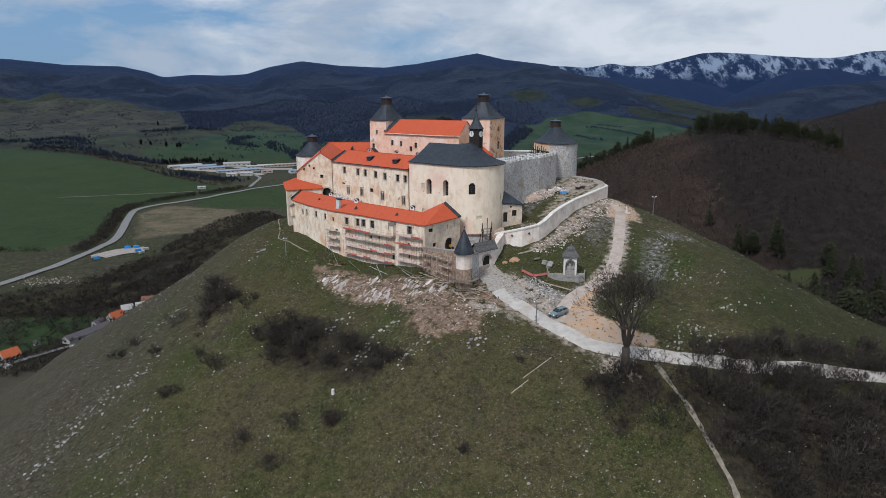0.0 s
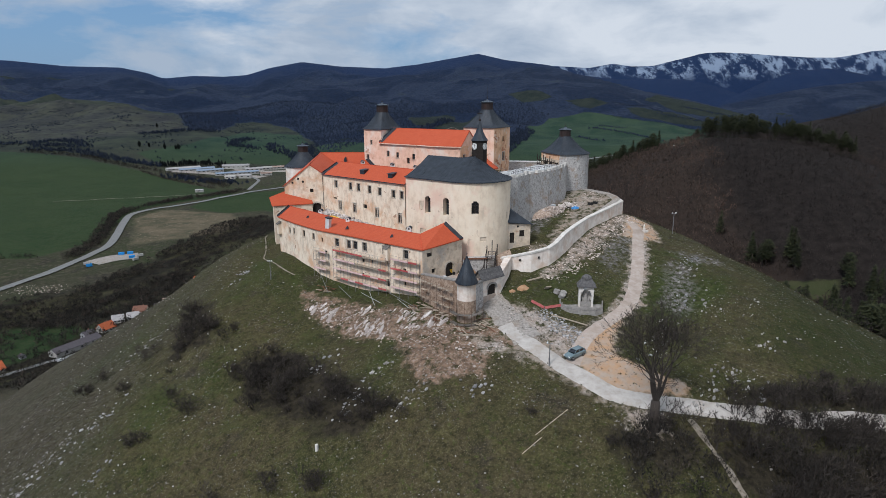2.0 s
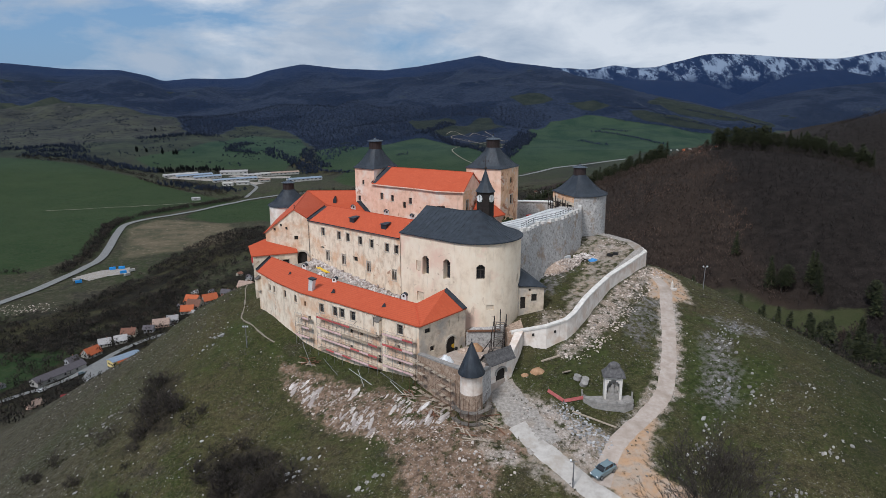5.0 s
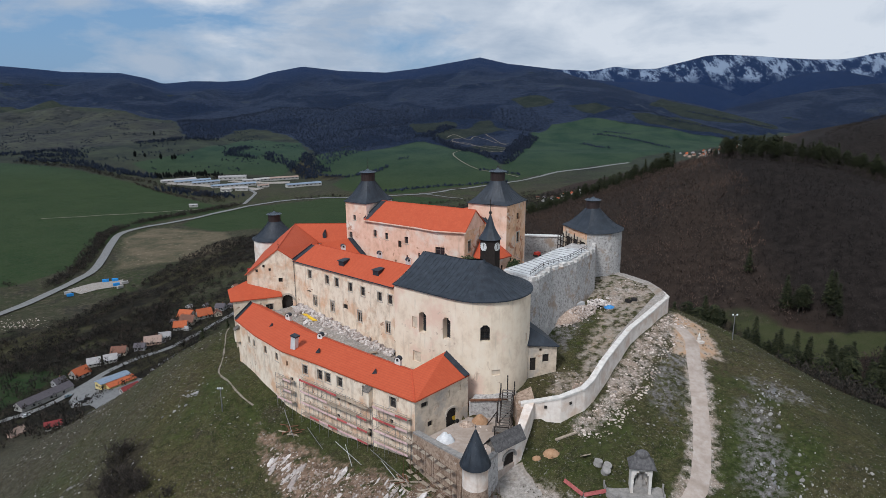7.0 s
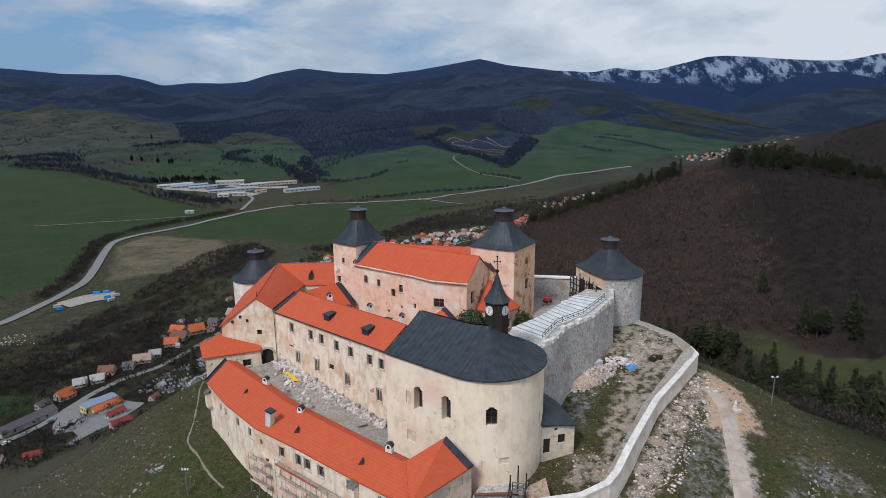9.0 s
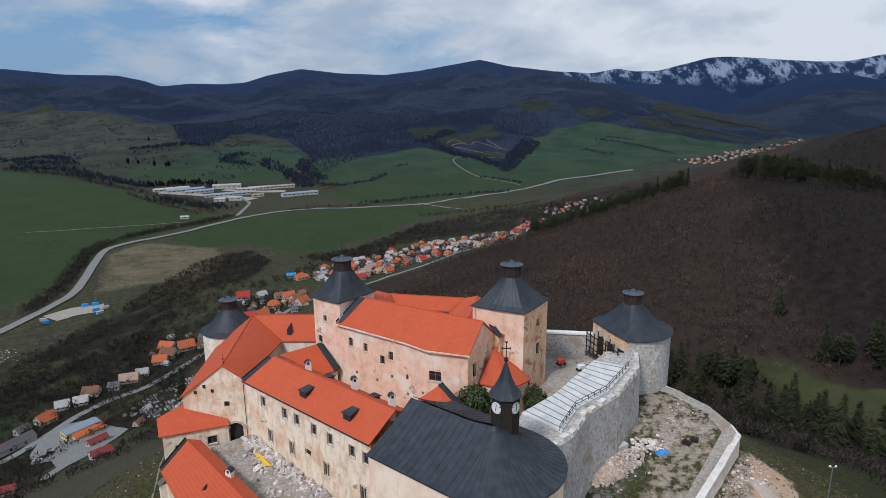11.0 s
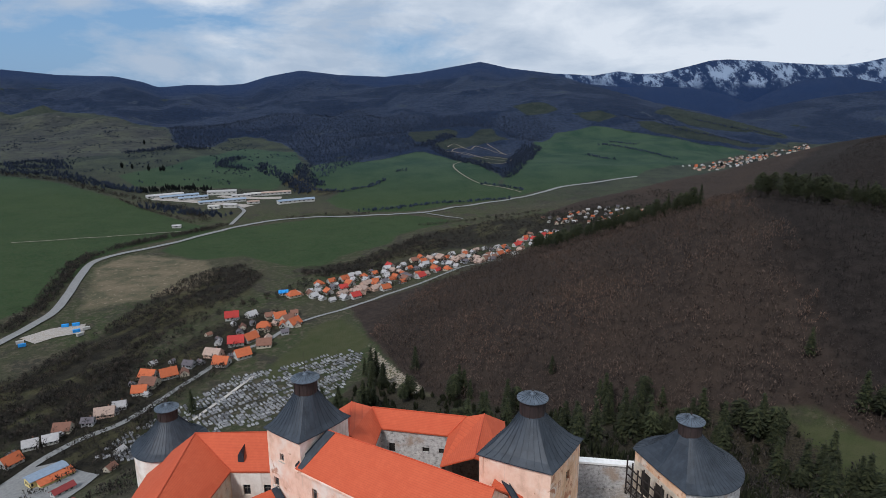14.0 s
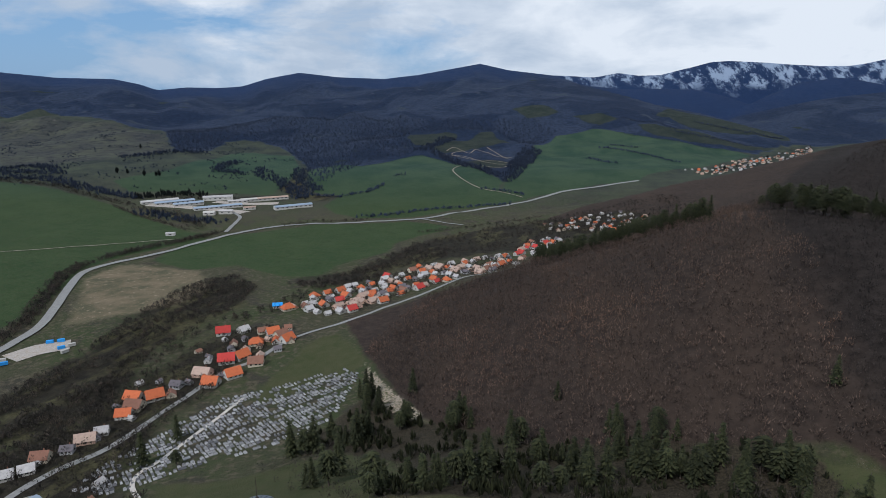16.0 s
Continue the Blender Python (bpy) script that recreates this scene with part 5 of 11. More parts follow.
bm = bmesh.new(); add_beam(bm, (MEA[0], MEA[1], 20.0), (MEB[0], MEB[1], 20.0), 0.22, 0.2); part("gutter", bm, M["sheet_dark"], mid)
bm = bmesh.new(); add_beam(bm, (MA[0] - 0.1, MA[1] - 0.25, 7.0), (MA[0] - 0.1, MA[1] - 0.25, 20.0), 0.14, sides=8); part("downpipe", bm, M["sheet_dark"], mid)


def eyebrow(p, fwd, w=2.2, h=0.9, deep=2.0):
    """A dark sheet dormer with a raked lid; fwd: the way it looks."""
    t = thing("roof_dormer", "dark sheet-metal dormer on the red tiles", "dormer", group="roof dormers")
    f = Vector((*fwd, 0)).normalized()
    r = Vector((-f.y, f.x, 0))
    b = Vector(p)
    bm = bmesh.new()
    a = [b + f * 0.9 + r * w / 2, b + f * 0.9 - r * w / 2]
    lid = [a[0] + Vector((0, 0, h)) + f * 0.2, a[1] + Vector((0, 0, h)) + f * 0.2, b - f * deep * 0.6 - r * w * 0.35 + Vector((0, 0, h + 0.25)), b - f * deep * 0.6 + r * w * 0.35 + Vector((0, 0, h + 0.25))]
    add_slab(bm, lid, 0.12)
    part("lid", bm, M["sheet_dark"], t)
    bm = bmesh.new()
    add_prism(bm, [(v.x, v.y) for v in (a[0] * 0.9 + a[1] * 0.1, a[1] * 0.9 + a[0] * 0.1, b - f * 0.9 - r * w * 0.3, b - f * 0.9 + r * w * 0.3)], b.z - 1.3, b.z + h - 0.12)
    part("cheek", bm, M["sheet_dark"], t)


for q in ((-26.2, 37.8, 21.5), (-17.2, 30.2, 21.4)):
    eyebrow(q, (-0.632, -0.775))
for q in ((-23.8, 44.6, 20.9), (-14.4, 36.9, 20.9)):
    eyebrow(q, (0.632, 0.775), 1.8, 0.7)


def chimney(p, h=3.1, w=1.05, d=0.8, rz=0.0):
    """A white rendered chimney with an arched opening and a dark curved cap."""
    t = thing("chimney", "white rendered chimney with dark rounded cap", "chimney", group="white chimneys")
    bm = bmesh.new()
    add_box(bm, (0, 0, h / 2 - 0.6), (w, d, h + 1.2))
    n = 8
    top = [(w / 2 * math.cos(math.pi * i / n), w / 2 * math.sin(math.pi * i / n)) for i in range(n + 1)]
    vs = [[bm.verts.new((x, y, h + z)) for x, z in top] for y in (-d / 2, d / 2)]
    bm.faces.new(vs[0]); bm.faces.new(vs[1][::-1])
    part("shaft", bm, M["white_paint"], t)
    bm = bmesh.new()
    k = 1.15
    vs = [[bm.verts.new((x * k, y, h + z * k + 0.02)) for x, z in top] for y in (-d * 0.65, d * 0.65)]
    for i in range(n):
        bm.faces.new((vs[0][i], vs[0][i + 1], vs[1][i + 1], vs[1][i]))
    part("cap", bm, M["sheet_dark"], t)
    bm = bmesh.new(); add_box(bm, (0, -d / 2 - 0.01, h + 0.05), (w * 0.4, 0.06, 0.5)); part("flue", bm, M["recess_shade"], t)
    t.matrix_basis = pose(*p, 0, 0, rz)


for q in ((-27.7, 45.8, 20.6), (-17.9, 38.8, 20.6), (-10.7, 32.7, 20.6)):
    chimney(q, rz=25)
ext = thing("link_building", "small link building with red roof and dark verge", "building")
roof(ext, [[(-34.4, 50.4, 23.3), (-23.0, 51.2, 19.9), (-27.4, 55.8, 23.6)]])
roof(ext, [[(-34.0, 50.4, 23.2), (-26.2, 49.8, 19.4), (-23.2, 51.2, 19.9)]])
bm = bmesh.new(); add_prism(bm, [(-33, 50.6), (-26.2, 50.2), (-23.4, 51.6), (-27.4, 55.6)], 12, [22.4, 19.2, 19.6, 22.8]); part("wall", bm, M["lime_white"], ext)
verge(ext, (-23.1, 51.2, 20.0), (-27.4, 55.7, 23.7), (-0.72, -0.69, 0), 0.9)

# chapel with its apse and clock turret
CC, CR = (5.2, 14.9), 9.5
un = (0.607, 0.794)
CL = (-12.4, 16.6)
chapel = thing("chapel", "cream round-ended chapel with dark sheet roof", "chapel")
tan0 = math.atan2(-un[1], -un[0])
apse = [(CC[0] + CR * math.cos(tan0 + math.pi * i / 28), CC[1] + CR * math.sin(tan0 + math.pi * i / 28)) for i in range(29)]
CLB = (CL[0] + 2 * CR * un[0], CL[1] + 2 * CR * un[1])
ring = [CL] + apse + [CLB]
FW = length(apse[0], apse[1])
AW = {5: [(0.15, 2 * FW - 0.15, 15.4, 18.6, "grid")], 7: [(0.25, 2 * FW - 0.25, 8.5, 9.6, "blind")], 15: [(0.2, 0.9, 13.4, 15.2, "blind")]}
wall_with(chapel, CL, apse[0], 2.0, 23.3, M["plaster_chapel"], [(6.5, 8.4, 14.4, 18.8, "arch"), (12.5, 14.4, 14.5, 19.0, "arch"), (4.7, 6.1, 15.0, 17.4, "blind"), (4.8, 6.8, 8.0, 10.2, "blind")], depth=1.5)
FACETS = [i for i in range(29) if i not in (6, 8)]
for i, j in zip(FACETS, FACETS[1:]):
    wall_with(chapel, apse[i], apse[j], 2.6, 23.3, M["plaster_chapel"], AW.get(i, []), depth=0.9 if i == 5 else 0.45)
facade(chapel, apse[28], CLB, 2, 23.3, M["plaster_chapel"])
bm = bmesh.new(); add_face(bm, [(*CLB, 3), (*CL, 3), (*CL, 23.3), (CL[0] + CR * un[0], CL[1] + CR * un[1], 27.5), (*CLB, 23.3)]); part("gable", bm, M["plaster_chapel"], chapel)
bm = bmesh.new()
for i in range(2, 14):
    a, b = apse[i], apse[i + 1]
    k = 1.07
    add_prism(bm, [(CC[0] + (a[0] - CC[0]) * k, CC[1] + (a[1] - CC[1]) * k), (CC[0] + (b[0] - CC[0]) * k, CC[1] + (b[1] - CC[1]) * k), b, a], 2.35, 2.65)
part("ledge", bm, M["timber_rust"], chapel, "rusty plank ledge")
bm = bmesh.new()
for i in range(29 - 1):
    a, b = [(CC[0] + (p[0] - CC[0]) * 0.99, CC[1] + (p[1] - CC[1]) * 0.99) for p in (apse[i], apse[i + 1])]
    add_face(bm, [(*a, -2), (*b, -2), (*b, 2.7), (*a, 2.7)])
add_face(bm, [(*CL, -2), (*apse[0], -2), (*apse[0], 2.7), (*CL, 2.7)])
part("footing", bm, M["stone_wall"], chapel, "bare rubble-stone footing")
bm = bmesh.new()
rows = []
NS = 15
fine = []
for i, (a, b) in enumerate(zip(ring, ring[1:])):
    k = 14 if i in (0, len(ring) - 2) else 1
    for j in range(k):
        fine.append((a[0] + (b[0] - a[0]) * j / k, a[1] + (b[1] - a[1]) * j / k, i, j / k))
fine.append((*ring[-1], len(ring) - 2, 1.0))
RG0 = (CL[0] + CR * un[0], CL[1] + CR * un[1])
for s in range(NS):
    t = s / (NS - 1)
    row = []
    for x, y, i, u in fine:
        tx, ty = CC
        if i == 0:
            tx, ty = RG0[0] + (CC[0] - RG0[0]) * u, RG0[1] + (CC[1] - RG0[1]) * u
        elif i == len(ring) - 2:
            tx, ty = CC[0] + (RG0[0] - CC[0]) * u, CC[1] + (RG0[1] - CC[1]) * u
        f = t ** 0.84
        o = 0.45 * (1 - t)
        dx, dy = x - tx, y - ty
        d = math.hypot(dx, dy)
        row.append(bm.verts.new((tx + dx * (1 - f * 0.98) + dx / d * o, ty + dy * (1 - f * 0.98) + dy / d * o, 23.25 + 4.75 * t ** 1.1)))
        v = row[-1].co
        v.z += 1.1 * math.exp(-((v.x - 6.7) ** 2 + (v.y - 16.4) ** 2) / 7.0)
    rows.append(row)
rows.insert(0, [bm.verts.new((v.co.x, v.co.y, v.co.z - 0.22)) for v in rows[0]])
for p, q in zip(rows, rows[1:]):
    for i in range(len(fine) - 1):
        bm.faces.new((p[i], p[i + 1], q[i + 1], q[i]))
seam_lines = [[r[i].co.copy() for r in rows[1:]] for i in range(len(fine))]
chroof = part("roof", bm, M["sheet_dark"], chapel, "dark standing-seam sheet roof")
bm = bmesh.new()
for ln in seam_lines:
    for p, q in zip(ln, ln[1:]):
        if (p - q).length > 0.05:
            add_beam(bm, p, q, 0.06, 0.09)
part("seam", bm, M["sheet_dark"], chroof)
# clock turret riding on the roof
TC = (6.7, 16.4)
turret = thing("clock_turret", "dark timber clock turret with spire and cross", "turret")
bm = bmesh.new()
o8 = [(TC[0] + 1.95 * math.cos(radians(22.5 + 45 * i)), TC[1] + 1.95 * math.sin(radians(22.5 + 45 * i))) for i in range(8)]
add_prism(bm, o8, 26.5, 32.6)
part("shaft", bm, M["timber_dark"], turret)
for i in range(8):
    bm = bmesh.new(); add_beam(bm, (*o8[i], 26.8), (*o8[i], 32.5), 0.16); part("corner_post", bm, M["timber_dark"], turret)
bm = bmesh.new()
add_lathe(bm, (*TC, 0), [(1.9, 32.45), (2.35, 32.5), (1.75, 33.3), (1.05, 34.6), (0.5, 36.2), (0.1, 37.4)], 8, radians(22.5), radians(22.5) + math.tau)
part("spire", bm, M["sheet_dark"], turret, "dark sheet-metal spire")
bm = bmesh.new(); bmesh.ops.create_uvsphere(bm, u_segments=12, v_segments=8, radius=0.32, matrix=Matrix.Translation((*TC, 37.6))); part("ball", bm, M["timber_dark"], turret, smooth=True)
bm = bmesh.new()
add_box(bm, (*TC, 38.9), (0.12, 0.1, 2.4)); add_box(bm, (TC[0], TC[1], 39.2), (1.1, 0.1, 0.12))
for k in (-1, 1):
    add_box(bm, (TC[0] + k * 0.55, TC[1], 39.2), (0.14, 0.12, 0.34))
add_box(bm, (TC[0], TC[1], 40.1), (0.34, 0.12, 0.14))
part("cross", bm, M["timber_dark"], turret)
for ang in (-135, -45, 45, 135):
    ca_, sa_ = math.cos(radians(ang)), math.sin(radians(ang))
    m = pose(TC[0] + ca_ * 1.86, TC[1] + sa_ * 1.86, 31.1, 90, 0, ang + 90)
    bm = bmesh.new(); bmesh.ops.create_cone(bm, cap_ends=True, segments=24, radius1=0.82, radius2=0.82, depth=0.12, matrix=m)
    face = part("clock_face", bm, M["white_paint"], turret, "round white clock face")
    bm = bmesh.new()
    m2 = pose(TC[0] + ca_ * 1.96, TC[1] + sa_ * 1.96, 31.1, 0, 0, ang + 90)
    for a_, ln_, w_ in ((4, 0.62, 0.09), (186, 0.42, 0.11)):
        bmesh.ops.create_cube(bm, size=1.0, matrix=m2 @ pose(0, 0, 0, 0, a_, 0) @ Matrix.Translation((0, 0, ln_ / 2)) @ Matrix.Diagonal((w_, 0.03, ln_, 1)))
    part("pointer", bm, M["timber_dark"], face)
    bm = bmesh.new()
    for k in range(12):
        bmesh.ops.create_cube(bm, size=1.0, matrix=m2 @ pose(0, 0, 0, 0, 30 * k, 0) @ Matrix.Translation((0, 0.02, 0.7)) @ Matrix.Diagonal((0.06, 0.03, 0.14, 1)))
    part("hour_mark", bm, M["timber_dark"], face)

# low outer wing
LE = [(-51.2, 33.6), (-43.8, 24.2), (-35.5, 15.6), (-27.2, 9.6), (-17.2, 1.8), (-7.1, -5.7)]
LR = [(-49.6, 40.1), (-39.8, 29.9), (-31.6, 21.2), (-23.5, 14.4), (-14.0, 6.6), (-8.1, 2.0)]
LX, LXR = (2.2, 3.4), (-1.8, 5.5)
lw = thing("outer_wing", "low curved outer wing, cream plaster with red tiled roof", "wing")
LWIN = [
    [(7.0, 8.2, 5.6, 7.3, "sill"), (9.8, 11.0, 5.8, 7.6, "sill")], [(3.5, 4.7, 6.0, 7.8, "sill"), (8.4, 9.6, 6.0, 7.8, "sill")],
    [(0.8, 1.4, 6.0, 7.2, "void"), (6.0, 7.4, 5.7, 7.7, "stone"), (1.9, 2.8, 3.0, 3.9, "void")],
    [(0.1, 1.5, 5.8, 7.9, "stone"), (2.3, 3.9, 5.9, 8.0, "stone"), (5.8, 7.3, 6.0, 8.1, "stone"), (5.4, 6.3, 2.9, 3.9, "void"), (8.6, 9.4, 3.2, 4.1, "void"), (5.2, 6.1, -0.9, 0.1, "void")],
    [(0.1, 1.2, 6.4, 8.3, "stone"), (6.8, 8.3, 6.2, 8.3, "stone"), (1.1, 2.1, -1.7, 0.1, "void"), (6.8, 7.5, -0.5, 0.6, "void"), (6.7, 7.5, 2.9, 3.8, "void")],
]
for i in range(5):
    wall_with(lw, LE[i], LE[i + 1], -7, 9.4, M["plaster_cream"] if i else M["plaster_cream"], LWIN[i])
wall_with(lw, LE[-1], LX, -4, (9.4, 9.8), M["plaster_stained"], [(1.5, 3.0, 7.1, 8.1, "void"), (2.9, 4.1, 2.9, 4.0, "void"), (7.7, 8.4, 6.9, 8.3, "blind"), (10.3, 11.1, 7.2, 8.5, "blind"), (7.4, 10.0, 0.9, 4.5, "void")], depth=1.3)
bm = bmesh.new()
ga_, gd_ = along(LE[-1], LX, 8.7), Vector((LX[0] - LE[-1][0], LX[1] - LE[-1][1])).normalized()
for i in range(11):
    t = math.pi * i / 10
    bm = bmesh.new()
    add_box(bm, (ga_[0] + gd_.x * 1.45 * math.cos(t), ga_[1] + gd_.y * 1.45 * math.cos(t), 3.6 + 1.2 * math.sin(t)), (0.5, 0.35, 0.36), math.degrees(math.atan2(gd_.y, gd_.x)), 0, -math.degrees(t) + 90)
    part("arch_stone", bm, M["surround"], lw)
for i in range(5):
    a, b = LE[i], LE[i + 1]
    na, nb = LR[i], LR[i + 1]

    def out(j, w):
        d0 = Vector((LE[j][1] - LE[j - 1][1], LE[j - 1][0] - LE[j][0])).normalized() if j > 0 else Vector((0, 0))
        d1 = Vector((LE[j + 1][1] - LE[j][1], LE[j][0] - LE[j + 1][0])).normalized() if j < 5 else Vector((0, 0))
        v = (d0 + d1).normalized() * w
        return (LE[j][0] + v.x, LE[j][1] + v.y)

    def back(j, w):
        d0 = Vector((LR[j][1] - LR[j - 1][1], LR[j - 1][0] - LR[j][0])).normalized() if j > 0 else Vector((0, 0))
        d1 = Vector((LR[j + 1][1] - LR[j][1], LR[j][0] - LR[j + 1][0])).normalized() if j < 5 else Vector((0, 0))
        v = (d0 + d1).normalized() * w
        return (LR[j][0] - v.x, LR[j][1] - v.y)
    roof(lw, [[(*out(i, 0.4), 9.3), (*out(i + 1, 0.4), 9.3), (*nb, 11.2), (*na, 11.2)]])
    roof(lw, [[(*na, 11.2), (*nb, 11.2), (*back(i + 1, 2.6), 9.9), (*back(i, 2.6), 9.9)]])
    facade(lw, back(i + 1, 2.3), back(i, 2.3), 2, 9.9, M["plaster_cream"])
seams(lw, [((*LR[i], 11.2), (*LR[i + 1], 11.2)) for i in range(5)])
WE, WX, WR, WL = (LE[-1][0] + 0.25, LE[-1][1] - 0.42, 9.3), (LX[0] + 0.3, LX[1] - 0.3, 9.9), (*LXR, 13.5), (*LR[-1], 11.2)
roof(lw, [[WE, WX, WR]])
roof(lw, [[WE, WR, WL]])
roof(lw, [[(*out(5, 0.4), 9.3), WE, WL]])
bm = bmesh.new()
for k in range(8):
    a0, a1 = Vector(WX).lerp(Vector(WR), k / 8), Vector(WX).lerp(Vector(WR), (k + 1) / 8)
    b0, b1 = [p + (Vector(WE) - p).normalized() * 1.25 for p in (a0, a1)]
    up = Vector((0, 0, 0.14))
    add_slab(bm, [a0 + up, a1 + up, b1 + up, b0 + up], 0.3)
part("flashing", bm, M["sheet_dark"], lw, "broad dark sheet-metal verge")
seams(lw, [((LE[-1][0] - 0.02, LE[-1][1] - 0.4, 9.33), (*LR[-1], 11.22))], w=0.34)
verge(lw, (*out(0, 0.4), 9.35), (*LR[0], 11.25), (0.62, -0.79, 0), 0.7)
for q in ((-37.8, 29.6, 9.4), (-28.0, 17.8, 9.4), (-10.8, 5.4, 9.6)):
    chimney(q, 2.2, 1.1, 0.85, rz=-20)
met = thing("metal_chimney", "tall grey metal-clad chimney with hood", "chimney")
bm = bmesh.new(); add_box(bm, (-32.9, 15.4, 10.9), (1.2, 1.0, 3.0), -30, 0, 8); part("shaft", bm, M["terrace_sheet"], met)
bm = bmesh.new(); add_box(bm, (-32.7, 15.4, 12.5), (1.5, 1.3, 0.3), -30, 0, 8); part("hood", bm, M["sheet_dark"], met)
for q in ((-40.9, 26.6, 10.3), (-27.5, 12.7, 10.3), (-15.0, 3.3, 10.3)):
    v = thing("roof_vent", "small triangular dark roof vent", "vent", group="roof vents")
    bm = bmesh.new()
    p = [bm.verts.new((q[0] + x, q[1] + y, q[2] + z)) for x, y, z in ((-0.5, -0.4, -0.2), (0.5, -0.5, -0.2), (0.15, -0.35, 0.75), (0.1, 1.0, 0.3))]
    for f in ((0, 1, 2), (1, 3, 2), (2, 3, 0), (0, 3, 1)):
        bm.faces.new([p[k] for k in f])
    part("hood", bm, M["sheet_dark"], v)
# two small bays hanging on the wall
for u, seg, z in ((1.9, 4, 5.0), (1.2, 0, 4.2)):
    a, b = LE[seg], LE[seg + 1]
    c = along(a, b, u)
    n_ = Vector((b[1] - a[1], a[0] - b[0])).normalized()
    bay = thing("wall_bay", "small plastered bay hanging on the outer wing", "bay", group="hanging bays")
    rz = math.degrees(math.atan2(b[1] - a[1], b[0] - a[0]))
    bm = bmesh.new(); add_box(bm, (c[0] + n_.x * 0.5, c[1] + n_.y * 0.5, z + 1.6), (1.3, 1.0, 3.0), rz); part("body", bm, M["plaster_cream"], bay)
    bm = bmesh.new(); add_slab(bm, [tuple(Vector((c[0], c[1], 0)) + Vector((n_.x * f, n_.y * f, zz)) + Vector(((b[0] - a[0]) / 12.3 * s, (b[1] - a[1]) / 12.3 * s, 0))) for f, s, zz in ((1.2, -0.8, z + 3.1), (1.2, 0.8, z + 3.1), (0, 0.8, z + 3.9), (0, -0.8, z + 3.9))], 0.12); part("lid", bm, M["timber_grey"], bay)
    for k in (-0.45, 0.45):
        bm = bmesh.new()
        d_ = Vector((b[0] - a[0], b[1] - a[1])).normalized() * k
        add_beam(bm, (c[0] + d_.x, c[1] + d_.y, z - 0.9), (c[0] + d_.x + n_.x * 0.9, c[1] + d_.y + n_.y * 0.9, z + 0.1), 0.22)
        part("bracket", bm, M["surround"], bay)
annex = thing("corner_house", "small corner house with red roof beside the outer wing", "house")
AN = [(-54.6, 41.3), (-43.8, 45.6), (-46.3, 50.3), (-56.5, 46.5)]
wall_with(annex, AN[0], AN[1], -3, 11.0, M["plaster_cream"], [(7.7, 9.4, 7.6, 9.2, "stone"), (2.0, 2.6, 7.8, 8.6, "void")])
wall_with(annex, AN[3], AN[0], -5, 11.1, M["plaster_cream"], [(2.5, 3.3, 6, 7.2, "sill")])
facade(annex, AN[1], AN[2], 2, 11.1, M["plaster_cream"])
roof(annex, [[(-55.0, 40.8, 11.1), (-43.5, 45.4, 11.1), (-46.4, 50.6, 15.4), (-51.4, 48.2, 15.0), (-56.6, 43.8, 13.2)]])
verge(annex, (-51.6, 48.0, 15.0), (-46.4, 50.4, 15.4), (0.4, -0.9, 0), 0.5)

# small roofs in front of the upper palace
porch = thing("stair_house", "stair house with red hipped roof and dark verge", "house")
bm = bmesh.new(); add_prism(bm, [(-9.0, 34.2), (-2.6, 30.8), (0.9, 34.2), (-2.4, 38.0)], 10, [20.0, 20.2, 20.6, 22.6]); part("wall", bm, M["plaster_pink"], porch)
roof(porch, [[(-9.6, 34.2, 20.0), (-2.6, 30.2, 20.0), (-2.6, 37.2, 23.8)]])
roof(porch, [[(-2.6, 30.2, 20.0), (1.4, 34.0, 20.6), (-2.6, 37.2, 23.8)]])
verge(porch, (1.4, 34.0, 20.65), (-2.6, 37.2, 23.85), (-0.7, -0.7, 0), 0.7)
apx = thing("polygon_bay", "polygonal pink bay with red pointed roof", "bay")
AB = [(4.2, 40.2), (9.2, 37.8), (13.4, 41.8), (12.4, 45.2), (7.0, 46.2)]
walls(apx, [(4.6, 40.4), (9.2, 38.3), (12.9, 41.9), (12.0, 45.0), (7.0, 45.8)], 10, 22.4, M["plaster_pink"], {1: [(2.0, 2.9, 18.5, 20.5, "sill")]})
for i in range(5):
    roof(apx, [[(*AB[i], 22.4), (*AB[(i + 1) % 5], 22.4), (6.9, 43.2, 27.6)]])
seams(apx, [((*AB[i], 22.45), (6.9, 43.2, 27.65)) for i in (0, 1, 2)])
lnk = thing("bridge_roof", "small red roof joining palace and tower", "roof")
roof(lnk, [[(4.7, 46.8, 30.4), (8.2, 44.7, 29.4), (9.4, 46.6, 29.4), (5.8, 48.8, 31.6)]])
verge(lnk, (8.2, 44.7, 29.45), (5.8, 48.6, 31.6), (-0.6, -0.3, 0), 0.5)
bm = bmesh.new(); add_prism(bm, [(4.8, 46.9), (8.0, 45.0), (9.2, 46.6), (6.0, 48.6)], 22, [30.2, 29.2, 29.2, 31.2]); part("wall", bm, M["plaster_ochre"], lnk)

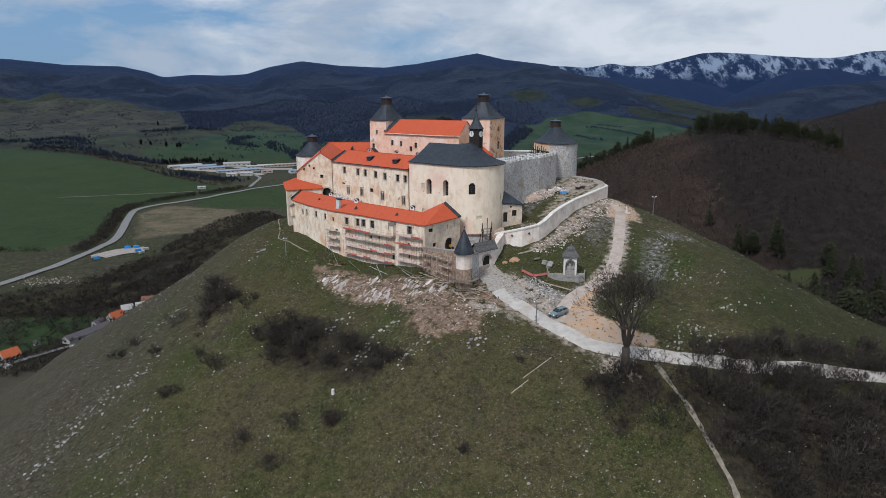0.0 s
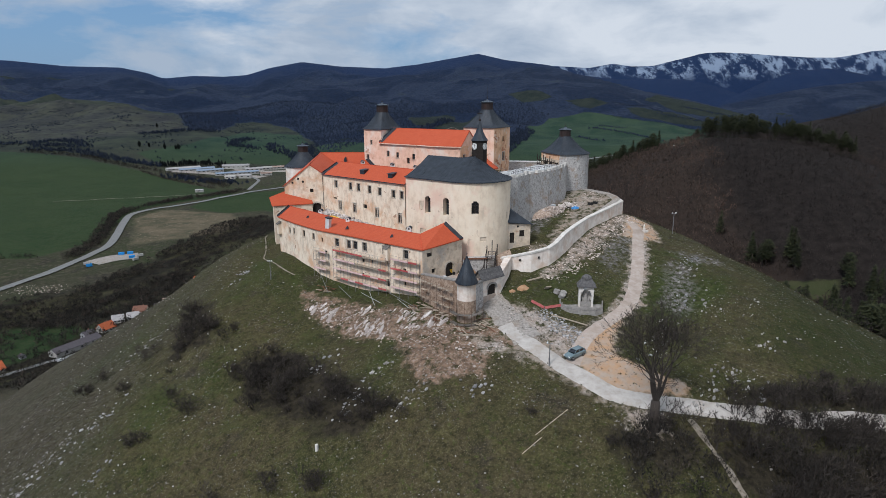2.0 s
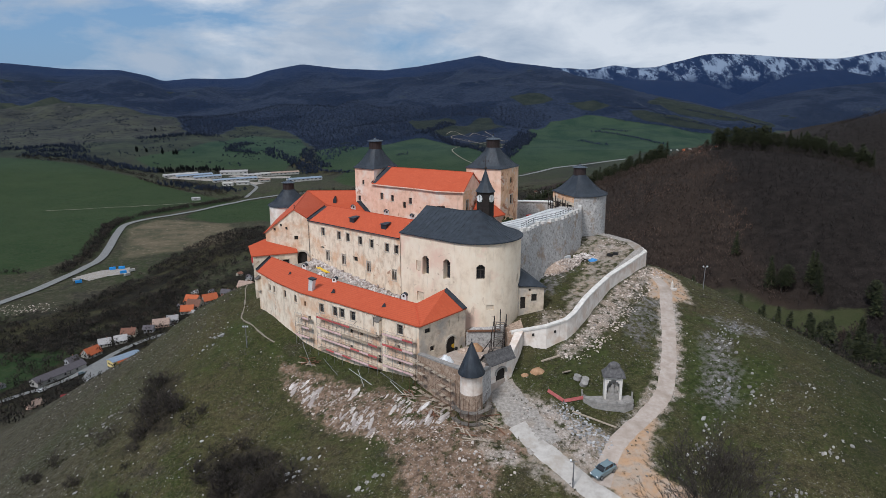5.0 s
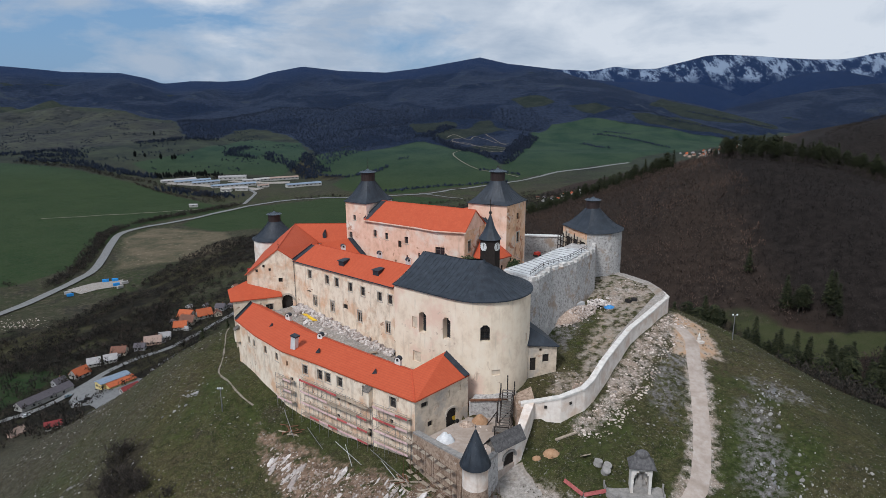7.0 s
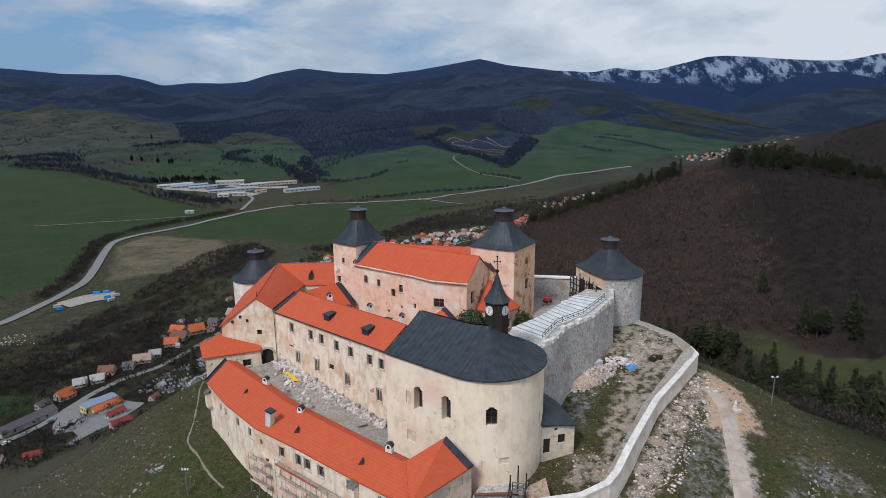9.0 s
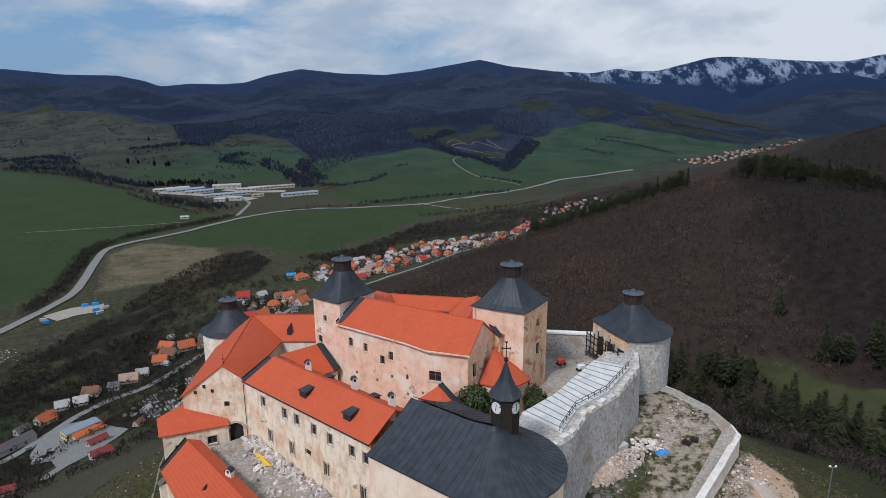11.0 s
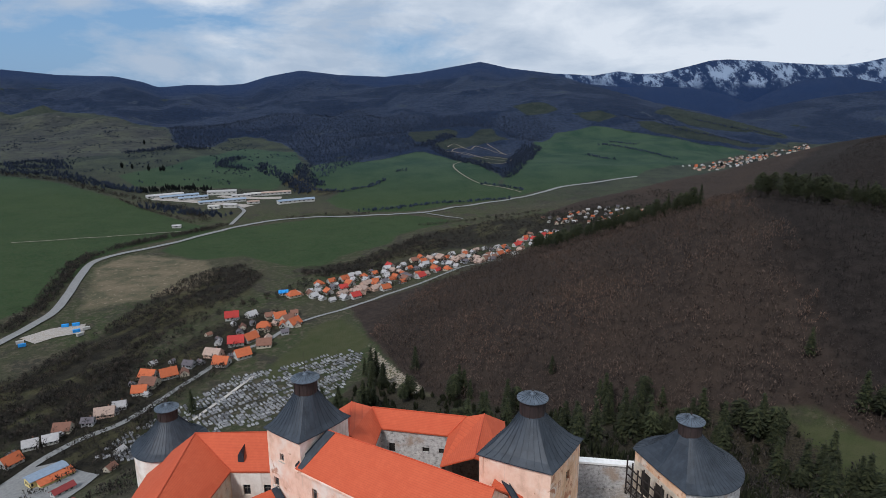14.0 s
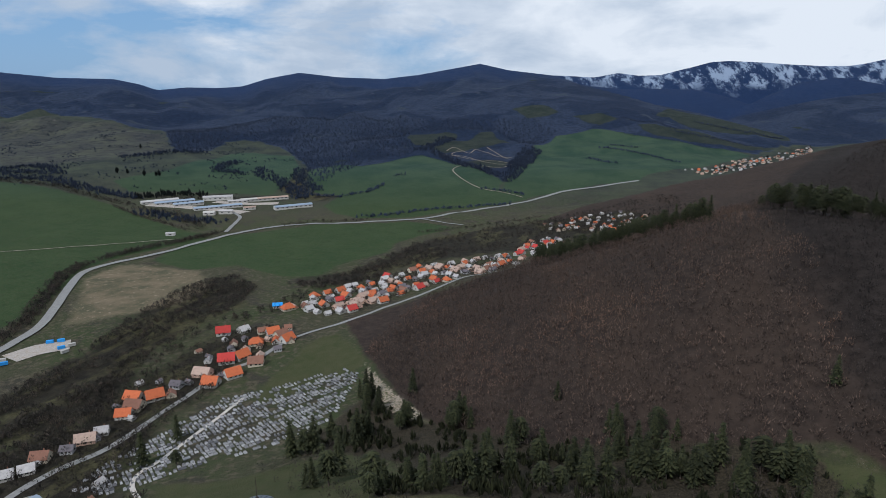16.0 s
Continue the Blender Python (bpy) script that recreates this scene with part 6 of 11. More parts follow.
# wings round the inner court behind the towers
cw = thing("court_wing", "rear wings with red roofs round a stone inner court", "wing")
IC = [(-12.8, 67.6), (-1.3, 65.5), (-2.3, 56.5), (-13.4, 60.8)]
wall_with(cw, IC[0], IC[1], 14, 26.8, M["stone_wall"], [(1.3, 2.4, 22.6, 24.3, "void"), (7.2, 8.4, 23.2, 24.1, "void"), (4.2, 5.4, 19.7, 20.8, "void"), (10.0, 10.9, 23.2, 24.2, "void")])
facade(cw, IC[1], IC[2], 14, 26.8, M["stone_wall"])
facade(cw, IC[3], IC[0], 14, 26.8, M["stone_wall"])
for p in ([(-12.6, 67.3, 27.0), (-1.4, 65.2, 27.0), (1.7, 67.5, 29.2), (-14.6, 70.6, 29.2)], [(-14.6, 70.6, 29.2), (1.7, 67.5, 29.2), (2.5, 71.5, 26.5), (-15.5, 74.5, 26.5)],
          [(-12.6, 67.3, 27.0), (-14.6, 70.6, 29.2), (-18.3, 71.6, 29.7), (-16.8, 60.5, 29.7), (-13.2, 60.6, 27.0)], [(-18.3, 71.6, 29.7), (-23, 72, 26.5), (-22.5, 63, 26.5), (-16.8, 60.5, 29.7)],
          [(-1.4, 65.2, 27.0), (-2.5, 56.4, 27.0), (2.6, 54.6, 29.7), (4.7, 67.6, 29.7), (1.7, 67.5, 29.2)], [(4.7, 67.6, 29.7), (2.6, 54.6, 29.7), (7.6, 55.0, 26.8), (8.4, 70.2, 26.8)]):
    roof(cw, [p])
seams(cw, [((-14.6, 70.6, 29.2), (1.7, 67.5, 29.2)), ((-12.6, 67.3, 27.05), (-14.6, 70.6, 29.25)), ((-1.4, 65.2, 27.05), (1.7, 67.5, 29.25)), ((-18.3, 71.6, 29.7), (-16.8, 60.5, 29.7)), ((4.7, 67.6, 29.7), (2.6, 54.6, 29.7))])
facade(cw, (2.5, 71.3), (-15.5, 74.3), 0, 26.5, M["stone_wall"])
facade(cw, (-15.5, 74.3), (-23, 72), 0, 26.5, M["stone_wall"])
facade(cw, (8.4, 70.0), (2.5, 71.3), 0, 26.6, M["stone_wall"])
facade(cw, (7.6, 55.0), (8.4, 70.0), 5, 26.8, M["plaster_pink"])
bm = bmesh.new(); add_prism(bm, [IC[3], IC[2], IC[1], IC[0]], 13, 16); part("floor", bm, M["clay_bare"], cw)

# terrace and rampart
TE = [(26.4, 49.9), (32.6, 47.0), (26.1, 37.0), (19.8, 31.3), (16.0, 23.9), (10.5, 29.6), (16.8, 36.1), (21.5, 42.9)]
rampart = thing("rampart", "rough grey stone rampart below the roof terrace", "rampart")
RW = [(13.5, 18.6), (17.4, 22.6), (21.4, 29.6), (27.6, 35.8), (34.0, 45.6), (36.0, 53.5)]
RI = [(9.5, 27), (10.5, 29.6), (16.8, 36.1), (21.5, 42.9), (26.4, 49.9), (30, 55)]
bm = bmesh.new()
for i in range(5):
    k = Vector((RW[i + 1][1] - RW[i][1], RW[i][0] - RW[i + 1][0])).normalized() * 0.7
    lo = [bm.verts.new((p[0] + k.x, p[1] + k.y, 4)) for p in (RW[i], RW[i + 1])]
    hi = [bm.verts.new((*p, 22.2)) for p in (RW[i], RW[i + 1])]
    ti = [bm.verts.new((*p, 22.2)) for p in (RI[i], RI[i + 1])]
    li = [bm.verts.new((*p, 4)) for p in (RI[i], RI[i + 1])]
    bm.faces.new((lo[0], lo[1], hi[1], hi[0])); bm.faces.new((hi[0], hi[1], ti[1], ti[0])); bm.faces.new((ti[0], ti[1], li[1], li[0]))
    if i == 0:
        bm.faces.new((li[0], lo[0], hi[0], ti[0]))
part("wall", bm, M["stone_wall"], rampart)
rp = random.Random(3)
M["merlon"] = material("merlon", [(0.3, (0.36, 0.34, 0.32)), (0.6, (0.62, 0.60, 0.57))], 2.0, 7, bump=0.6, vary=0.15)
for i in range(5):
    n_ = int(length(RW[i], RW[i + 1]) / 2.3)
    for j in range(n_):
        p = along(RW[i], RW[i + 1], (j + 0.5) * length(RW[i], RW[i + 1]) / n_)
        rz = math.degrees(math.atan2(RW[i + 1][1] - RW[i][1], RW[i + 1][0] - RW[i][0]))
        n2 = Vector((-(RW[i + 1][1] - RW[i][1]), RW[i + 1][0] - RW[i][0])).normalized() * 0.55
        h = rp.uniform(0.5, 1.1)
        bm = bmesh.new(); add_box(bm, (p[0] + n2.x, p[1] + n2.y, 22.2 + h / 2 - 0.05), (rp.uniform(1.0, 1.8), 0.9, h), rz + rp.uniform(-6, 6))
        bmesh.ops.bevel(bm, geom=bm.edges[:], offset=0.1, segments=1)
        part("merlon", bm, M["merlon"], rampart, "pale patched merlon")
terr = thing("roof_terrace", "pale grey sheet-covered roof terrace with cross battens", "terrace")
bm = bmesh.new(); add_prism(bm, TE[::-1], 22.2, 22.5); part("deck", bm, M["terrace_sheet"], terr)
LT, RT = [TE[5], TE[6], TE[7], TE[0]], [TE[4], TE[3], TE[2], TE[1]]
LTL = [0, 9.1, 17.4, 25.9]
for k in range(15):
    f = (k + 0.5) / 15 * 3
    i = min(int(f), 2)
    a, b = lerp(LT[i], LT[i + 1], f - i), lerp(RT[i], RT[i + 1], f - i)
    bm = bmesh.new(); add_beam(bm, (*a, 22.53), (*b, 22.53), 0.14, 0.07); part("batten", bm, M["steel"], terr)
rail = thing("terrace_rail", "dark metal handrail along the terrace edge", "railing")
for i in range(3):
    n_ = int(length(RT[i], RT[i + 1]) / 1.6)
    for j in range(n_ + 1):
        p = lerp(RT[i], RT[i + 1], j / n_)
        bm = bmesh.new(); add_beam(bm, (p[0] - 0.3, p[1] + 0.2, 22.5), (p[0] - 0.3, p[1] + 0.2, 23.5), 0.07); part("post", bm, M["timber_dark"], rail)
    for z in (23.0, 23.5):
        bm = bmesh.new(); add_beam(bm, (RT[i][0] - 0.3, RT[i][1] + 0.2, z), (RT[i + 1][0] - 0.3, RT[i + 1][1] + 0.2, z), 0.07); part("rail", bm, M["timber_dark"], rail)
court = thing("upper_court", "bare gravel court between the towers", "court", kind="structure")
bm = bmesh.new(); add_prism(bm, [(12, 40), (27, 50), (30, 56), (29, 66), (18, 67), (8, 57)], 10, [15, 19, 18, 17.5, 16.5, 15]); part("ground_fill", bm, M["gravel_grey"], court)
cwall = thing("court_wall", "stone court wall with a white cap", "wall")
bm = bmesh.new(); add_prism(bm, [(17.0, 66.6), (29.6, 65.0), (29.7, 66.0), (17.1, 67.6)], 8, 21.6); part("wall", bm, M["stone_wall"], cwall)
bm = bmesh.new(); add_prism(bm, [(16.9, 66.3), (29.6, 64.7), (29.8, 66.2), (17.1, 67.8)], 21.6, 21.95); part("cap", bm, M["white_paint"], cwall)

# lean-to on the chapel's flank
lean = thing("lean_to", "small stone lean-to with dark roof against the chapel", "outbuilding")
wall_with(lean, (13.6, 11.4), (20.0, 13.0), 4, (11.6, 11.6), M["plaster_stained"], [(1.0, 2.3, 6.6, 9.4, "void"), (3.6, 5.0, 8.2, 9.9, "void"), (2.9, 3.5, 10.6, 11.2, "void")])
wall_with(lean, (20.0, 13.0), (17.8, 20.5), 4, 11.6, M["rubble"], [])
roof(lean, [[(13.4, 11.0, 12.4), (20.5, 12.6, 11.5), (18.2, 21.0, 11.5), (13.5, 19.0, 15.6), (13.8, 14.0, 15.6)]], M["sheet_dark"], 0.2)

# curtain wall
CW = [(11.6, -0.4), (18.6, -0.9), (23.2, 1.4), (25.2, 3.6), (28.4, 8.4), (32.1, 14.3), (37.0, 22.1), (44.0, 30.7), (50.3, 38.9), (50.2, 42.0), (48.8, 47.8), (45.0, 54.4), (41.5, 58.0)]
CZ = [6.0, 7.5, 8.1, 8.7, 10.3, 11.0, 11.6, 12.4, 13.1, 13.2, 13.4, 13.7, 14.0]
curtain = thing("curtain_wall", "whitewashed curtain wall running along the ridge", "wall")


def offset_line(line, w):
    res = []
    for i, p in enumerate(line):
        d0 = Vector((p[0] - line[i - 1][0], p[1] - line[i - 1][1])).normalized() if i else Vector((0, 0))
        d1 = Vector((line[i + 1][0] - p[0], line[i + 1][1] - p[1])).normalized() if i < len(line) - 1 else Vector((0, 0))
        d = (d0 + d1).normalized()
        res.append((p[0] + d.y * w, p[1] - d.x * w))
    return res


def wall_run(line, tops, w0, w1, lows, batter=0.0):
    """A standing wall along a line: outer face w0 to the right of it, inner face w1 to its left."""
    bm = bmesh.new()
    o_, i_, b_ = offset_line(line, w0), offset_line(line, -w1), offset_line(line, w0 + batter)
    R = []
    for k in range(len(line)):
        lo = lows[k] if isinstance(lows, (list, tuple)) else lows
        R.append([bm.verts.new((*b_[k], lo)), bm.verts.new((*o_[k], tops[k])), bm.verts.new((*i_[k], tops[k])), bm.verts.new((*i_[k], lo))])
    for p, q in zip(R, R[1:]):
        for k in range(3):
            bm.faces.new((p[k], q[k], q[k + 1], p[k + 1]))
    bm.faces.new(R[0]); bm.faces.new(R[-1][::-1])
    return bm


part("wall", wall_run(CW, [z - 0.35 for z in CZ], 0.15, 0.7, -4, 0.5), M["lime_white"], curtain)
part("coping", wall_run(CW, CZ, 0.3, 0.85, [z - 0.36 for z in CZ]), M["lime_cap"], curtain, "sloping white wall cap")
for i, u, z in ((0, 1.0, 4.4), (0, 4.4, 5.6), (1, 2.0, 6.0)):
    a, b = CW[i], CW[i + 1]
    c = along(a, b, u)
    n_ = Vector((b[1] - a[1], a[0] - b[0])).normalized()
    # loophole: a dark box whose colour replaces the slit's shade
    bm = bmesh.new(); add_box(bm, (c[0] + n_.x * 0.36, c[1] + n_.y * 0.36, z), (0.45, 0.16, 0.5), math.degrees(math.atan2(b[1] - a[1], b[0] - a[0]))); part("loophole", bm, M["recess_shade"], curtain)

# bare strip of ground along the inner side of the curtain wall
bm = bmesh.new()
inner0, inner1 = offset_line(CW, -0.6), offset_line(CW, -3.6)
prev = None
for k in range(2, len(CW)):
    row = [bm.verts.new((p_[0], p_[1], min(1.6 + 0.115 * p_[0] + 0.155 * p_[1], 14) + dz_)) for p_, dz_ in ((inner0[k], 0.16), (lerp(inner0[k], inner1[k], 0.5), 0.14), (inner1[k], -0.12))]
    if prev:
        for m_ in range(2):
            bm.faces.new((prev[m_], row[m_], row[m_ + 1], prev[m_ + 1]))
    prev = row
tagged(part("wall_walk", bm, M["gravel_grey"], smooth=True), "bare stony strip along the curtain wall", "ground", kind="structure")


# ---- plants, stones and other loose cover ----
def raw_mesh(name, verts, faces, mat, shade=False):
    """A mesh from arrays of vertices and of faces with one number of corners."""
    verts, faces = np.asarray(verts, np.float32), np.asarray(faces, np.int32)
    me = bpy.data.meshes.new(name)
    me.vertices.add(len(verts)); me.vertices.foreach_set("co", verts.ravel())
    k = faces.shape[1]
    me.loops.add(faces.size); me.loops.foreach_set("vertex_index", faces.ravel())
    me.polygons.add(len(faces)); me.polygons.foreach_set("loop_start", np.arange(len(faces)) * k)
    me.polygons.foreach_set("use_smooth", np.full(len(faces), shade))
    me.update(calc_edges=True)
    me.materials.append(mat)
    return me


def tubes(segs):
    """Three-sided tapering twigs: rows of ax ay az bx by bz ra rb."""
    s = np.asarray(segs, float)
    a, b = s[:, :3], s[:, 3:6]
    d = b - a
    d /= np.linalg.norm(d, axis=1, keepdims=True) + 1e-9
    ref = np.where(np.abs(d[:, 2:3]) < 0.9, np.array([[0, 0, 1.0]]), np.array([[1.0, 0, 0]]))
    u = np.cross(d, ref); u /= np.linalg.norm(u, axis=1, keepdims=True) + 1e-9
    w = np.cross(d, u)
    rings = []
    for p, r in ((a, s[:, 6:7]), (b, s[:, 7:8])):
        for k in range(3):
            t = k * 2.0944
            rings.append(p + r * (u * math.cos(t) + w * math.sin(t)))
    v = np.stack(rings, 1).reshape(-1, 3)
    o = (np.arange(len(s)) * 6)[:, None, None]
    f = np.array([[0, 1, 4, 3], [1, 2, 5, 4], [2, 0, 3, 5]])[None] + o
    return v, f.reshape(-1, 4)


def grow(rnd, p, d, ln, r, depth, out, kids=3, spread=0.6, lift=0.15, shrink=0.68, split=0.35, rmin=0.02):
    """Branching twigs from p along d."""
    steps = 2 if depth > 1 else 1
    q, dd = Vector(p), Vector(d).normalized()
    r0 = r
    nodes = []
    for i in range(steps):
        e = q + dd * (ln / steps)
        r1 = max(r0 * (0.78 if depth else 0.4), rmin * 0.7)
        out.append((*q, *e, r0, r1, depth))
        nodes.append((e, r1))
        q, r0 = e, r1
        dd = (dd + Vector((rnd.uniform(-1, 1), rnd.uniform(-1, 1), rnd.uniform(-0.5, 0.9))) * 0.22).normalized()
    if depth == 0:
        return
    for k in range(kids):
        e, r1 = nodes[-1] if k < 2 or rnd.random() > split else nodes[0]
        v = Vector((rnd.uniform(-1, 1), rnd.uniform(-1, 1), rnd.uniform(-0.6, 0.9))).normalized()
        nd = (dd + v * spread * rnd.uniform(0.7, 1.4) + Vector((0, 0, lift))).normalized()
        grow(rnd, e, nd, ln * shrink * rnd.uniform(0.75, 1.15), max(r1 * 0.72, rmin), depth - 1, out, kids, spread, lift, shrink, split, rmin)


def island_mat(name, dark, pale, rough=0.9, spec=0.2, patch=0.0):
    """Colour shifted from piece to piece inside one mesh, and from object to object."""
    m = bpy.data.materials.new(name)
    m.use_nodes = True
    n, l = m.node_tree.nodes, m.node_tree.links
    b = n["Principled BSDF"]
    b.inputs["Roughness"].default_value, b.inputs["Specular IOR Level"].default_value = rough, spec
    g = n.new("ShaderNodeNewGeometry")
    col = mixer(n, l, g.outputs["Random Per Island"], dark, pale)
    oi = n.new("ShaderNodeObjectInfo")
    mr = n.new("ShaderNodeMapRange"); mr.inputs[3].default_value, mr.inputs[4].default_value = 0.72, 1.25
    l.new(oi.outputs["Random"], mr.inputs[0])
    sc = n.new("ShaderNodeVectorMath"); sc.operation = "SCALE"
    l.new(col, sc.inputs[0]); l.new(mr.outputs[0], sc.inputs["Scale"])
    col = sc.outputs[0]
    t = n.new("ShaderNodeTexNoise"); t.inputs["Scale"].default_value, t.inputs["Detail"].default_value = 2.5, 6
    l.new(g.outputs["Position"], t.inputs["Vector"])
    r = ramp(n, [(0.3, (0.75, 0.75, 0.75)), (0.7, (1.15, 1.15, 1.15))])
    l.new(t.outputs[0], r.inputs[0])
    mu = n.new("ShaderNodeVectorMath"); mu.operation = "MULTIPLY"
    l.new(col, mu.inputs[0]); l.new(r.outputs[0], mu.inputs[1])
    col = mu.outputs[0]
    if patch:
        t2 = n.new("ShaderNodeTexNoise"); t2.inputs["Scale"].default_value, t2.inputs["Detail"].default_value = patch, 6
        l.new(g.outputs["Position"], t2.inputs["Vector"])
        r2 = ramp(n, [(0.34, (0.70, 0.71, 0.72)), (0.50, (1.0, 1.0, 1.0)), (0.66, (1.6, 1.42, 1.30))])
        l.new(t2.outputs[0], r2.inputs[0])
        m2 = n.new("ShaderNodeVectorMath"); m2.operation = "MULTIPLY"
        l.new(col, m2.inputs[0]); l.new(r2.outputs[0], m2.inputs[1])
        col = m2.outputs[0]
    l.new(col, b.inputs["Base Color"])
    return m


M["twig"] = island_mat("twig_bark", (0.020, 0.017, 0.015), (0.066, 0.055, 0.047))
M["bark"] = material("bark", [(0.3, (0.025, 0.020, 0.017)), (0.7, (0.085, 0.070, 0.060))], 6.0, 6, bump=0.6, bump_dist=0.05)
M["needles"] = island_mat("needles", (0.009, 0.013, 0.006), (0.037, 0.041, 0.017))
M["leaves"] = island_mat("evergreen_leaves", (0.018, 0.030, 0.010), (0.050, 0.068, 0.026), 0.6, 0.3)
M["wood_cover"] = island_mat("bare_wood", (0.022, 0.017, 0.015), (0.108, 0.076, 0.059), patch=0.016)
# shaded copy of the bare wood colour
M["shaded_wood"] = island_mat("bare_wood_shaded", (0.013, 0.011, 0.010), (0.038, 0.030, 0.027), patch=0.01)
M["scrub_cover"] = island_mat("bare_scrub", (0.009, 0.0085, 0.008), (0.050, 0.043, 0.036), patch=0.11)
M["weed"] = island_mat("weeds", (0.018, 0.021, 0.008), (0.120, 0.104, 0.056))
M["stone_bits"] = island_mat("loose_stones", (0.13, 0.12, 0.11), (0.42, 0.40, 0.38))
M["stone_warm"] = island_mat("broken_stone", (0.30, 0.24, 0.20), (0.66, 0.58, 0.53))
M["stone_pale"] = island_mat("pale_slabs", (0.29, 0.24, 0.215), (0.70, 0.65, 0.62))
M["stone_crag"] = island_mat("grey_crag", (0.15, 0.15, 0.155), (0.46, 0.45, 0.45))


def shrub_mesh(seed, r, h, stems=22, depth=3):
    rnd, out = random.Random(seed), []
    for k in range(stems):
        a, q = rnd.uniform(0, 6.28), r * 0.45 * math.sqrt(rnd.random())
        t = rnd.uniform(0.1, 0.75)
        grow(rnd, (q * math.cos(a), q * math.sin(a), -0.3), (math.cos(a) * t, math.sin(a) * t, 1), h * rnd.uniform(0.32, 0.52), 0.035, depth, out, 3, 0.85, 0.16, 0.72, 0.35, 0.019)
    v, f = tubes([o[:8] for o in out])
    return raw_mesh("shrub", v, f, M["twig"])


SHRUBS = [shrub_mesh(k, 1.0, h, s) for k, (h, s) in enumerate(((2.4, 9), (2.0, 8), (3.0, 10), (1.6, 7)))]


def put_shrub(x, y, s, k, rz, label="dense leafless brown shrub on the grass slope"):
    ob = new("shrub", SHRUBS[k])
    ob.matrix_basis = pose(x, y, gz(x, y), 0, 0, rz) @ Matrix.Diagonal((s, s, s * 0.9, 1))
    return tagged(ob, label, "shrub", "bare shrubs")


rsb = random.Random(21)
for x, y, n, spread, size in ((-43.8, -17.7, 9, 4.5, 1.2), (-38, -24, 9, 5, 1.3), (-32.7, -30.1, 6, 3.5, 1.0), (-70.1, 11.9, 4, 2.0, 1.2), (-66.5, -0.9, 4, 2.2, 1.2), (-56.5, -1.5, 3, 2.5, 1.0), (-66.4, -29.9, 3, 2.0, 1.2), (-43, -48.8, 2, 1.2, 1.0), (-33, -49.8, 2, 0.8, 0.9),
                              (-24.2, -52.1, 3, 1.0, 1.1), (-66.2, -9.1, 2, 1.5, 0.9), (-78.6, -9.2, 2, 1.5, 0.9), (-96, 4, 3, 3, 1.0), (2, -63.1, 2, 0.8, 0.9), (30.1, -62.4, 2, 0.8, 0.8), (29.1, -53.4, 5, 3.0, 0.9), (38, -54, 5, 3.5, 1.0), (-36.5, -57.4, 2, 1.5, 0.8), (-57.6, -25.8, 2, 1.0, 0.9), (-62.6, -18.4, 2, 1.0, 0.9),
                              (53.3, -56, 9, 5, 1.3), (62, -56, 9, 5, 1.3), (66.5, -49, 7, 4, 1.2), (76, -47, 7, 4, 1.2), (85.8, -43, 6, 4, 1.2), (47.4, -62.5, 5, 4, 1.1), (54.7, -66, 8, 5, 1.3), (65.6, -64, 8, 5, 1.3), (76, -58, 8, 5, 1.3), (46.7, -52, 4, 3, 1.0), (74, -36.5, 4, 3, 1.0), (60.6, -39.5, 2, 1.5, 0.8), (94, -34, 5, 4, 1.2), (-24, -33, 8, 4.0, 1.1), (-17, -39, 6, 3.4, 1.0), (-12, -43, 3, 2.0, 0.8), (-68.5, 4, 3, 2.0, 1.1), (-60, -1, 3, 2.0, 1.0), (-77, 1, 2, 1.6, 0.9), (-91, 0, 2, 1.5, 1.0), (-18, -41, 2, 1.5, 0.9), (12, -46, 2, 2, 0.6), (52, -42.5, 4, 1.6, 1.0), (58, -41.5, 4, 1.8, 1.1), (64, -41, 4, 1.8, 1.1), (70, -39.5, 4, 2, 1.1), (77, -38, 4, 2, 1.2), (84, -36, 4, 2, 1.2), (91, -34.5, 4, 2, 1.2), (50, -49.5, 4, 2, 1.1), (57, -49, 5, 2, 1.2), (65, -48, 5, 2, 1.2), (73, -46.5, 5, 2, 1.2), (82, -44.5, 4, 2, 1.2)):
    for k in range(int(n * 1.3)):
        a, q = rsb.uniform(0, 6.28), 1.45 * spread * math.sqrt(rsb.random())
        put_shrub(x + q * math.cos(a), y + q * math.sin(a), size * 1.45 * rsb.uniform(0.7, 1.25), rsb.randrange(4), rsb.uniform(0, 360))


def bare_tree(x, y, h, seed, label, r=0.3, depth=5, forks=3, kids=3, lean=0.25, spread=0.72):
    rnd, out = random.Random(seed), []
    t = thing("tree", label, "tree", (x, y, gz(x, y) - 0.3), "bare trees")
    trunk_h = h * 0.21
    for k in range(forks):
        a = 6.28 * k / forks + rnd.uniform(-0.5, 0.5)
        grow(rnd, (0, 0, trunk_h * 0.95), (math.cos(a) * lean * 2, math.sin(a) * lean * 2, 1), h * 0.2, r * 0.5, depth, out, kids, spread, 0.06, 0.77)
    bm = bmesh.new()
    prof = [(r * 1.6, 0.0), (r * 1.15, trunk_h * 0.25), (r, trunk_h * 0.6), (r * 0.95, trunk_h), (0.02, trunk_h * 1.1)]
    add_lathe(bm, (0, 0, 0), prof, 9)
    part("trunk", bm, M["bark"], t, smooth=True)
    big = [o for o in out if o[8] >= depth - 1]
    fine = [o for o in out if o[8] < depth - 1]
    for nm, seg in (("branchwork", big), ("crown", fine)):
        v, f = tubes([o[:8] for o in seg])
        ob = new(nm, raw_mesh(nm, v, f, M["bark"] if nm == "branchwork" else M["twig"]))
        ob.parent = t
    return t


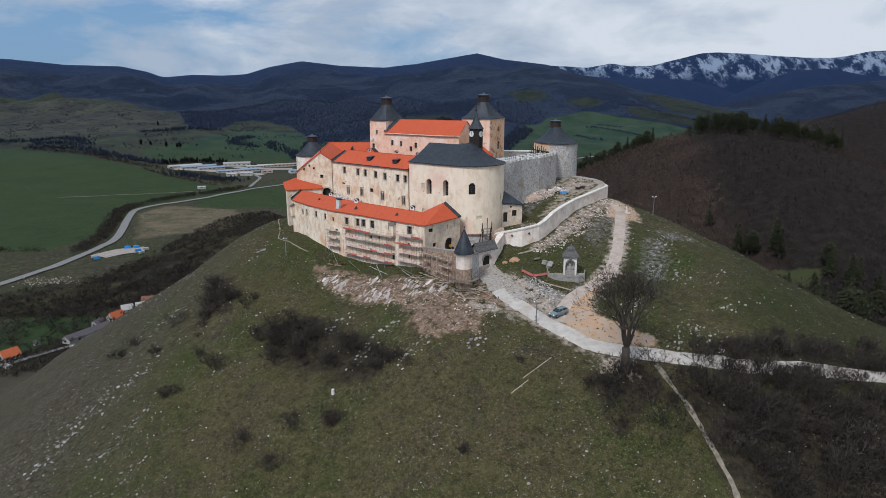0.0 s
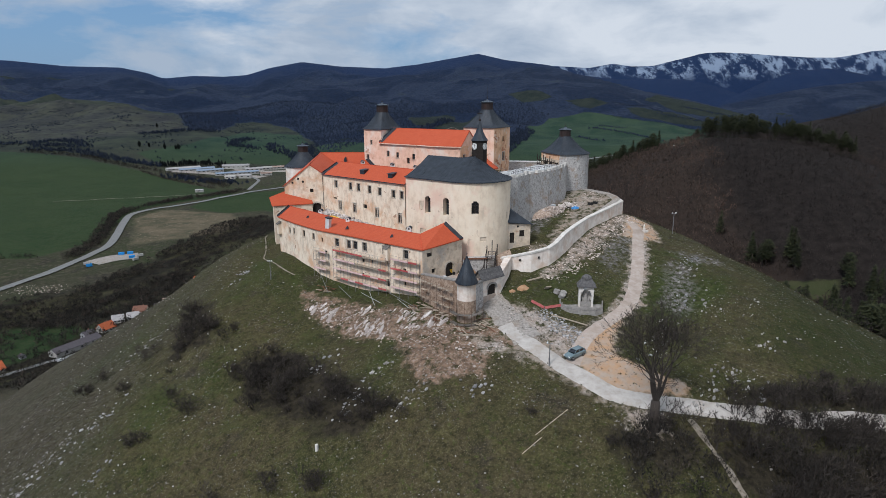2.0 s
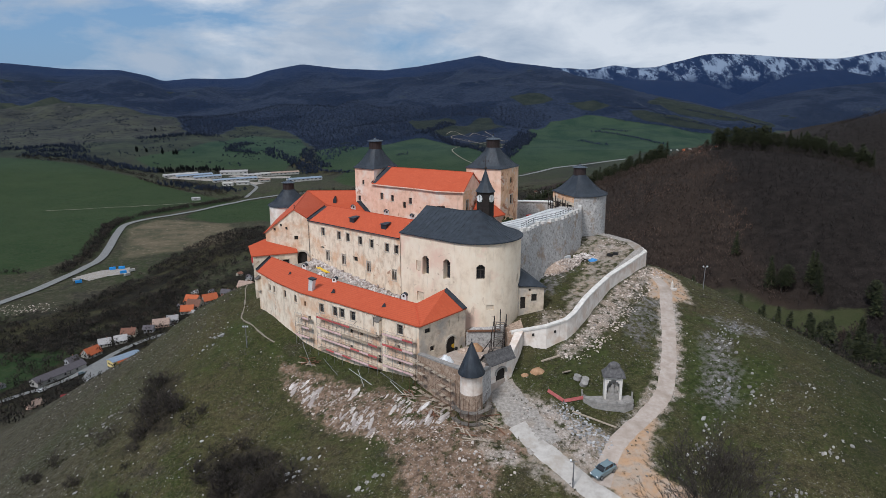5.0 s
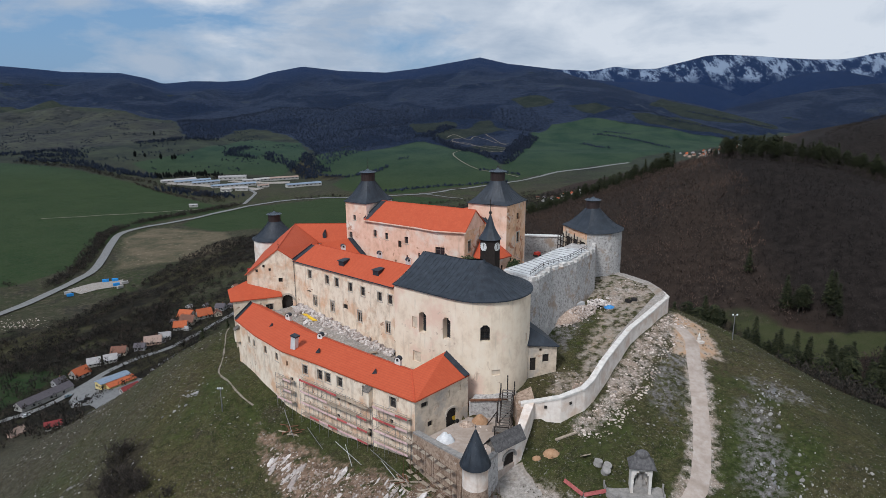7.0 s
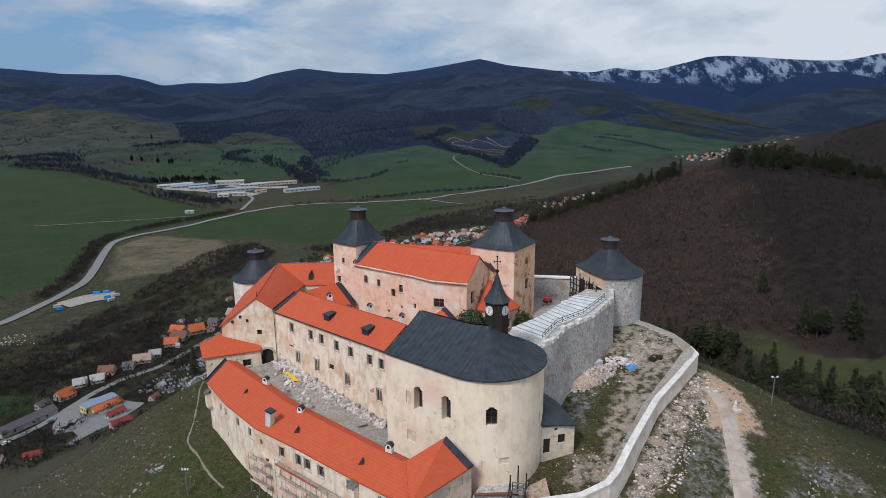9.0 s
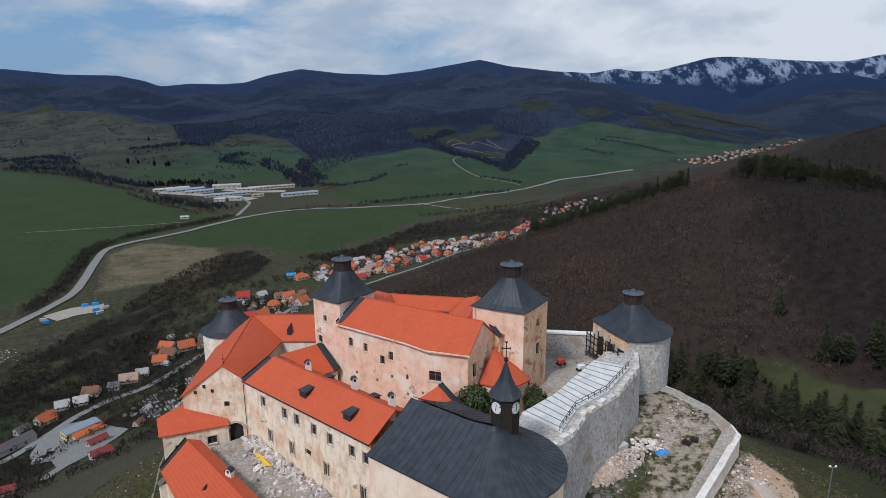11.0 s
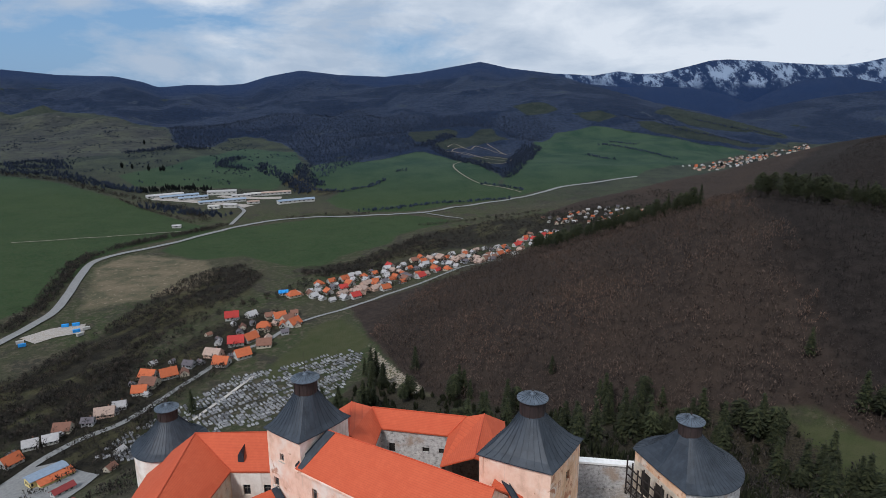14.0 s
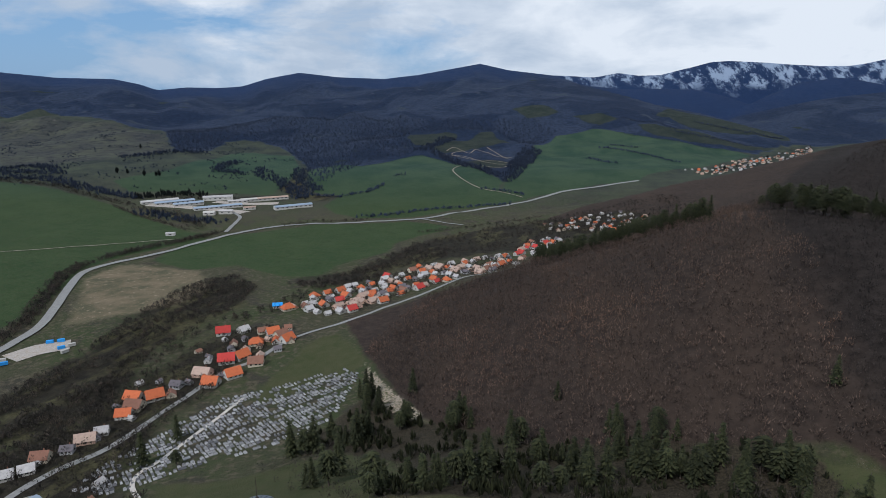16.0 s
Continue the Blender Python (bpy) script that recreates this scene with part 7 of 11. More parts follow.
bare_tree(33.5, -50.6, 24.0, 4, "large leafless tree with spreading dark limbs beside the road", 0.8, 6, 6, 3, 0.17, 0.55)
for k, (x, y, h) in enumerate(((60.5, -48.5, 6.5), (57, -53, 5.5), (72, -46.5, 6), (79, -45, 5.5), (66, -53, 6.5), (49.5, -53.5, 5), (84, -50, 6), (92, -41, 5.5), (70, -58, 6), (43, -53.5, 4.5), (58, -61, 5.5))):
    bare_tree(x, y, h * 1.35, 40 + k, "small leafless tree in the roadside thicket", 0.14, 4, 3, 3, 0.35)


# evergreen bushes in the castle court
def leaf_ball(name, x, y, z, r, h, seed, label, n=2600):
    rs_ = np.random.RandomState(seed)
    d = rs_.normal(size=(n, 3)); d /= np.linalg.norm(d, axis=1, keepdims=True)
    lump = 1 + 0.22 * np.sin(3 * d[:, :1] + 2 * d[:, 1:2] + seed) + 0.14 * np.sin(7 * d[:, 1:2] + 5 * d[:, 2:3])
    c = d * lump * rs_.uniform(0.62, 1.0, (n, 1)) * np.array([[r, r, h / 2]]) + np.array([[0, 0, h / 2]])
    s = rs_.uniform(0.16, 0.34, (n, 1))
    e1 = rs_.normal(size=(n, 3)); e1 /= np.linalg.norm(e1, axis=1, keepdims=True)
    e2 = np.cross(e1, d + 0.3 * rs_.normal(size=(n, 3))); e2 /= np.linalg.norm(e2, axis=1, keepdims=True) + 1e-9
    v = np.stack([c - e1 * s, c + e2 * s * 0.7, c + e1 * s, c - e2 * s * 0.7], 1).reshape(-1, 3)
    t = thing("bush", label, "bush", (x, y, z))
    ob = new("crown", raw_mesh("crown", v, np.arange(n * 4).reshape(-1, 4), M["leaves"])); ob.parent = t
    bm = bmesh.new(); add_lathe(bm, (0, 0, 0), [(0.25, -1.5), (0.2, h * 0.4), (0.05, h * 0.7)], 8); part("stem", bm, M["bark"], t)


leaf_ball("bush", 3.3, 37.5, 17.0, 3.2, 6.4, 3, "large dark green evergreen bush in the castle court", 3200)
leaf_ball("bush", 14, 40.5, 16.2, 2.6, 5.2, 8, "dark green evergreen bush beside the roof terrace", 2200)


# conifers
def conifer_mesh(seed, h, r, pine=False):
    rs_ = np.random.RandomState(seed)
    n = 470
    u = np.sqrt(rs_.uniform(0.02, 1, n)) if not pine else rs_.uniform(0.15, 1, n)
    z = h * (0.12 + 0.88 * (1 - u)) if not pine else h * (0.35 + 0.65 * rs_.uniform(0, 1, n))
    rad = r * u * (0.75 + 0.25 * np.sin(rs_.uniform(0, 6.28) + z * 5)) if not pine else r * np.sqrt(np.clip(1 - ((z / h - 0.62) / 0.4) ** 2, 0.05, 1))
    a = rs_.uniform(0, 6.28, n)
    q = rad * rs_.uniform(0.35, 1.05, n)
    c = np.stack([q * np.cos(a), q * np.sin(a), z - 0.25 * q], 1)
    out = np.stack([np.cos(a), np.sin(a), -0.35 + 0 * a], 1)
    side = np.stack([-np.sin(a), np.cos(a), 0 * a], 1)
    s = rs_.uniform(0.5, 1.0, (n, 1)) * r * 0.28
    v = np.stack([c - out * s, c + side * s * 0.55 + [[0, 0, -0.1]], c + out * s, c - side * s * 0.55 + [[0, 0, -0.1]]], 1).reshape(-1, 3)
    return raw_mesh("crown", v, np.arange(n * 4).reshape(-1, 4), M["needles"])


CONES = [(conifer_mesh(1, 13, 2.9), 13), (conifer_mesh(2, 16, 3.2), 16), (conifer_mesh(3, 11, 3.0, True), 11), (conifer_mesh(4, 13, 3.4, True), 13)]
TRUNKS = []
for me_, h_ in CONES:
    bm = bmesh.new(); add_lathe(bm, (0, 0, 0), [(0.28, -1), (0.2, h_ * 0.5), (0.04, h_ * 0.92)], 7)
    tm = bpy.data.meshes.new("trunk"); bm.to_mesh(tm); bm.free(); tm.materials.append(M["bark"]); TRUNKS.append(tm)


def conifer(x, y, k, s, rz):
    t = thing("conifer", "dark green pine tree on the wooded hill" if k > 1 else "dark green spruce tree on the wooded hill", "tree", group="conifers")
    t.matrix_basis = pose(x, y, gz(x, y) - 0.3, 0, 0, rz) @ Matrix.Diagonal((s, s, s, 1))
    for nm, me in (("trunk", TRUNKS[k]), ("crown", CONES[k][0])):
        ob = new(nm, me); ob.parent = t


rcf = random.Random(33)
for x, y, n, sp in ((-94, 311, 3, 5), (-85, 314, 3, 5), (-72, 327, 4, 6), (-52, 326, 4, 6), (-33, 331, 3, 6), (-64, 387, 4, 7), (-53, 372, 4, 7), (-60, 316, 3, 5), (-16, 213, 4, 6), (-4, 209, 4, 6), (7, 215, 4, 6), (-2, 326, 3, 6), (5, 323, 3, 6), (38, 207, 3, 6), (54, 242, 4, 7), (63, 233, 4, 7), (30, 287, 3, 4),
                    (84, 266, 4, 7), (84, 287, 3, 6), (103, 276, 3, 6), (84, 247, 4, 6), (99, 247, 4, 6), (109, 235, 4, 6), (117, 251, 4, 6), (121, 231, 4, 6), (139, 237, 4, 5), (147, 231, 3, 4), (-61, 239, 3, 6), (-58, 259, 2, 6), (-27, 203, 4, 7), (-29, 381, 1, 2), (-166, 320, 1, 1), (-186, 323, 1, 1), (-178, 352, 1, 1), (45, 268, 3, 7), (20, 240, 3, 7),
                    (192, 230, 1, 3), (207, 222, 1, 3), (168, 160, 5, 8), (180, 175, 3, 6), (212, 228, 2, 5), (231, 204, 2, 6), (236, 180, 3, 8), (184, 270, 1, 8), (190, 150, 5, 9), (205, 145, 4, 9), (60, 330, 1, 3), (186, 236, 2, 4), (193, 228, 2, 4), (176, 168, 4, 7), (186, 166, 4, 7), (203, 172, 5, 6), (213, 166, 5, 6), (222, 160, 4, 6), (230, 150, 3, 6), (165, 190, 3, 5), (152, 205, 3, 6), (158, 196, 4, 6), (170, 184, 4, 6), (181, 179, 5, 5), (192, 182, 4, 4), (148, 186, 4, 7), (140, 200, 4, 7), (156, 172, 4, 6)):
    for k in range(n):
        conifer(x + rcf.uniform(-sp, sp), y + rcf.uniform(-sp, sp), rcf.choice((0, 1, 1, 2)), rcf.uniform(0.9, 1.7), rcf.uniform(0, 360))
ROWS = (((95, 690), (118, 640), (140, 606), (168, 584), (189, 545), (213, 518)), ((245, 502), (255, 460), (264, 431), (284, 419), (312, 413), (345, 408)))
row_v, stems = [], []
for row, cnt, wide in zip(ROWS, (120, 90), (9, 8)):
    for k in range(cnt):
        f = rcf.random() * (len(row) - 1)
        i = min(int(f), len(row) - 2)
        p = lerp(row[i], row[i + 1], f - i)
        x, y, sc, turn = p[0] + rcf.uniform(-wide, wide), p[1] + rcf.uniform(-wide, wide), rcf.uniform(1.0, 1.7), rcf.uniform(0, 6.28)
        me_, h_ = CONES[rcf.choice((2, 3, 3, 1))]
        v = np.empty(len(me_.vertices) * 3, np.float32); me_.vertices.foreach_get("co", v)
        v = v.reshape(-1, 3) * sc
        z = gz(x, y) - 0.3
        row_v.append(np.stack([v[:, 0] * math.cos(turn) - v[:, 1] * math.sin(turn) + x, v[:, 0] * math.sin(turn) + v[:, 1] * math.cos(turn) + y, v[:, 2] + z], 1))
        stems.append((x, y, z - 0.5, x, y, z + h_ * sc * 0.85, 0.25 * sc, 0.06))
row_v = np.concatenate(row_v)
tv, tf = tubes(stems)
pines = raw_mesh("pine_row", np.concatenate([row_v, tv]), np.concatenate([np.arange(len(row_v)).reshape(-1, 4), tf + len(row_v)]), M["needles"])
tagged(new("pine_row", pines), "dark pines standing along the wooded ridge", "trees", kind="stuff")


# leafless woods and scrub: bundles of thin upright blades
def brush(name, xs, ys, h, r, mat, seed, label, cat, blades=12, foot=0.25, wide=0.05, twig=0.0):
    rs_ = np.random.RandomState(seed)
    n = len(xs)
    zs = ground(xs, ys)
    hh = h * rs_.uniform(0.65, 1.3, n); rr = r * rs_.uniform(0.7, 1.3, n)
    base = np.repeat(np.stack([xs, ys, zs], 1), blades, 0)
    hb, rb = np.repeat(hh, blades), np.repeat(rr, blades)
    N = n * blades
    a, t = rs_.uniform(0, 6.28, N), rs_.uniform(0, 1, N) ** 0.6
    p0 = base + np.stack([0.25 * rb * t * np.cos(a), 0.25 * rb * t * np.sin(a), hb * foot * rs_.uniform(0, 1, N)], 1)
    p1 = base + np.stack([rb * t * np.cos(a), rb * t * np.sin(a), hb * (1.0 - 0.5 * t ** 2) * rs_.uniform(0.7, 1.05, N)], 1)
    b = rs_.uniform(0, 6.28, N)
    w = np.stack([np.cos(b), np.sin(b), 0 * b], 1) * (hb * wide)[:, None]
    if twig:
        # a few whole stems, the rest short twigs filling the crown
        low = (np.arange(N) % blades) > 1
        u = rs_.uniform(0, 1, N)
        c = base + np.stack([rb * t * np.cos(a), rb * t * np.sin(a), hb * (0.25 + 0.72 * u * (1 - 0.45 * t ** 2))], 1)
        d = np.stack([0.7 * t * np.cos(a), 0.7 * t * np.sin(a), 0 * a + 0.75], 1) + rs_.uniform(-0.5, 0.5, (N, 3))
        d = d / np.linalg.norm(d, axis=1, keepdims=True) * (hb * twig * rs_.uniform(0.6, 1.2, N))[:, None]
        p0 = np.where(low[:, None], c - d / 2, p0); p1 = np.where(low[:, None], c + d / 2, p1)
        w = np.where(low[:, None], w / (hb * wide)[:, None] * (hb * twig * 0.17)[:, None], w)
    mid = (p0 + p1) / 2
    v = np.stack([p0, mid + w, p1, mid - w], 1).reshape(-1, 3)
    me = raw_mesh(name, v, np.arange(N * 4).reshape(-1, 4), mat)
    return tagged(new(name, me), label, cat, kind="stuff")


def spread_points(polys, gap, seed, keep=None, holes=()):
    rs_ = np.random.RandomState(seed)
    X, Y = [], []
    for poly in polys:
        px, py = [p[0] for p in poly], [p[1] for p in poly]
        gx, gy = np.meshgrid(np.arange(min(px), max(px), gap), np.arange(min(py), max(py), gap))
        gx = gx.ravel() + rs_.uniform(-0.5, 0.5, gx.size) * gap; gy = gy.ravel() + rs_.uniform(-0.5, 0.5, gy.size) * gap
        ok = inside(list(poly), gx, gy)
        for hole in holes:
            ok &= ~inside(list(hole), gx, gy)
        if keep is not None:
            ok &= keep(gx, gy)
        X.append(gx[ok]); Y.append(gy[ok])
    return np.concatenate(X), np.concatenate(Y)


CLEAR = FIELD
PARK = ((-256, 250), (-256, 298), (-216, 298), (-200, 278), (-184, 240), (-184, 226), (-208, 212), (-216, 212), (-218, 232), (-230, 244))
NEARWOOD = (((-75, 470), (-30, 600), (30, 650), (80, 690), (180, 800), (300, 700), (420, 600), (520, 420), (480, 250), (330, 90), (215, 130), (170, 245), (115, 262), (40, 285), (-10, 325), (-45, 400)),)
FARWOOD = (((180, 800), (330, 960), (560, 1050), (900, 1350), (1200, 1200), (1200, 300), (600, 100), (480, 250), (520, 420), (420, 600), (300, 700)),)
wx, wy = spread_points(NEARWOOD, 4.6, 5, holes=CLEAR)
# trees east of this line get the shaded copy of the wood colour
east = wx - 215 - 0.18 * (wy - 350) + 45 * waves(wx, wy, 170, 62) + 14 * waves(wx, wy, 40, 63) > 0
brush("woodland", wx[east], wy[east], 8.0, 2.6, M["shaded_wood"], 4, "leafless wood on the hill's top and far side, coloured darker for shade", "woodland", 18, 0.35, 0.012, 0.17)
wx, wy = wx[~east], wy[~east]
brush("woodland", wx, wy, 8.0, 2.6, M["wood_cover"], 6, "leafless brown broadleaf woodland covering the hill", "woodland", 18, 0.35, 0.012, 0.22)
wx, wy = spread_points(FARWOOD, 10, 7)
brush("woodland", wx, wy, 10.0, 4.5, M["shaded_wood"], 8, "leafless brown woodland on the farther slopes", "woodland", 14, 0.5, 0.02, 0.22)
SLOPE = (((60, 60), (100, 100), (150, 150), (175, 150), (150, 215), (110, 255), (20, 300), (-60, 330), (-110, 300), (-60, 210), (0, 160)), ((110, -30), (190, 40), (250, 130), (240, 190), (214, 182), (190, 176), (160, 205), (140, 160), (105, 90), (112, 40)))
wx, wy = spread_points((((46, -53), (60, -52), (75, -49.5), (95, -45), (112, -51), (104, -78), (60, -86), (52, -74), (49, -62)), ((28, -52), (39, -53), (43, -62), (36, -66), (27, -60))), 1.9, 211, lambda x, y: waves(x, y, 14, 47) > -0.4)
brush("thicket", wx, wy, 3.6, 1.7, M["scrub_cover"], 212, "dense dark leafless thicket below the gate road", "thicket", 44, 0.2, 0.008, 0.17)
wx, wy = spread_points(SLOPE, 6.0, 9, lambda x, y: waves(x, y, 60, 31) > -0.1, FIELD)
brush("thicket", wx, wy, 5.0, 2.4, M["scrub_cover"], 10, "leafless thicket on the hill's shaded foot", "thicket", 16, 0.3, 0.016, 0.2)
wx, wy = spread_points((((120, 60), (150, 100), (190, 130), (235, 150), (240, 190), (217, 190), (192, 192), (172, 206), (158, 224), (150, 240), (120, 250), (108, 200), (98, 120)),), 4.6, 151)
brush("thicket", wx, wy, 7.0, 2.8, M["scrub_cover"], 152, "tall leafless thicket between the field and the castle hill", "thicket", 20, 0.35, 0.014, 0.2)
sx, sy = spread_points(SCRUB[:1] + SCRUB[3:], 4.2, 11, lambda x, y: waves(x * 1.0 - y * 0.34, y * 0.33, 46, 33) + 0.7 * waves(x, y, 18, 43) > -0.22, LANES)
brush("scrub", sx, sy, 4.6, 2.8, M["scrub_cover"], 12, "leafless brown scrub across the valley floor", "scrub", 34, 0.2, 0.012, 0.36)
VALLEY = (((-430, 230), (-320, 380), (-250, 545), (-150, 709), (-60, 930), (0, 860), (-140, 700), (-180, 600), (-240, 540), (-235, 420), (-260, 330), (-300, 240)), ((-300, 180), (-200, 240), (-170, 290), (-150, 250), (-200, 180)))
sx, sy = spread_points(SCRUB[1:2], 8.0, 23, lambda x, y: waves(x, y, 90, 38) > -0.2)
brush("scrub", sx, sy, 4.6, 2.8, M["scrub_cover"], 24, "leafless scrub along the river beyond the village", "scrub", 22, 0.2, 0.02, 0.42)
sx, sy = spread_points(GARDEN, 5.0, 25, lambda x, y: (waves(x, y, 30, 39) > -0.35) & ~inside(list(PARK), x, y))
brush("garden_scrub", sx, sy, 5.0, 2.4, M["scrub_cover"], 26, "leafless garden trees and bushes among the houses", "garden trees", 30, 0.3, 0.015, 0.3)
ex_, ey_ = spread_points((THICK[-1],), 5.0, 19, lambda x, y: waves(x, y, 50, 37) > 0.0, FIELD)
brush("young_conifers", ex_, ey_, 6.0, 2.2, M["needles"], 20, "dense young conifers below the castle hill", "conifers", 26, 0.15, 0.06)
sx, sy = spread_points(VALLEY, 5.6, 13, lambda x, y: (waves(x, y, 45, 34) > -0.15) & ~inside(list(PARK), x, y))
brush("scrub", sx, sy, 5.5, 3.0, M["scrub_cover"], 14, "leafless bushes and orchard trees round the village", "scrub", 32, 0.2, 0.012, 0.34)


def line_points(lines, gap, wide, seed):
    rs_ = np.random.RandomState(seed)
    X, Y = [], []
    for line in lines:
        for p, q in zip(line, line[1:]):
            k = max(1, int(length(p, q) / gap))
            f = (np.arange(k) + rs_.uniform(0, 1, k)) / k
            X.append(p[0] + (q[0] - p[0]) * f + rs_.uniform(-wide, wide, k)); Y.append(p[1] + (q[1] - p[1]) * f + rs_.uniform(-wide, wide, k))
    return np.concatenate(X), np.concatenate(Y)


HEDGES = (((-424, 560), (-446, 626), (-478, 700), (-492, 760), (-490, 820), (-468, 880)), ((-430, 926), (-410, 980)), ((-310, 1080), (-250, 1110), (-160, 1128)), ((-700, 1238), (-594, 1142), (-458, 1030)), ((-700, 500), (-455, 500)), ((-640, 1330), (-560, 1340), (-420, 1380)), ((-60, 1010), (60, 1080), (160, 1140)), ((-240, 230), (-215, 300), (-205, 370), (-180, 450)))
hx, hy_ = line_points(HEDGES, 3.0, 6.0, 15)
brush("hedge", hx, hy_, 5.5, 3.0, M["scrub_cover"], 16, "leafless hedgerows along roads and fields", "hedge", 22, 0.15, 0.02, 0.36)
hx, hy_ = line_points((((-1130, 1490), (-919, 1416), (-760, 1300), (-660, 1240)), ((-640, 1335), (-560, 1350), (-500, 1385)), ((-640, 1215), (-560, 1180), (-500, 1120), (-440, 1040))), 1.6, 13.0, 161)
brush("hedge", hx, hy_, 8.0, 3.6, M["scrub_cover"], 162, "tall dark tree belts round the farm and fields", "hedge", 16, 0.15, 0.02, 0.28)
# distant bare trees, coloured bluish to hold the haze before them
M["hazy_trees"] = island_mat("hazy_bare_trees", (0.010, 0.016, 0.030), (0.039, 0.053, 0.090))
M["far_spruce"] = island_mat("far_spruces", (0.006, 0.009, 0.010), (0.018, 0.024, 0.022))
BELTS = (
    ((-1127, 1512), (-968, 1483), (-817, 1385), (-693, 1318)), ((-1323, 1580), (-1192, 1604), (-1120, 1632), (-1020, 1592)), ((-1155, 1552), (-1071, 1556), (-996, 1552)), ((-613, 1179), (-500, 1122), (-437, 1095)),
    ((-336, 1369), (-379, 1438), (-431, 1532), (-503, 1632), (-548, 1708)), ((-326, 1439), (-404, 1596), (-425, 1716)), ((-634, 1800), (-646, 1656), (-564, 1636)), ((-948, 1772), (-922, 1852), (-889, 1932), (-796, 1964)),
    ((126, 1548), (202, 1796), (262, 2040)), ((153, 1696), (212, 1964), (250, 2068)), ((-82, 2000), (-27, 1904), (38, 1740), (109, 1604)), ((-118, 1980), (-48, 2092), (-11, 2204)),
)
hx, hy_ = line_points(BELTS, 1.5, 20.0, 201)
brush("tree_belt", hx, hy_, 10.0, 5.0, M["hazy_trees"], 202, "dark leafless tree belts round the far fields", "tree belt", 14, 0.1, 0.05)
THIN = (
    ((-395, 1500), (-340, 1412), (-263, 1382), (-207, 1444), (-175, 1516)), ((-179, 1158), (-116, 1183), (-52, 1240), (113, 1298)), ((59, 1464), (112, 1448), (160, 1401)), ((-156, 1612), (-133, 1624)),
    ((466, 2040), (546, 1996), (601, 1940), (661, 1860)), ((509, 2068), (596, 2048)), ((399, 1888), (466, 1816)), ((788, 2304), (895, 2208), (1051, 2244)), ((956, 2540), (1096, 2396), (1281, 2464)), ((646, 2472), (811, 2312)),
)
hx, hy_ = line_points(THIN, 2.4, 8.0, 203)
brush("hedge", hx, hy_, 7.0, 4.5, M["hazy_trees"], 204, "ragged leafless hedges across the far fields", "hedge", 12, 0.1, 0.06)
hx, hy_ = line_points((((-492, 830), (-462, 895), (-428, 945), (-398, 1010)), ((-500, 800), (-492, 740), (-470, 680), (-442, 610), (-426, 560), (-418, 500)), ((-192, 696), (-137, 696), (-87, 728))), 0.8, 9.0, 205)
brush("hedge", hx, hy_, 6.0, 3.2, M["scrub_cover"], 206, "thick leafless hedge beside the valley road", "hedge", 24, 0.15, 0.015, 0.34)
hx, hy_ = line_points((((-693, 1318), (-650, 1365), (-611, 1386), (-563, 1372)),), 2.0, 14.0, 207)
brush("spruce_belt", hx, hy_, 13.0, 3.0, M["far_spruce"], 208, "dark spruce belt behind the farm sheds", "tree belt", 26, 0.1, 0.07)
hx, hy_ = np.array((-866, -839, -788, -754, -760, -1002, 730, 990)), np.array((1572, 1572, 1556, 1564, 1560, 1976, 1700, 2000))
brush("lone_trees", hx, hy_, 17.0, 5.0, M["far_spruce"], 209, "lone dark trees on the far pasture", "trees", 90, 0.1, 0.05)
mx_, my_ = spread_points((((-1600, 1450), (-650, 1420), (-430, 1480), (-430, 1900), (-780, 2300), (-1000, 2300), (-1500, 2500), (-2200, 2500)),), 15, 17, lambda x, y: (waves(x, y, 260, 35) + 0.6 * waves(x, y, 90, 36) > 0.34))
brush("copse", mx_, my_, 6.0, 4.5, M["hazy_trees"], 18, "dark leafless copses on the valley's far side", "copse", 12, 0.1, 0.07)
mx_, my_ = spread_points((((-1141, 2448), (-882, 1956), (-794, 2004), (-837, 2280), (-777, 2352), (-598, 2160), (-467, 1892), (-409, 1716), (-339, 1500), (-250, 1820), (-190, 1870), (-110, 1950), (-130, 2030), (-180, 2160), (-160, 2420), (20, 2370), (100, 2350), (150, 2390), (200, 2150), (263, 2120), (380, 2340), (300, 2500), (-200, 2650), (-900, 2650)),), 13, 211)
brush("far_woodland", mx_, my_, 11.0, 6.0, M["hazy_trees"], 212, "leafless woodland on the mountain's foot", "woodland", 10, 0.2, 0.045)


# stones strewn over the hill
ICO = bmesh.new()
bmesh.ops.create_icosphere(ICO, subdivisions=1, radius=1.0)
ICO_V = np.array([v.co[:] for v in ICO.verts]); ICO.verts.index_update()
ICO_F = np.array([[v.index for v in f.verts] for f in ICO.faces])
ICO.free()


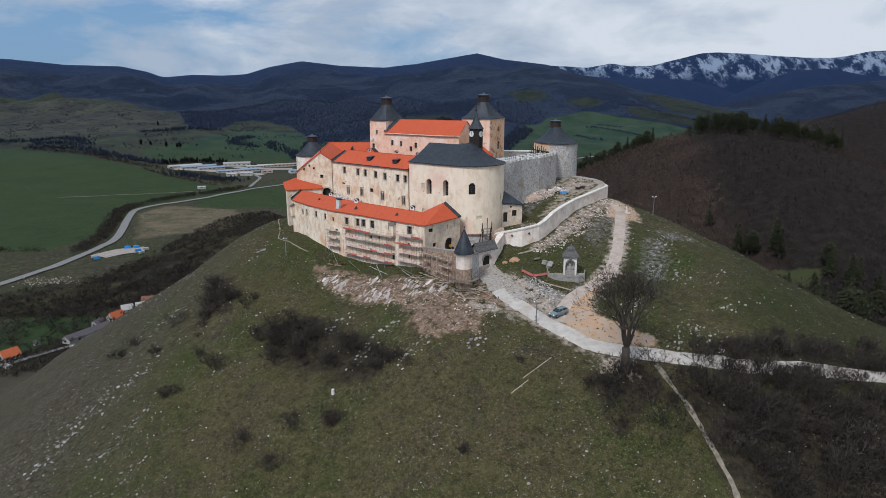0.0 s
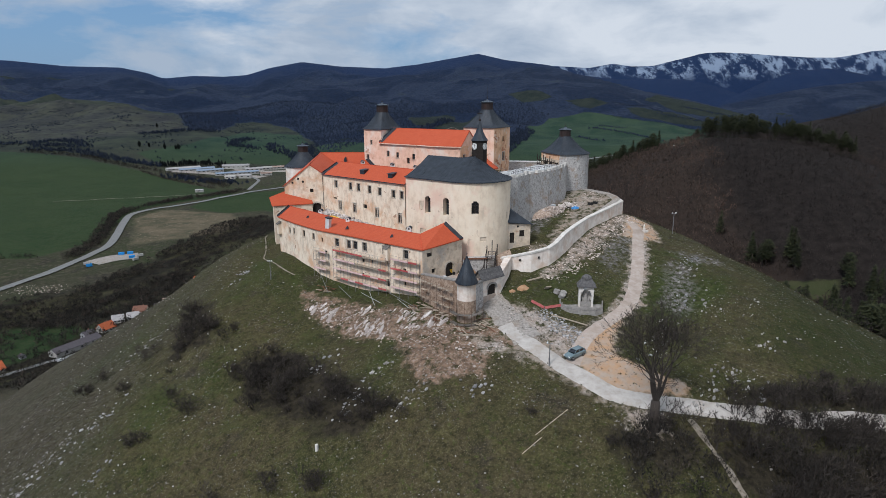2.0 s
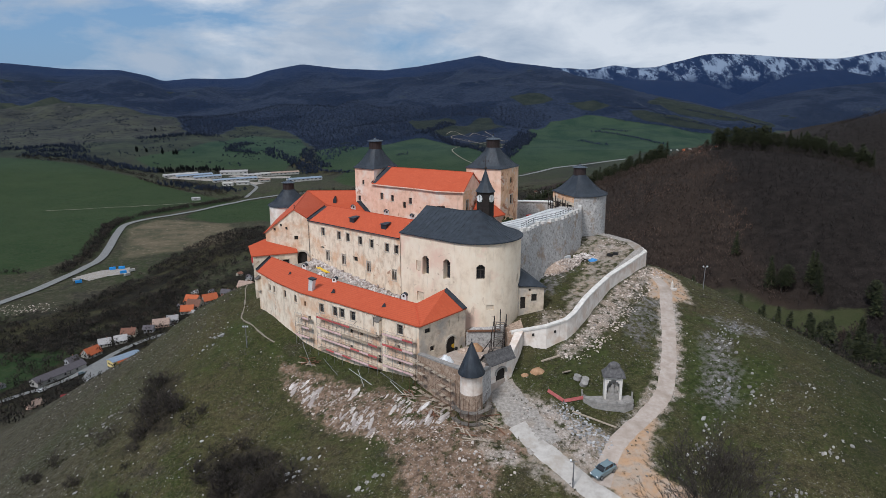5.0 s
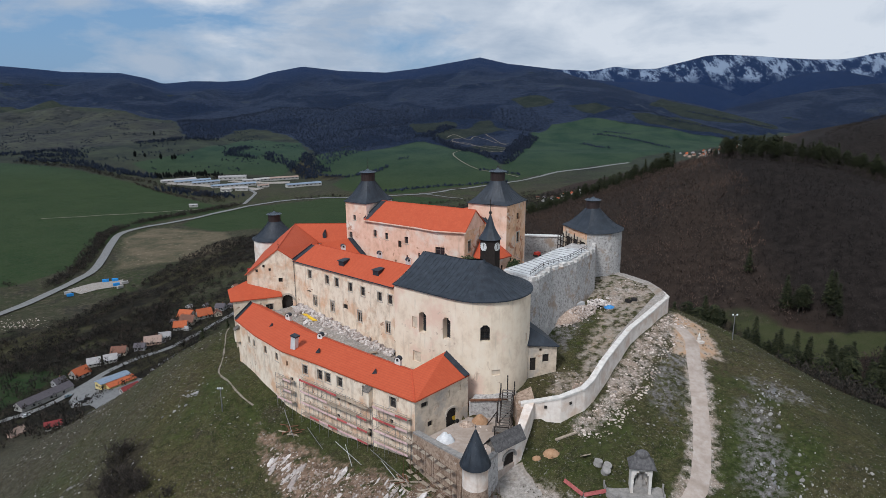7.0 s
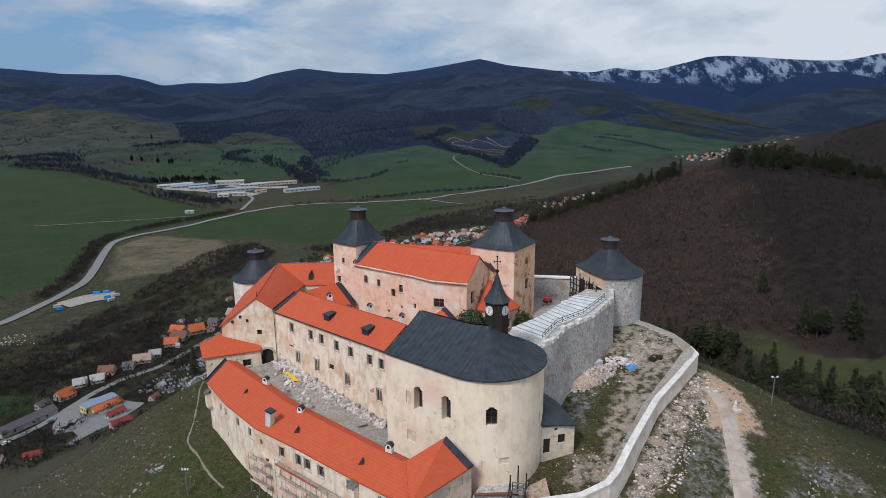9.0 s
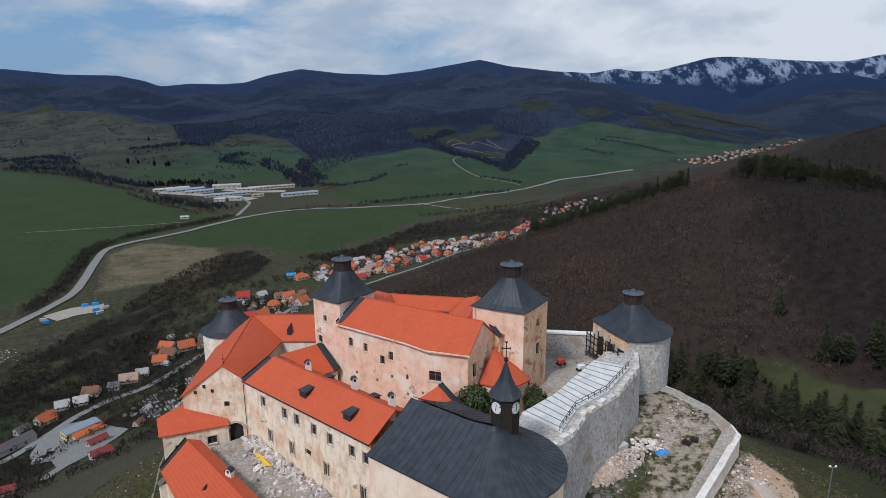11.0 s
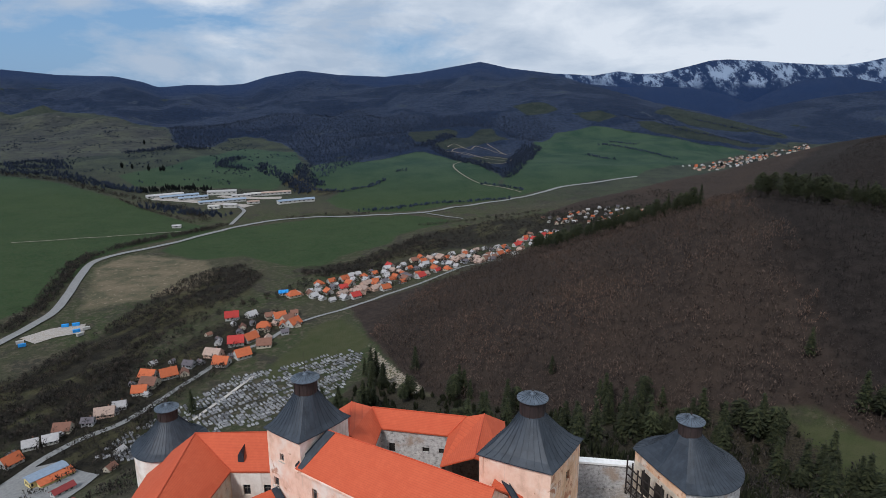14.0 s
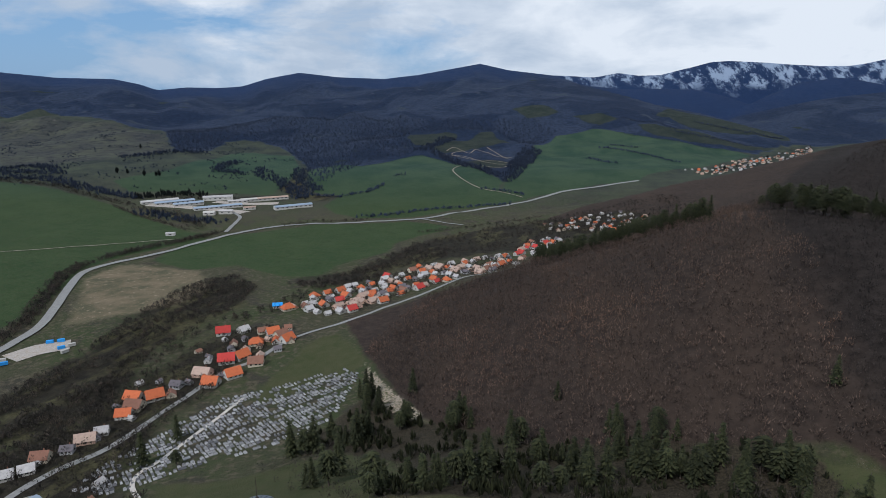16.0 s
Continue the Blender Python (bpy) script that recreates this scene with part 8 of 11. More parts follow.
def stones(name, x, y, size, mat, seed, label, cat="stones", flat=0.6, z=None, sink=0.25, long=1.0, angle=None, tilt=0.0, boxy=0.8):
    rs_ = np.random.RandomState(seed)
    n = len(x)
    zz = ground(x, y) if z is None else z
    s = size if np.ndim(size) else np.full(n, size)
    v = ICO_V[None] * rs_.uniform(0.62, 1.25, (n, 12, 1))
    v = np.sign(v) * np.abs(v) ** boxy
    a = rs_.uniform(0, 6.28, n) if angle is None else angle + rs_.normal(0, 0.18, n)
    v = v * np.stack([s * long * rs_.uniform(0.8, 1.3, n), s * rs_.uniform(0.6, 1.0, n), s * flat * rs_.uniform(0.6, 1.2, n)], 1)[:, None, :]
    ti = tilt * rs_.uniform(0.5, 1.3, n)
    ct, st = np.cos(ti)[:, None], np.sin(ti)[:, None]
    v = np.stack([v[..., 0] * ct + v[..., 2] * st, v[..., 1], v[..., 2] * ct - v[..., 0] * st], -1)
    ca_, sa_ = np.cos(a)[:, None], np.sin(a)[:, None]
    v = np.stack([v[..., 0] * ca_ - v[..., 1] * sa_, v[..., 0] * sa_ + v[..., 1] * ca_, v[..., 2]], -1)
    v = v + np.stack([x, y, zz + s * flat * sink], 1)[:, None, :]
    f = ICO_F[None] + (np.arange(n) * 12)[:, None, None]
    return tagged(new(name, raw_mesh(name, v.reshape(-1, 3), f.reshape(-1, 3), mat)), label, cat, kind="stuff")


TRACKS = (((8, -10), (9.5, -18), (13.5, -26.5), (18.5, -33.2), (23, -38.3), (28, -43), (34, -45.3), (40.5, -45.6), (50, -45.7), (60, -45), (70, -43), (88, -39.5), (125, -30)), ((22.5, -35.5), (26.5, -28), (33.5, -20.8), (39, -13.8), (43.5, -2.5), (47, 9), (49.7, 19), (51.9, 27.3), (50.8, 33)))


def off_tracks(x, y, w=1.7):
    d = np.full(np.shape(x), 1e9)
    for line in TRACKS:
        for (x0, y0), (x1, y1) in zip(line, line[1:]):
            ex, ey = x1 - x0, y1 - y0
            t = np.clip(((x - x0) * ex + (y - y0) * ey) / (ex * ex + ey * ey), 0, 1)
            d = np.minimum(d, np.hypot(x - x0 - t * ex, y - y0 - t * ey))
    return d > w


HILL = ((-120, 60), (-115, -30), (-70, -75), (0, -85), (70, -80), (120, -40), (120, 20), (85, 60), (60, 62), (53, 44), (40, 24), (27, 2), (20, -4), (11, -10), (3, -20), (-8, -9), (-20, 0), (-37, 13), (-54, 36), (-62, 60))
rst = np.random.RandomState(51)
sx, sy = spread_points((HILL,), 1.0, 52, lambda x, y: (rst.uniform(0, 1, x.shape) < 0.16 + 0.5 * np.clip(waves(x, y, 34, 41) * 1.2, -0.12, 1) + 0.25 * (x < -62)) & off_tracks(x, y))
stones("loose_stones", sx, sy, 0.045 + 0.24 * rst.uniform(0, 1, len(sx)) ** 5.0, M["stone_bits"], 53, "pale limestone stones strewn over the slope")
tx, ty = spread_points((HILL,), 1.0, 54, lambda x, y: (rst.uniform(0, 1, x.shape) < 0.6) & off_tracks(x, y))
brush("weeds", tx, ty, 0.42, 0.34, M["weed"], 55, "dry tufts of grass and weeds on the slope", "grass", 7, 0.1, 0.09)
# outcrops: ribs of bedrock breaking the turf
RIBS = ((57.5, -12.8, 5, 9), (51.4, -10.5, 4, 8), (49.6, -39, 5, 10), (55, -41, 5, 8), (64, -26, 4, 6), (-19, -37, 3, 6), (-9.7, -41, 3, 6), (-80.8, -16, 6, 11), (-91, -22, 7, 16), (-95, -30, 6, 14), (-6.4, -38.8, 3, 6), (-74, -35, 5, 9), (57, 2, 4, 8), (60, 9, 4, 8), (45, -44, 3, 6), (-52, -14, 4, 6), (-82, 8, 6, 9), (-60, 24, 4, 7), (68, -12, 5, 7), (40, -30, 4, 9), (44, -24, 4, 9), (-28, -22, 3, 5), (-14, -30, 3, 6), (4, -40, 3, 6), (-70, -50, 6, 9), (30, 14, 3, 5))
for k, (x, y, r, n) in enumerate(RIBS):
    rr_ = np.random.RandomState(70 + k)
    f = rr_.normal(0, 0.5, n * 5)
    sx, sy = x + f * r * 0.85 + rr_.normal(0, 0.25 * r, n * 5), y + f * r * 0.9 + rr_.normal(0, 0.38 * r, n * 5)
    stones("rock_outcrop", sx, sy, 0.07 + 0.36 * rr_.uniform(0, 1, n * 5) ** 2.5, M["stone_crag"] if k % 2 else M["stone_bits"], 90 + k, "low rib of pale bedrock breaking the turf", "rock", 0.75, long=1.5, angle=1.0, sink=0.15)
# pale slabs under the outer wing
SLABS = ((-36, 7), (-29, 2), (-18, -5), (-9, -11), (-1, -17), (-2, -25), (-10, -24), (-19, -17), (-28, -8), (-37, 2))
rsl = np.random.RandomState(60)
sx, sy = spread_points((SLABS,), 0.85, 61, lambda x, y: waves(x, y, 11, 43) + 0.6 * waves(x, y, 4, 47) > 0.22)
stones("rock_slabs", sx, sy, 0.10 + 0.52 * rsl.uniform(0, 1, len(sx)) ** 2.0, M["stone_pale"], 62, "steep pale limestone slabs below the outer wing", "rock", 0.55, long=2.7, angle=1.05, tilt=-0.40, sink=-0.2, boxy=0.6)
sx, sy = spread_points((SLABS, ((-36, 7), (-20, -3), (-9, -11), (0, -20), (4, -24), (2, -30), (-12, -26), (-24, -15), (-39, 2)), ((0, -25), (10, -27), (14, -33), (8, -38), (-2, -36))), 0.62, 63, lambda x, y: rsl.uniform(0, 1, x.shape) < 0.16 + 0.5 * np.clip(waves(x, y, 9, 44), 0, 1))
stones("rubble_scree", sx, sy, 0.08 + 0.3 * rsl.uniform(0, 1, len(sx)) ** 2.5, M["stone_warm"], 64, "broken stone and mortar rubble below the walls", "rubble")
# debris along the curtain wall's foot, the road bank and the ward
FOOT = (((20, -4), (27, 1), (34, 12), (44, 26), (51, 35), (53, 40), (55, 37), (47, 25), (37, 10), (29, -1), (22, -7)), ((10, -14), (20, -19), (26, -26), (24, -33), (18, -29), (12, -21)), ((13, 0), (23, 2), (28, 10), (22, 14), (14, 10)), ((26, 28), (40, 36), (47, 46), (44, 52), (34, 42), (26, 36)))
sx, sy = spread_points(FOOT, 0.6, 65, lambda x, y: rsl.uniform(0, 1, x.shape) < 0.2 + 0.5 * np.clip(waves(x, y, 8, 45), 0, 1))
stones("rubble_scree", sx, sy, 0.07 + 0.26 * rsl.uniform(0, 1, len(sx)) ** 2.5, M["stone_warm"], 66, "broken stone along the foot of the wall", "rubble")


def heap(name, x, y, rx, ry, h, mat, label, cat, n=26, rz=0.0, seed=1, z=None):
    """A loose pile with an uneven top."""
    rnd = random.Random(seed)
    bm = bmesh.new()
    rings = [[bm.verts.new((0, 0, h))]]
    for j in range(1, 6):
        f = j / 5
        rings.append([bm.verts.new((rx * f * math.cos(t) * rnd.uniform(0.88, 1.12), ry * f * math.sin(t) * rnd.uniform(0.88, 1.12), h * (1 - f ** 1.4) * rnd.uniform(0.8, 1.15) - (0.6 if j == 5 else 0))) for t in [6.283 * i / n for i in range(n)]])
    for i in range(n):
        bm.faces.new((rings[0][0], rings[1][i], rings[1][(i + 1) % n]))
        for p, q in zip(rings[1:], rings[2:]):
            bm.faces.new((p[i], q[i], q[(i + 1) % n], p[(i + 1) % n]))
    ob = part(name, bm, mat, smooth=True)
    ob.matrix_basis = pose(x, y, gz(x, y) if z is None else z, 0, 0, rz)
    return tagged(ob, label, cat)


M["sand_orange"] = material("orange_sand", [(0.3, (0.30, 0.17, 0.09)), (0.7, (0.44, 0.28, 0.17))], 2.0, 6, bump=0.5)
M["sheet_white"] = material("white_sheeting", [(0.3, (0.55, 0.57, 0.60)), (0.7, (0.78, 0.80, 0.82))], 2.0, 6, bump=0.5, rough=0.5)
M["tarp_blue"] = material("blue_tarp", [(0.3, (0.03, 0.16, 0.42)), (0.7, (0.07, 0.28, 0.60))], 2.0, 4, rough=0.45, bump=0.4)
M["tarp_red"] = material("red_mesh_sheet", [(0.3, (0.26, 0.06, 0.06)), (0.7, (0.40, 0.13, 0.12))], 2.0, 4, bump=0.3)
M["toe_pink"] = material("faded_red_board", [(0.3, (0.56, 0.34, 0.33)), (0.7, (0.70, 0.54, 0.52))], 1.2, 5, bump=0.2, vary=0.1)
M["toe_red"] = material("red_board", [(0.3, (0.36, 0.05, 0.05)), (0.7, (0.50, 0.14, 0.13))], 1.2, 5, bump=0.2, vary=0.15)
M["paint_yellow"] = material("yellow_paint", [(0.3, (0.60, 0.38, 0.02)), (0.7, (0.75, 0.50, 0.04))], 2.0, 4, rough=0.5, bump=0.05)
M["paint_red"] = material("red_paint", [(0.3, (0.42, 0.03, 0.02)), (0.7, (0.55, 0.06, 0.04))], 2.0, 4, rough=0.5, bump=0.05)
M["rubber"] = material("rubber", [(0.3, (0.012, 0.012, 0.012)), (0.7, (0.03, 0.03, 0.03))], 6, 3, rough=0.8, bump=0.1)
M["concrete"] = material("concrete", [(0.3, (0.38, 0.39, 0.40)), (0.7, (0.54, 0.55, 0.56))], 1.5, 6, bump=0.3)
M["carpaint"] = material("car_paint", [(0.3, (0.20, 0.27, 0.30)), (0.7, (0.23, 0.30, 0.33))], 0.5, 2, rough=0.25, metal=0.5, bump=0.0, spec=0.6)
M["iron_rust"] = material("rusty_iron", [(0.3, (0.07, 0.035, 0.02)), (0.7, (0.16, 0.09, 0.06))], 4, 5, rough=0.8, metal=0.3, bump=0.2)
M["shingle_grey"] = material("weathered_shingle", [(0.3, (0.05, 0.048, 0.050)), (0.7, (0.14, 0.135, 0.135))], 2.5, 6, bump=0.5, vary=0.2)
M["grey_stone"] = material("shrine_stone", [(0.3, (0.19, 0.18, 0.17)), (0.7, (0.34, 0.32, 0.30))], 1.6, 7, bump=0.5)
M["turf"] = material("court_turf", [(0.3, (0.030, 0.036, 0.016)), (0.7, (0.075, 0.075, 0.038))], 1.2, 7, bump=0.7, bump_dist=0.1)

# ---- gate group ----
turret = thing("gate_turret", "slim round gate turret, lime-washed top on brown stone, dark pointed roof", "turret")
bm = bmesh.new(); add_lathe(bm, (2.9, -18.2, 0), [(2.25, -9), (2.1, -2.2), (2.02, 1.6)], 28); part("base", bm, M["stone_brown"], turret, "brown rubble stone lower drum", smooth=True)
bm = bmesh.new(); add_lathe(bm, (2.9, -18.2, 0), [(2.02, 1.6), (1.98, 3.4), (2.0, 5.2), (2.12, 5.25), (2.12, 5.6), (1.5, 5.6)], 28); part("drum", bm, M["lime_white"], turret, "lime-washed upper drum", smooth=True)
bm = bmesh.new(); add_lathe(bm, (2.9, -18.2, 0), [(2.0, 5.3), (2.42, 5.25), (2.44, 5.35), (1.75, 6.9), (1.15, 8.5), (0.55, 10.0), (0.08, 11.0), (0.0, 11.05)], 24); part("roof", bm, M["sheet_dark"], turret, "dark sheet-metal cone with upright seams", smooth=True)
for k in range(12):
    a = 6.283 * k / 12
    bm = bmesh.new(); add_beam(bm, (2.9 + 2.42 * math.cos(a), -18.2 + 2.42 * math.sin(a), 5.4), (2.9 + 0.12 * math.cos(a), -18.2 + 0.12 * math.sin(a), 11.0), 0.06); part("seam", bm, M["sheet_dark"], turret)
bm = bmesh.new(); add_beam(bm, (2.9, -18.2, 10.9), (2.9, -18.2, 12.0), 0.07, 0.03, 8); bmesh.ops.create_uvsphere(bm, u_segments=8, v_segments=6, radius=0.14, matrix=Matrix.Translation((2.9, -18.2, 11.5))); part("finial", bm, M["sheet_dark"], turret)

yard_fill = thing("gate_yard", "trodden clay yard inside the gate", "yard", kind="structure")
bm = bmesh.new(); add_prism(bm, [(-6.8, -5.6), (1.2, -16.2), (4.5, -16.4), (6.8, -12.6), (10.8, -8.8), (11.6, -1.0), (11, 5), (3, 4), (2.2, 3.2)], -7, [1.3, 1.0, 0.6, 0.1, 0.1, 0.6, 1.0, 1.2, 1.2]); part("ground_fill", bm, M["clay_track"], yard_fill)
bwall = thing("yard_wall", "brown rubble wall between the outer wing and the turret", "wall")
YW = [(-7.1, -6.1), (-3.2, -11.4), (1.2, -16.6)]
part("wall", wall_run(YW, [3.4, 4.3, 5.0], 0.35, 0.55, -8, 0.6), M["stone_brown"], bwall)
part("coping", wall_run(YW, [3.7, 4.6, 5.3], 0.45, 0.65, [3.4, 4.3, 5.0]), M["grey_stone"], bwall, "flat weathered stone capping")
gwall = thing("gate_wall", "stone wall between turret and gate", "wall")
GW = [(4.2, -16.7), (6.4, -12.9)]
part("wall", wall_run(GW, [4.4, 3.9], 0.3, 0.6, -6, 0.3), M["stone_wall"], gwall)
rlast = random.Random(14)
for k in range(9):
    p = lerp(GW[0], GW[1], (k + 0.5) / 9)
    bm = bmesh.new(); add_box(bm, (p[0], p[1], 4.3 - 0.05 * k), (0.5, 0.8, rlast.uniform(0.35, 0.6)), rlast.uniform(40, 75)); bmesh.ops.bevel(bm, geom=bm.edges[:], offset=0.07, segments=1); part("stone", bm, M["grey_stone"], gwall)

gate = thing("gatehouse", "pale gatehouse with dark arched gate and weathered shingle roof", "gatehouse")
GA, GB = (6.4, -12.7), (11.0, -8.8)
wall_with(gate, GA, GB, -3, 4.3, M["lime_white"], [(1.75, 4.35, -1.4, 2.6, "void")], depth=1.0)
gd2 = Vector((GB[0] - GA[0], GB[1] - GA[1])).normalized()
gn2 = Vector((gd2.y, -gd2.x))
gc2 = along(GA, GB, 3.05)
grz = math.degrees(math.atan2(gd2.y, gd2.x))
for k in range(13):
    t = math.pi * k / 12
    bm = bmesh.new()
    add_box(bm, (gc2[0] + gd2.x * 1.42 * math.cos(t) + gn2.x * 0.06, gc2[1] + gd2.y * 1.42 * math.cos(t) + gn2.y * 0.06, 1.75 + 1.1 * math.sin(t)), (0.4, 0.3, 0.36), grz, 0, -math.degrees(t) + 90)
    part("arch_stone", bm, M["grey_stone"], gate)
leaf = bmesh.new()
for k in range(6):
    p = along(GA, GB, 1.9 + 0.38 * k)
    add_box(leaf, (p[0] - gn2.x * 0.75, p[1] - gn2.y * 0.75, 0.6), (0.36, 0.1, 3.6), grz)
leaf_ob = part("gate_leaf", leaf, M["timber_dark"], gate, "dark plank gate leaf")
p = along(GA, GB, 2.5)
bm = bmesh.new(); add_box(bm, (p[0] - gn2.x * 0.66, p[1] - gn2.y * 0.66, 0.7), (0.55, 0.05, 0.8), grz); part("notice", bm, M["sheet_white"], leaf_ob)
bm = bmesh.new(); add_box(bm, (p[0] - gn2.x * 0.62, p[1] - gn2.y * 0.62, 0.5), (0.45, 0.05, 0.3), grz); part("notice", bm, M["paint_yellow"], leaf_ob)
# pitched roof: courses of shingles on two slopes
g0, g1 = Vector((GA[0], GA[1], 0)) - Vector((gd2.x, gd2.y, 0)) * 0.5, Vector((GB[0], GB[1], 0)) + Vector((gd2.x, gd2.y, 0)) * 0.5
for sgn, far in ((1, 0.55), (-1, 2.7)):
    for c in range(7):
        f0, f1 = c / 7, (c + 1) / 7
        off0, off1 = -0.95 + sgn * (far + (0.95 if sgn > 0 else -0.95)) * f0, -0.95 + sgn * (far + (0.95 if sgn > 0 else -0.95)) * f1
        z0_, z1_ = 6.1 - 2.1 * f0 + 0.06, 6.1 - 2.1 * f1
        bm = bmesh.new()
        nn_ = Vector((gn2.x, gn2.y, 0))
        add_slab(bm, [tuple(g0 + nn_ * off0 + Vector((0, 0, z0_))), tuple(g1 + nn_ * off0 + Vector((0, 0, z0_))), tuple(g1 + nn_ * off1 + Vector((0, 0, z1_))), tuple(g0 + nn_ * off1 + Vector((0, 0, z1_)))], 0.09)
        part("shingle_course", bm, M["shingle_grey"], gate)
bm = bmesh.new()
for e in (GA, GB):
    add_face(bm, [(e[0] + gn2.x * 0.4, e[1] + gn2.y * 0.4, 4.2), (e[0] - gn2.x * 2.3, e[1] - gn2.y * 2.3, 4.2), (e[0] - gn2.x * 0.95, e[1] - gn2.y * 0.95, 5.95)])
part("gable", bm, M["timber_grey"], gate)
bm = bmesh.new(); add_prism(bm, [(GB[0] - gn2.x * 0.1, GB[1] - gn2.y * 0.1), (GB[0] - gn2.x * 1.6, GB[1] - gn2.y * 1.6), (12.3, -0.2), (14.0, -0.8)], -4, [4.4, 4.4, 6.0, 6.4]); part("flank_wall", bm, M["lime_white"], gate, "lime-washed wall climbing from the gate")

bast = thing("bastion", "broken rubble bastion beside the timber stair", "bastion")
bm = bmesh.new(); add_prism(bm, [(10.6, 3.6), (10.9, -1.2), (12.6, -1.6), (14.2, 0.4), (14.0, 4.6)], -2, [5.6, 5.0, 5.4, 6.2, 6.8]); part("wall", bm, M["stone_brown"], bast)
bm = bmesh.new(); add_prism(bm, [(2.4, 3.2), (10.6, 3.4), (11.5, 6.5), (4, 6)], -2, [4.4, 4.5, 4.8, 4.8]); part("retaining_wall", bm, M["stone_wall"], bast, "low rubble wall below the chapel")
bm = bmesh.new(); add_beam(bm, (2.6, 3.1, 4.7), (9.6, 3.3, 4.8), 0.5, 0.3); part("beam", bm, M["timber_rust"], bast, "rusty timber wall plate")
stair = thing("timber_stair", "dark weathered timber stair and platform below the chapel", "stair")
for sx_ in (-0.9, 0.9):
    bm = bmesh.new(); add_beam(bm, (8.6 + sx_, -1.4, 1.9), (9.6 + sx_, 3.6, 6.4), 0.16, 0.3); part("stringer", bm, M["timber_dark"], stair)
for k in range(14):
    f = k / 13
    bm = bmesh.new(); add_box(bm, (8.6 + f, -1.4 + 5 * f, 2.1 + 4.4 * f), (1.9, 0.32, 0.07), -11); part("tread", bm, M["timber_grey"], stair)
bm = bmesh.new(); add_box(bm, (8.0, -2.4, 1.9), (3.0, 1.9, 0.14), -11); part("landing", bm, M["timber_grey"], stair)
for k, (x, y, z0_, z1_) in enumerate(((6.8, -3.2, 0, 3.0), (9.2, -3.5, 0, 3.0), (7.2, -0.8, 0, 3.4), (9.9, -0.9, 0, 4.2), (8.3, 3.4, 1, 8.0), (10.8, 3.3, 1, 8.4), (7.6, 1.4, 0.5, 5.2), (10.4, 1.2, 0.5, 6.8), (9.6, 4.2, 2, 9.2))):
    bm = bmesh.new(); add_beam(bm, (x, y, z0_), (x, y, z1_), 0.2); part("post", bm, M["timber_dark"], stair)
for a, b in (((6.8, -3.2, 2.9), (9.2, -3.5, 2.9)), ((7.2, -0.8, 3.3), (8.3, 3.4, 7.4)), ((9.9, -0.9, 4.1), (10.8, 3.3, 7.8)), ((6.8, -3.2, 0.3), (9.2, -3.5, 2.0)), ((7.6, 1.4, 0.8), (10.4, 1.2, 4.2)), ((5.6, 0.6, 1.0), (7.6, 1.6, 3.4))):
    bm = bmesh.new(); add_beam(bm, a, b, 0.14); part("brace", bm, M["timber_dark"], stair)
heap("sand_heap", 4.4, 1.6, 1.7, 1.3, 1.6, M["sand_orange"], "orange-yellow heap of sand in the gate yard", "heap", seed=2, z=1.1)
heap("sheeting_heap", -1.9, -5.0, 1.9, 1.4, 1.7, M["sheet_white"], "white plastic sheeting heaped against the yard wall", "sheeting", seed=3, z=1.1)
heap("rubble_mound", 1.9, 0.2, 1.6, 1.0, 1.0, M["rubble"], "heap of grey stone in the gate yard", "heap", seed=4, z=1.1)
heap("sand_heap", 16.1, -8.1, 1.6, 1.2, 0.9, M["sand_orange"], "heap of orange sand beside the gate", "heap", seed=5)
heap("sand_heap", 13.6, -8.8, 0.9, 0.7, 0.4, M["sand_orange"], "small heap of orange sand beside the gate", "heap", seed=6)
loader = thing("site_loader", "yellow compact loader parked in the arch", "loader")
bm = bmesh.new(); add_box(bm, (-0.6, 1.9, 2.1), (1.5, 1.1, 0.9), 44); bmesh.ops.bevel(bm, geom=bm.edges[:], offset=0.12, segments=2); part("body", bm, M["paint_yellow"], loader)
bm = bmesh.new(); add_box(bm, (-0.9, 2.2, 2.9), (0.9, 1.0, 0.9), 44); part("cab", bm, M["glass_dark"], loader)
for dx, dy in ((-0.9, 1.0), (0.2, 1.1), (-1.2, 2.2), (0.0, 2.8)):
    bm = bmesh.new(); bmesh.ops.create_cone(bm, cap_ends=True, segments=14, radius1=0.38, radius2=0.38, depth=0.3, matrix=pose(dx, dy, 1.6, 90, 0, 44)); part("wheel", bm, M["rubber"], loader)


ryd = np.random.RandomState(161)
sx, sy = spread_points((((-5.5, -5.6), (1.5, -15), (4.5, -15), (6.5, -11.5), (9.8, -8), (10.4, -1), (9.6, 2.4), (3, 2.2)),), 0.5, 162, lambda x, y: ryd.uniform(0, 1, x.shape) < 0.1 + 0.8 * np.clip(waves(x, y, 5, 47), 0, 1))
stones("yard_rubble", sx, sy, 0.06 + 0.24 * ryd.uniform(0, 1, len(sx)) ** 2.2, M["stone_warm"], 163, "broken stone littering the gate yard", "rubble", z=np.full(len(sx), 0.95))


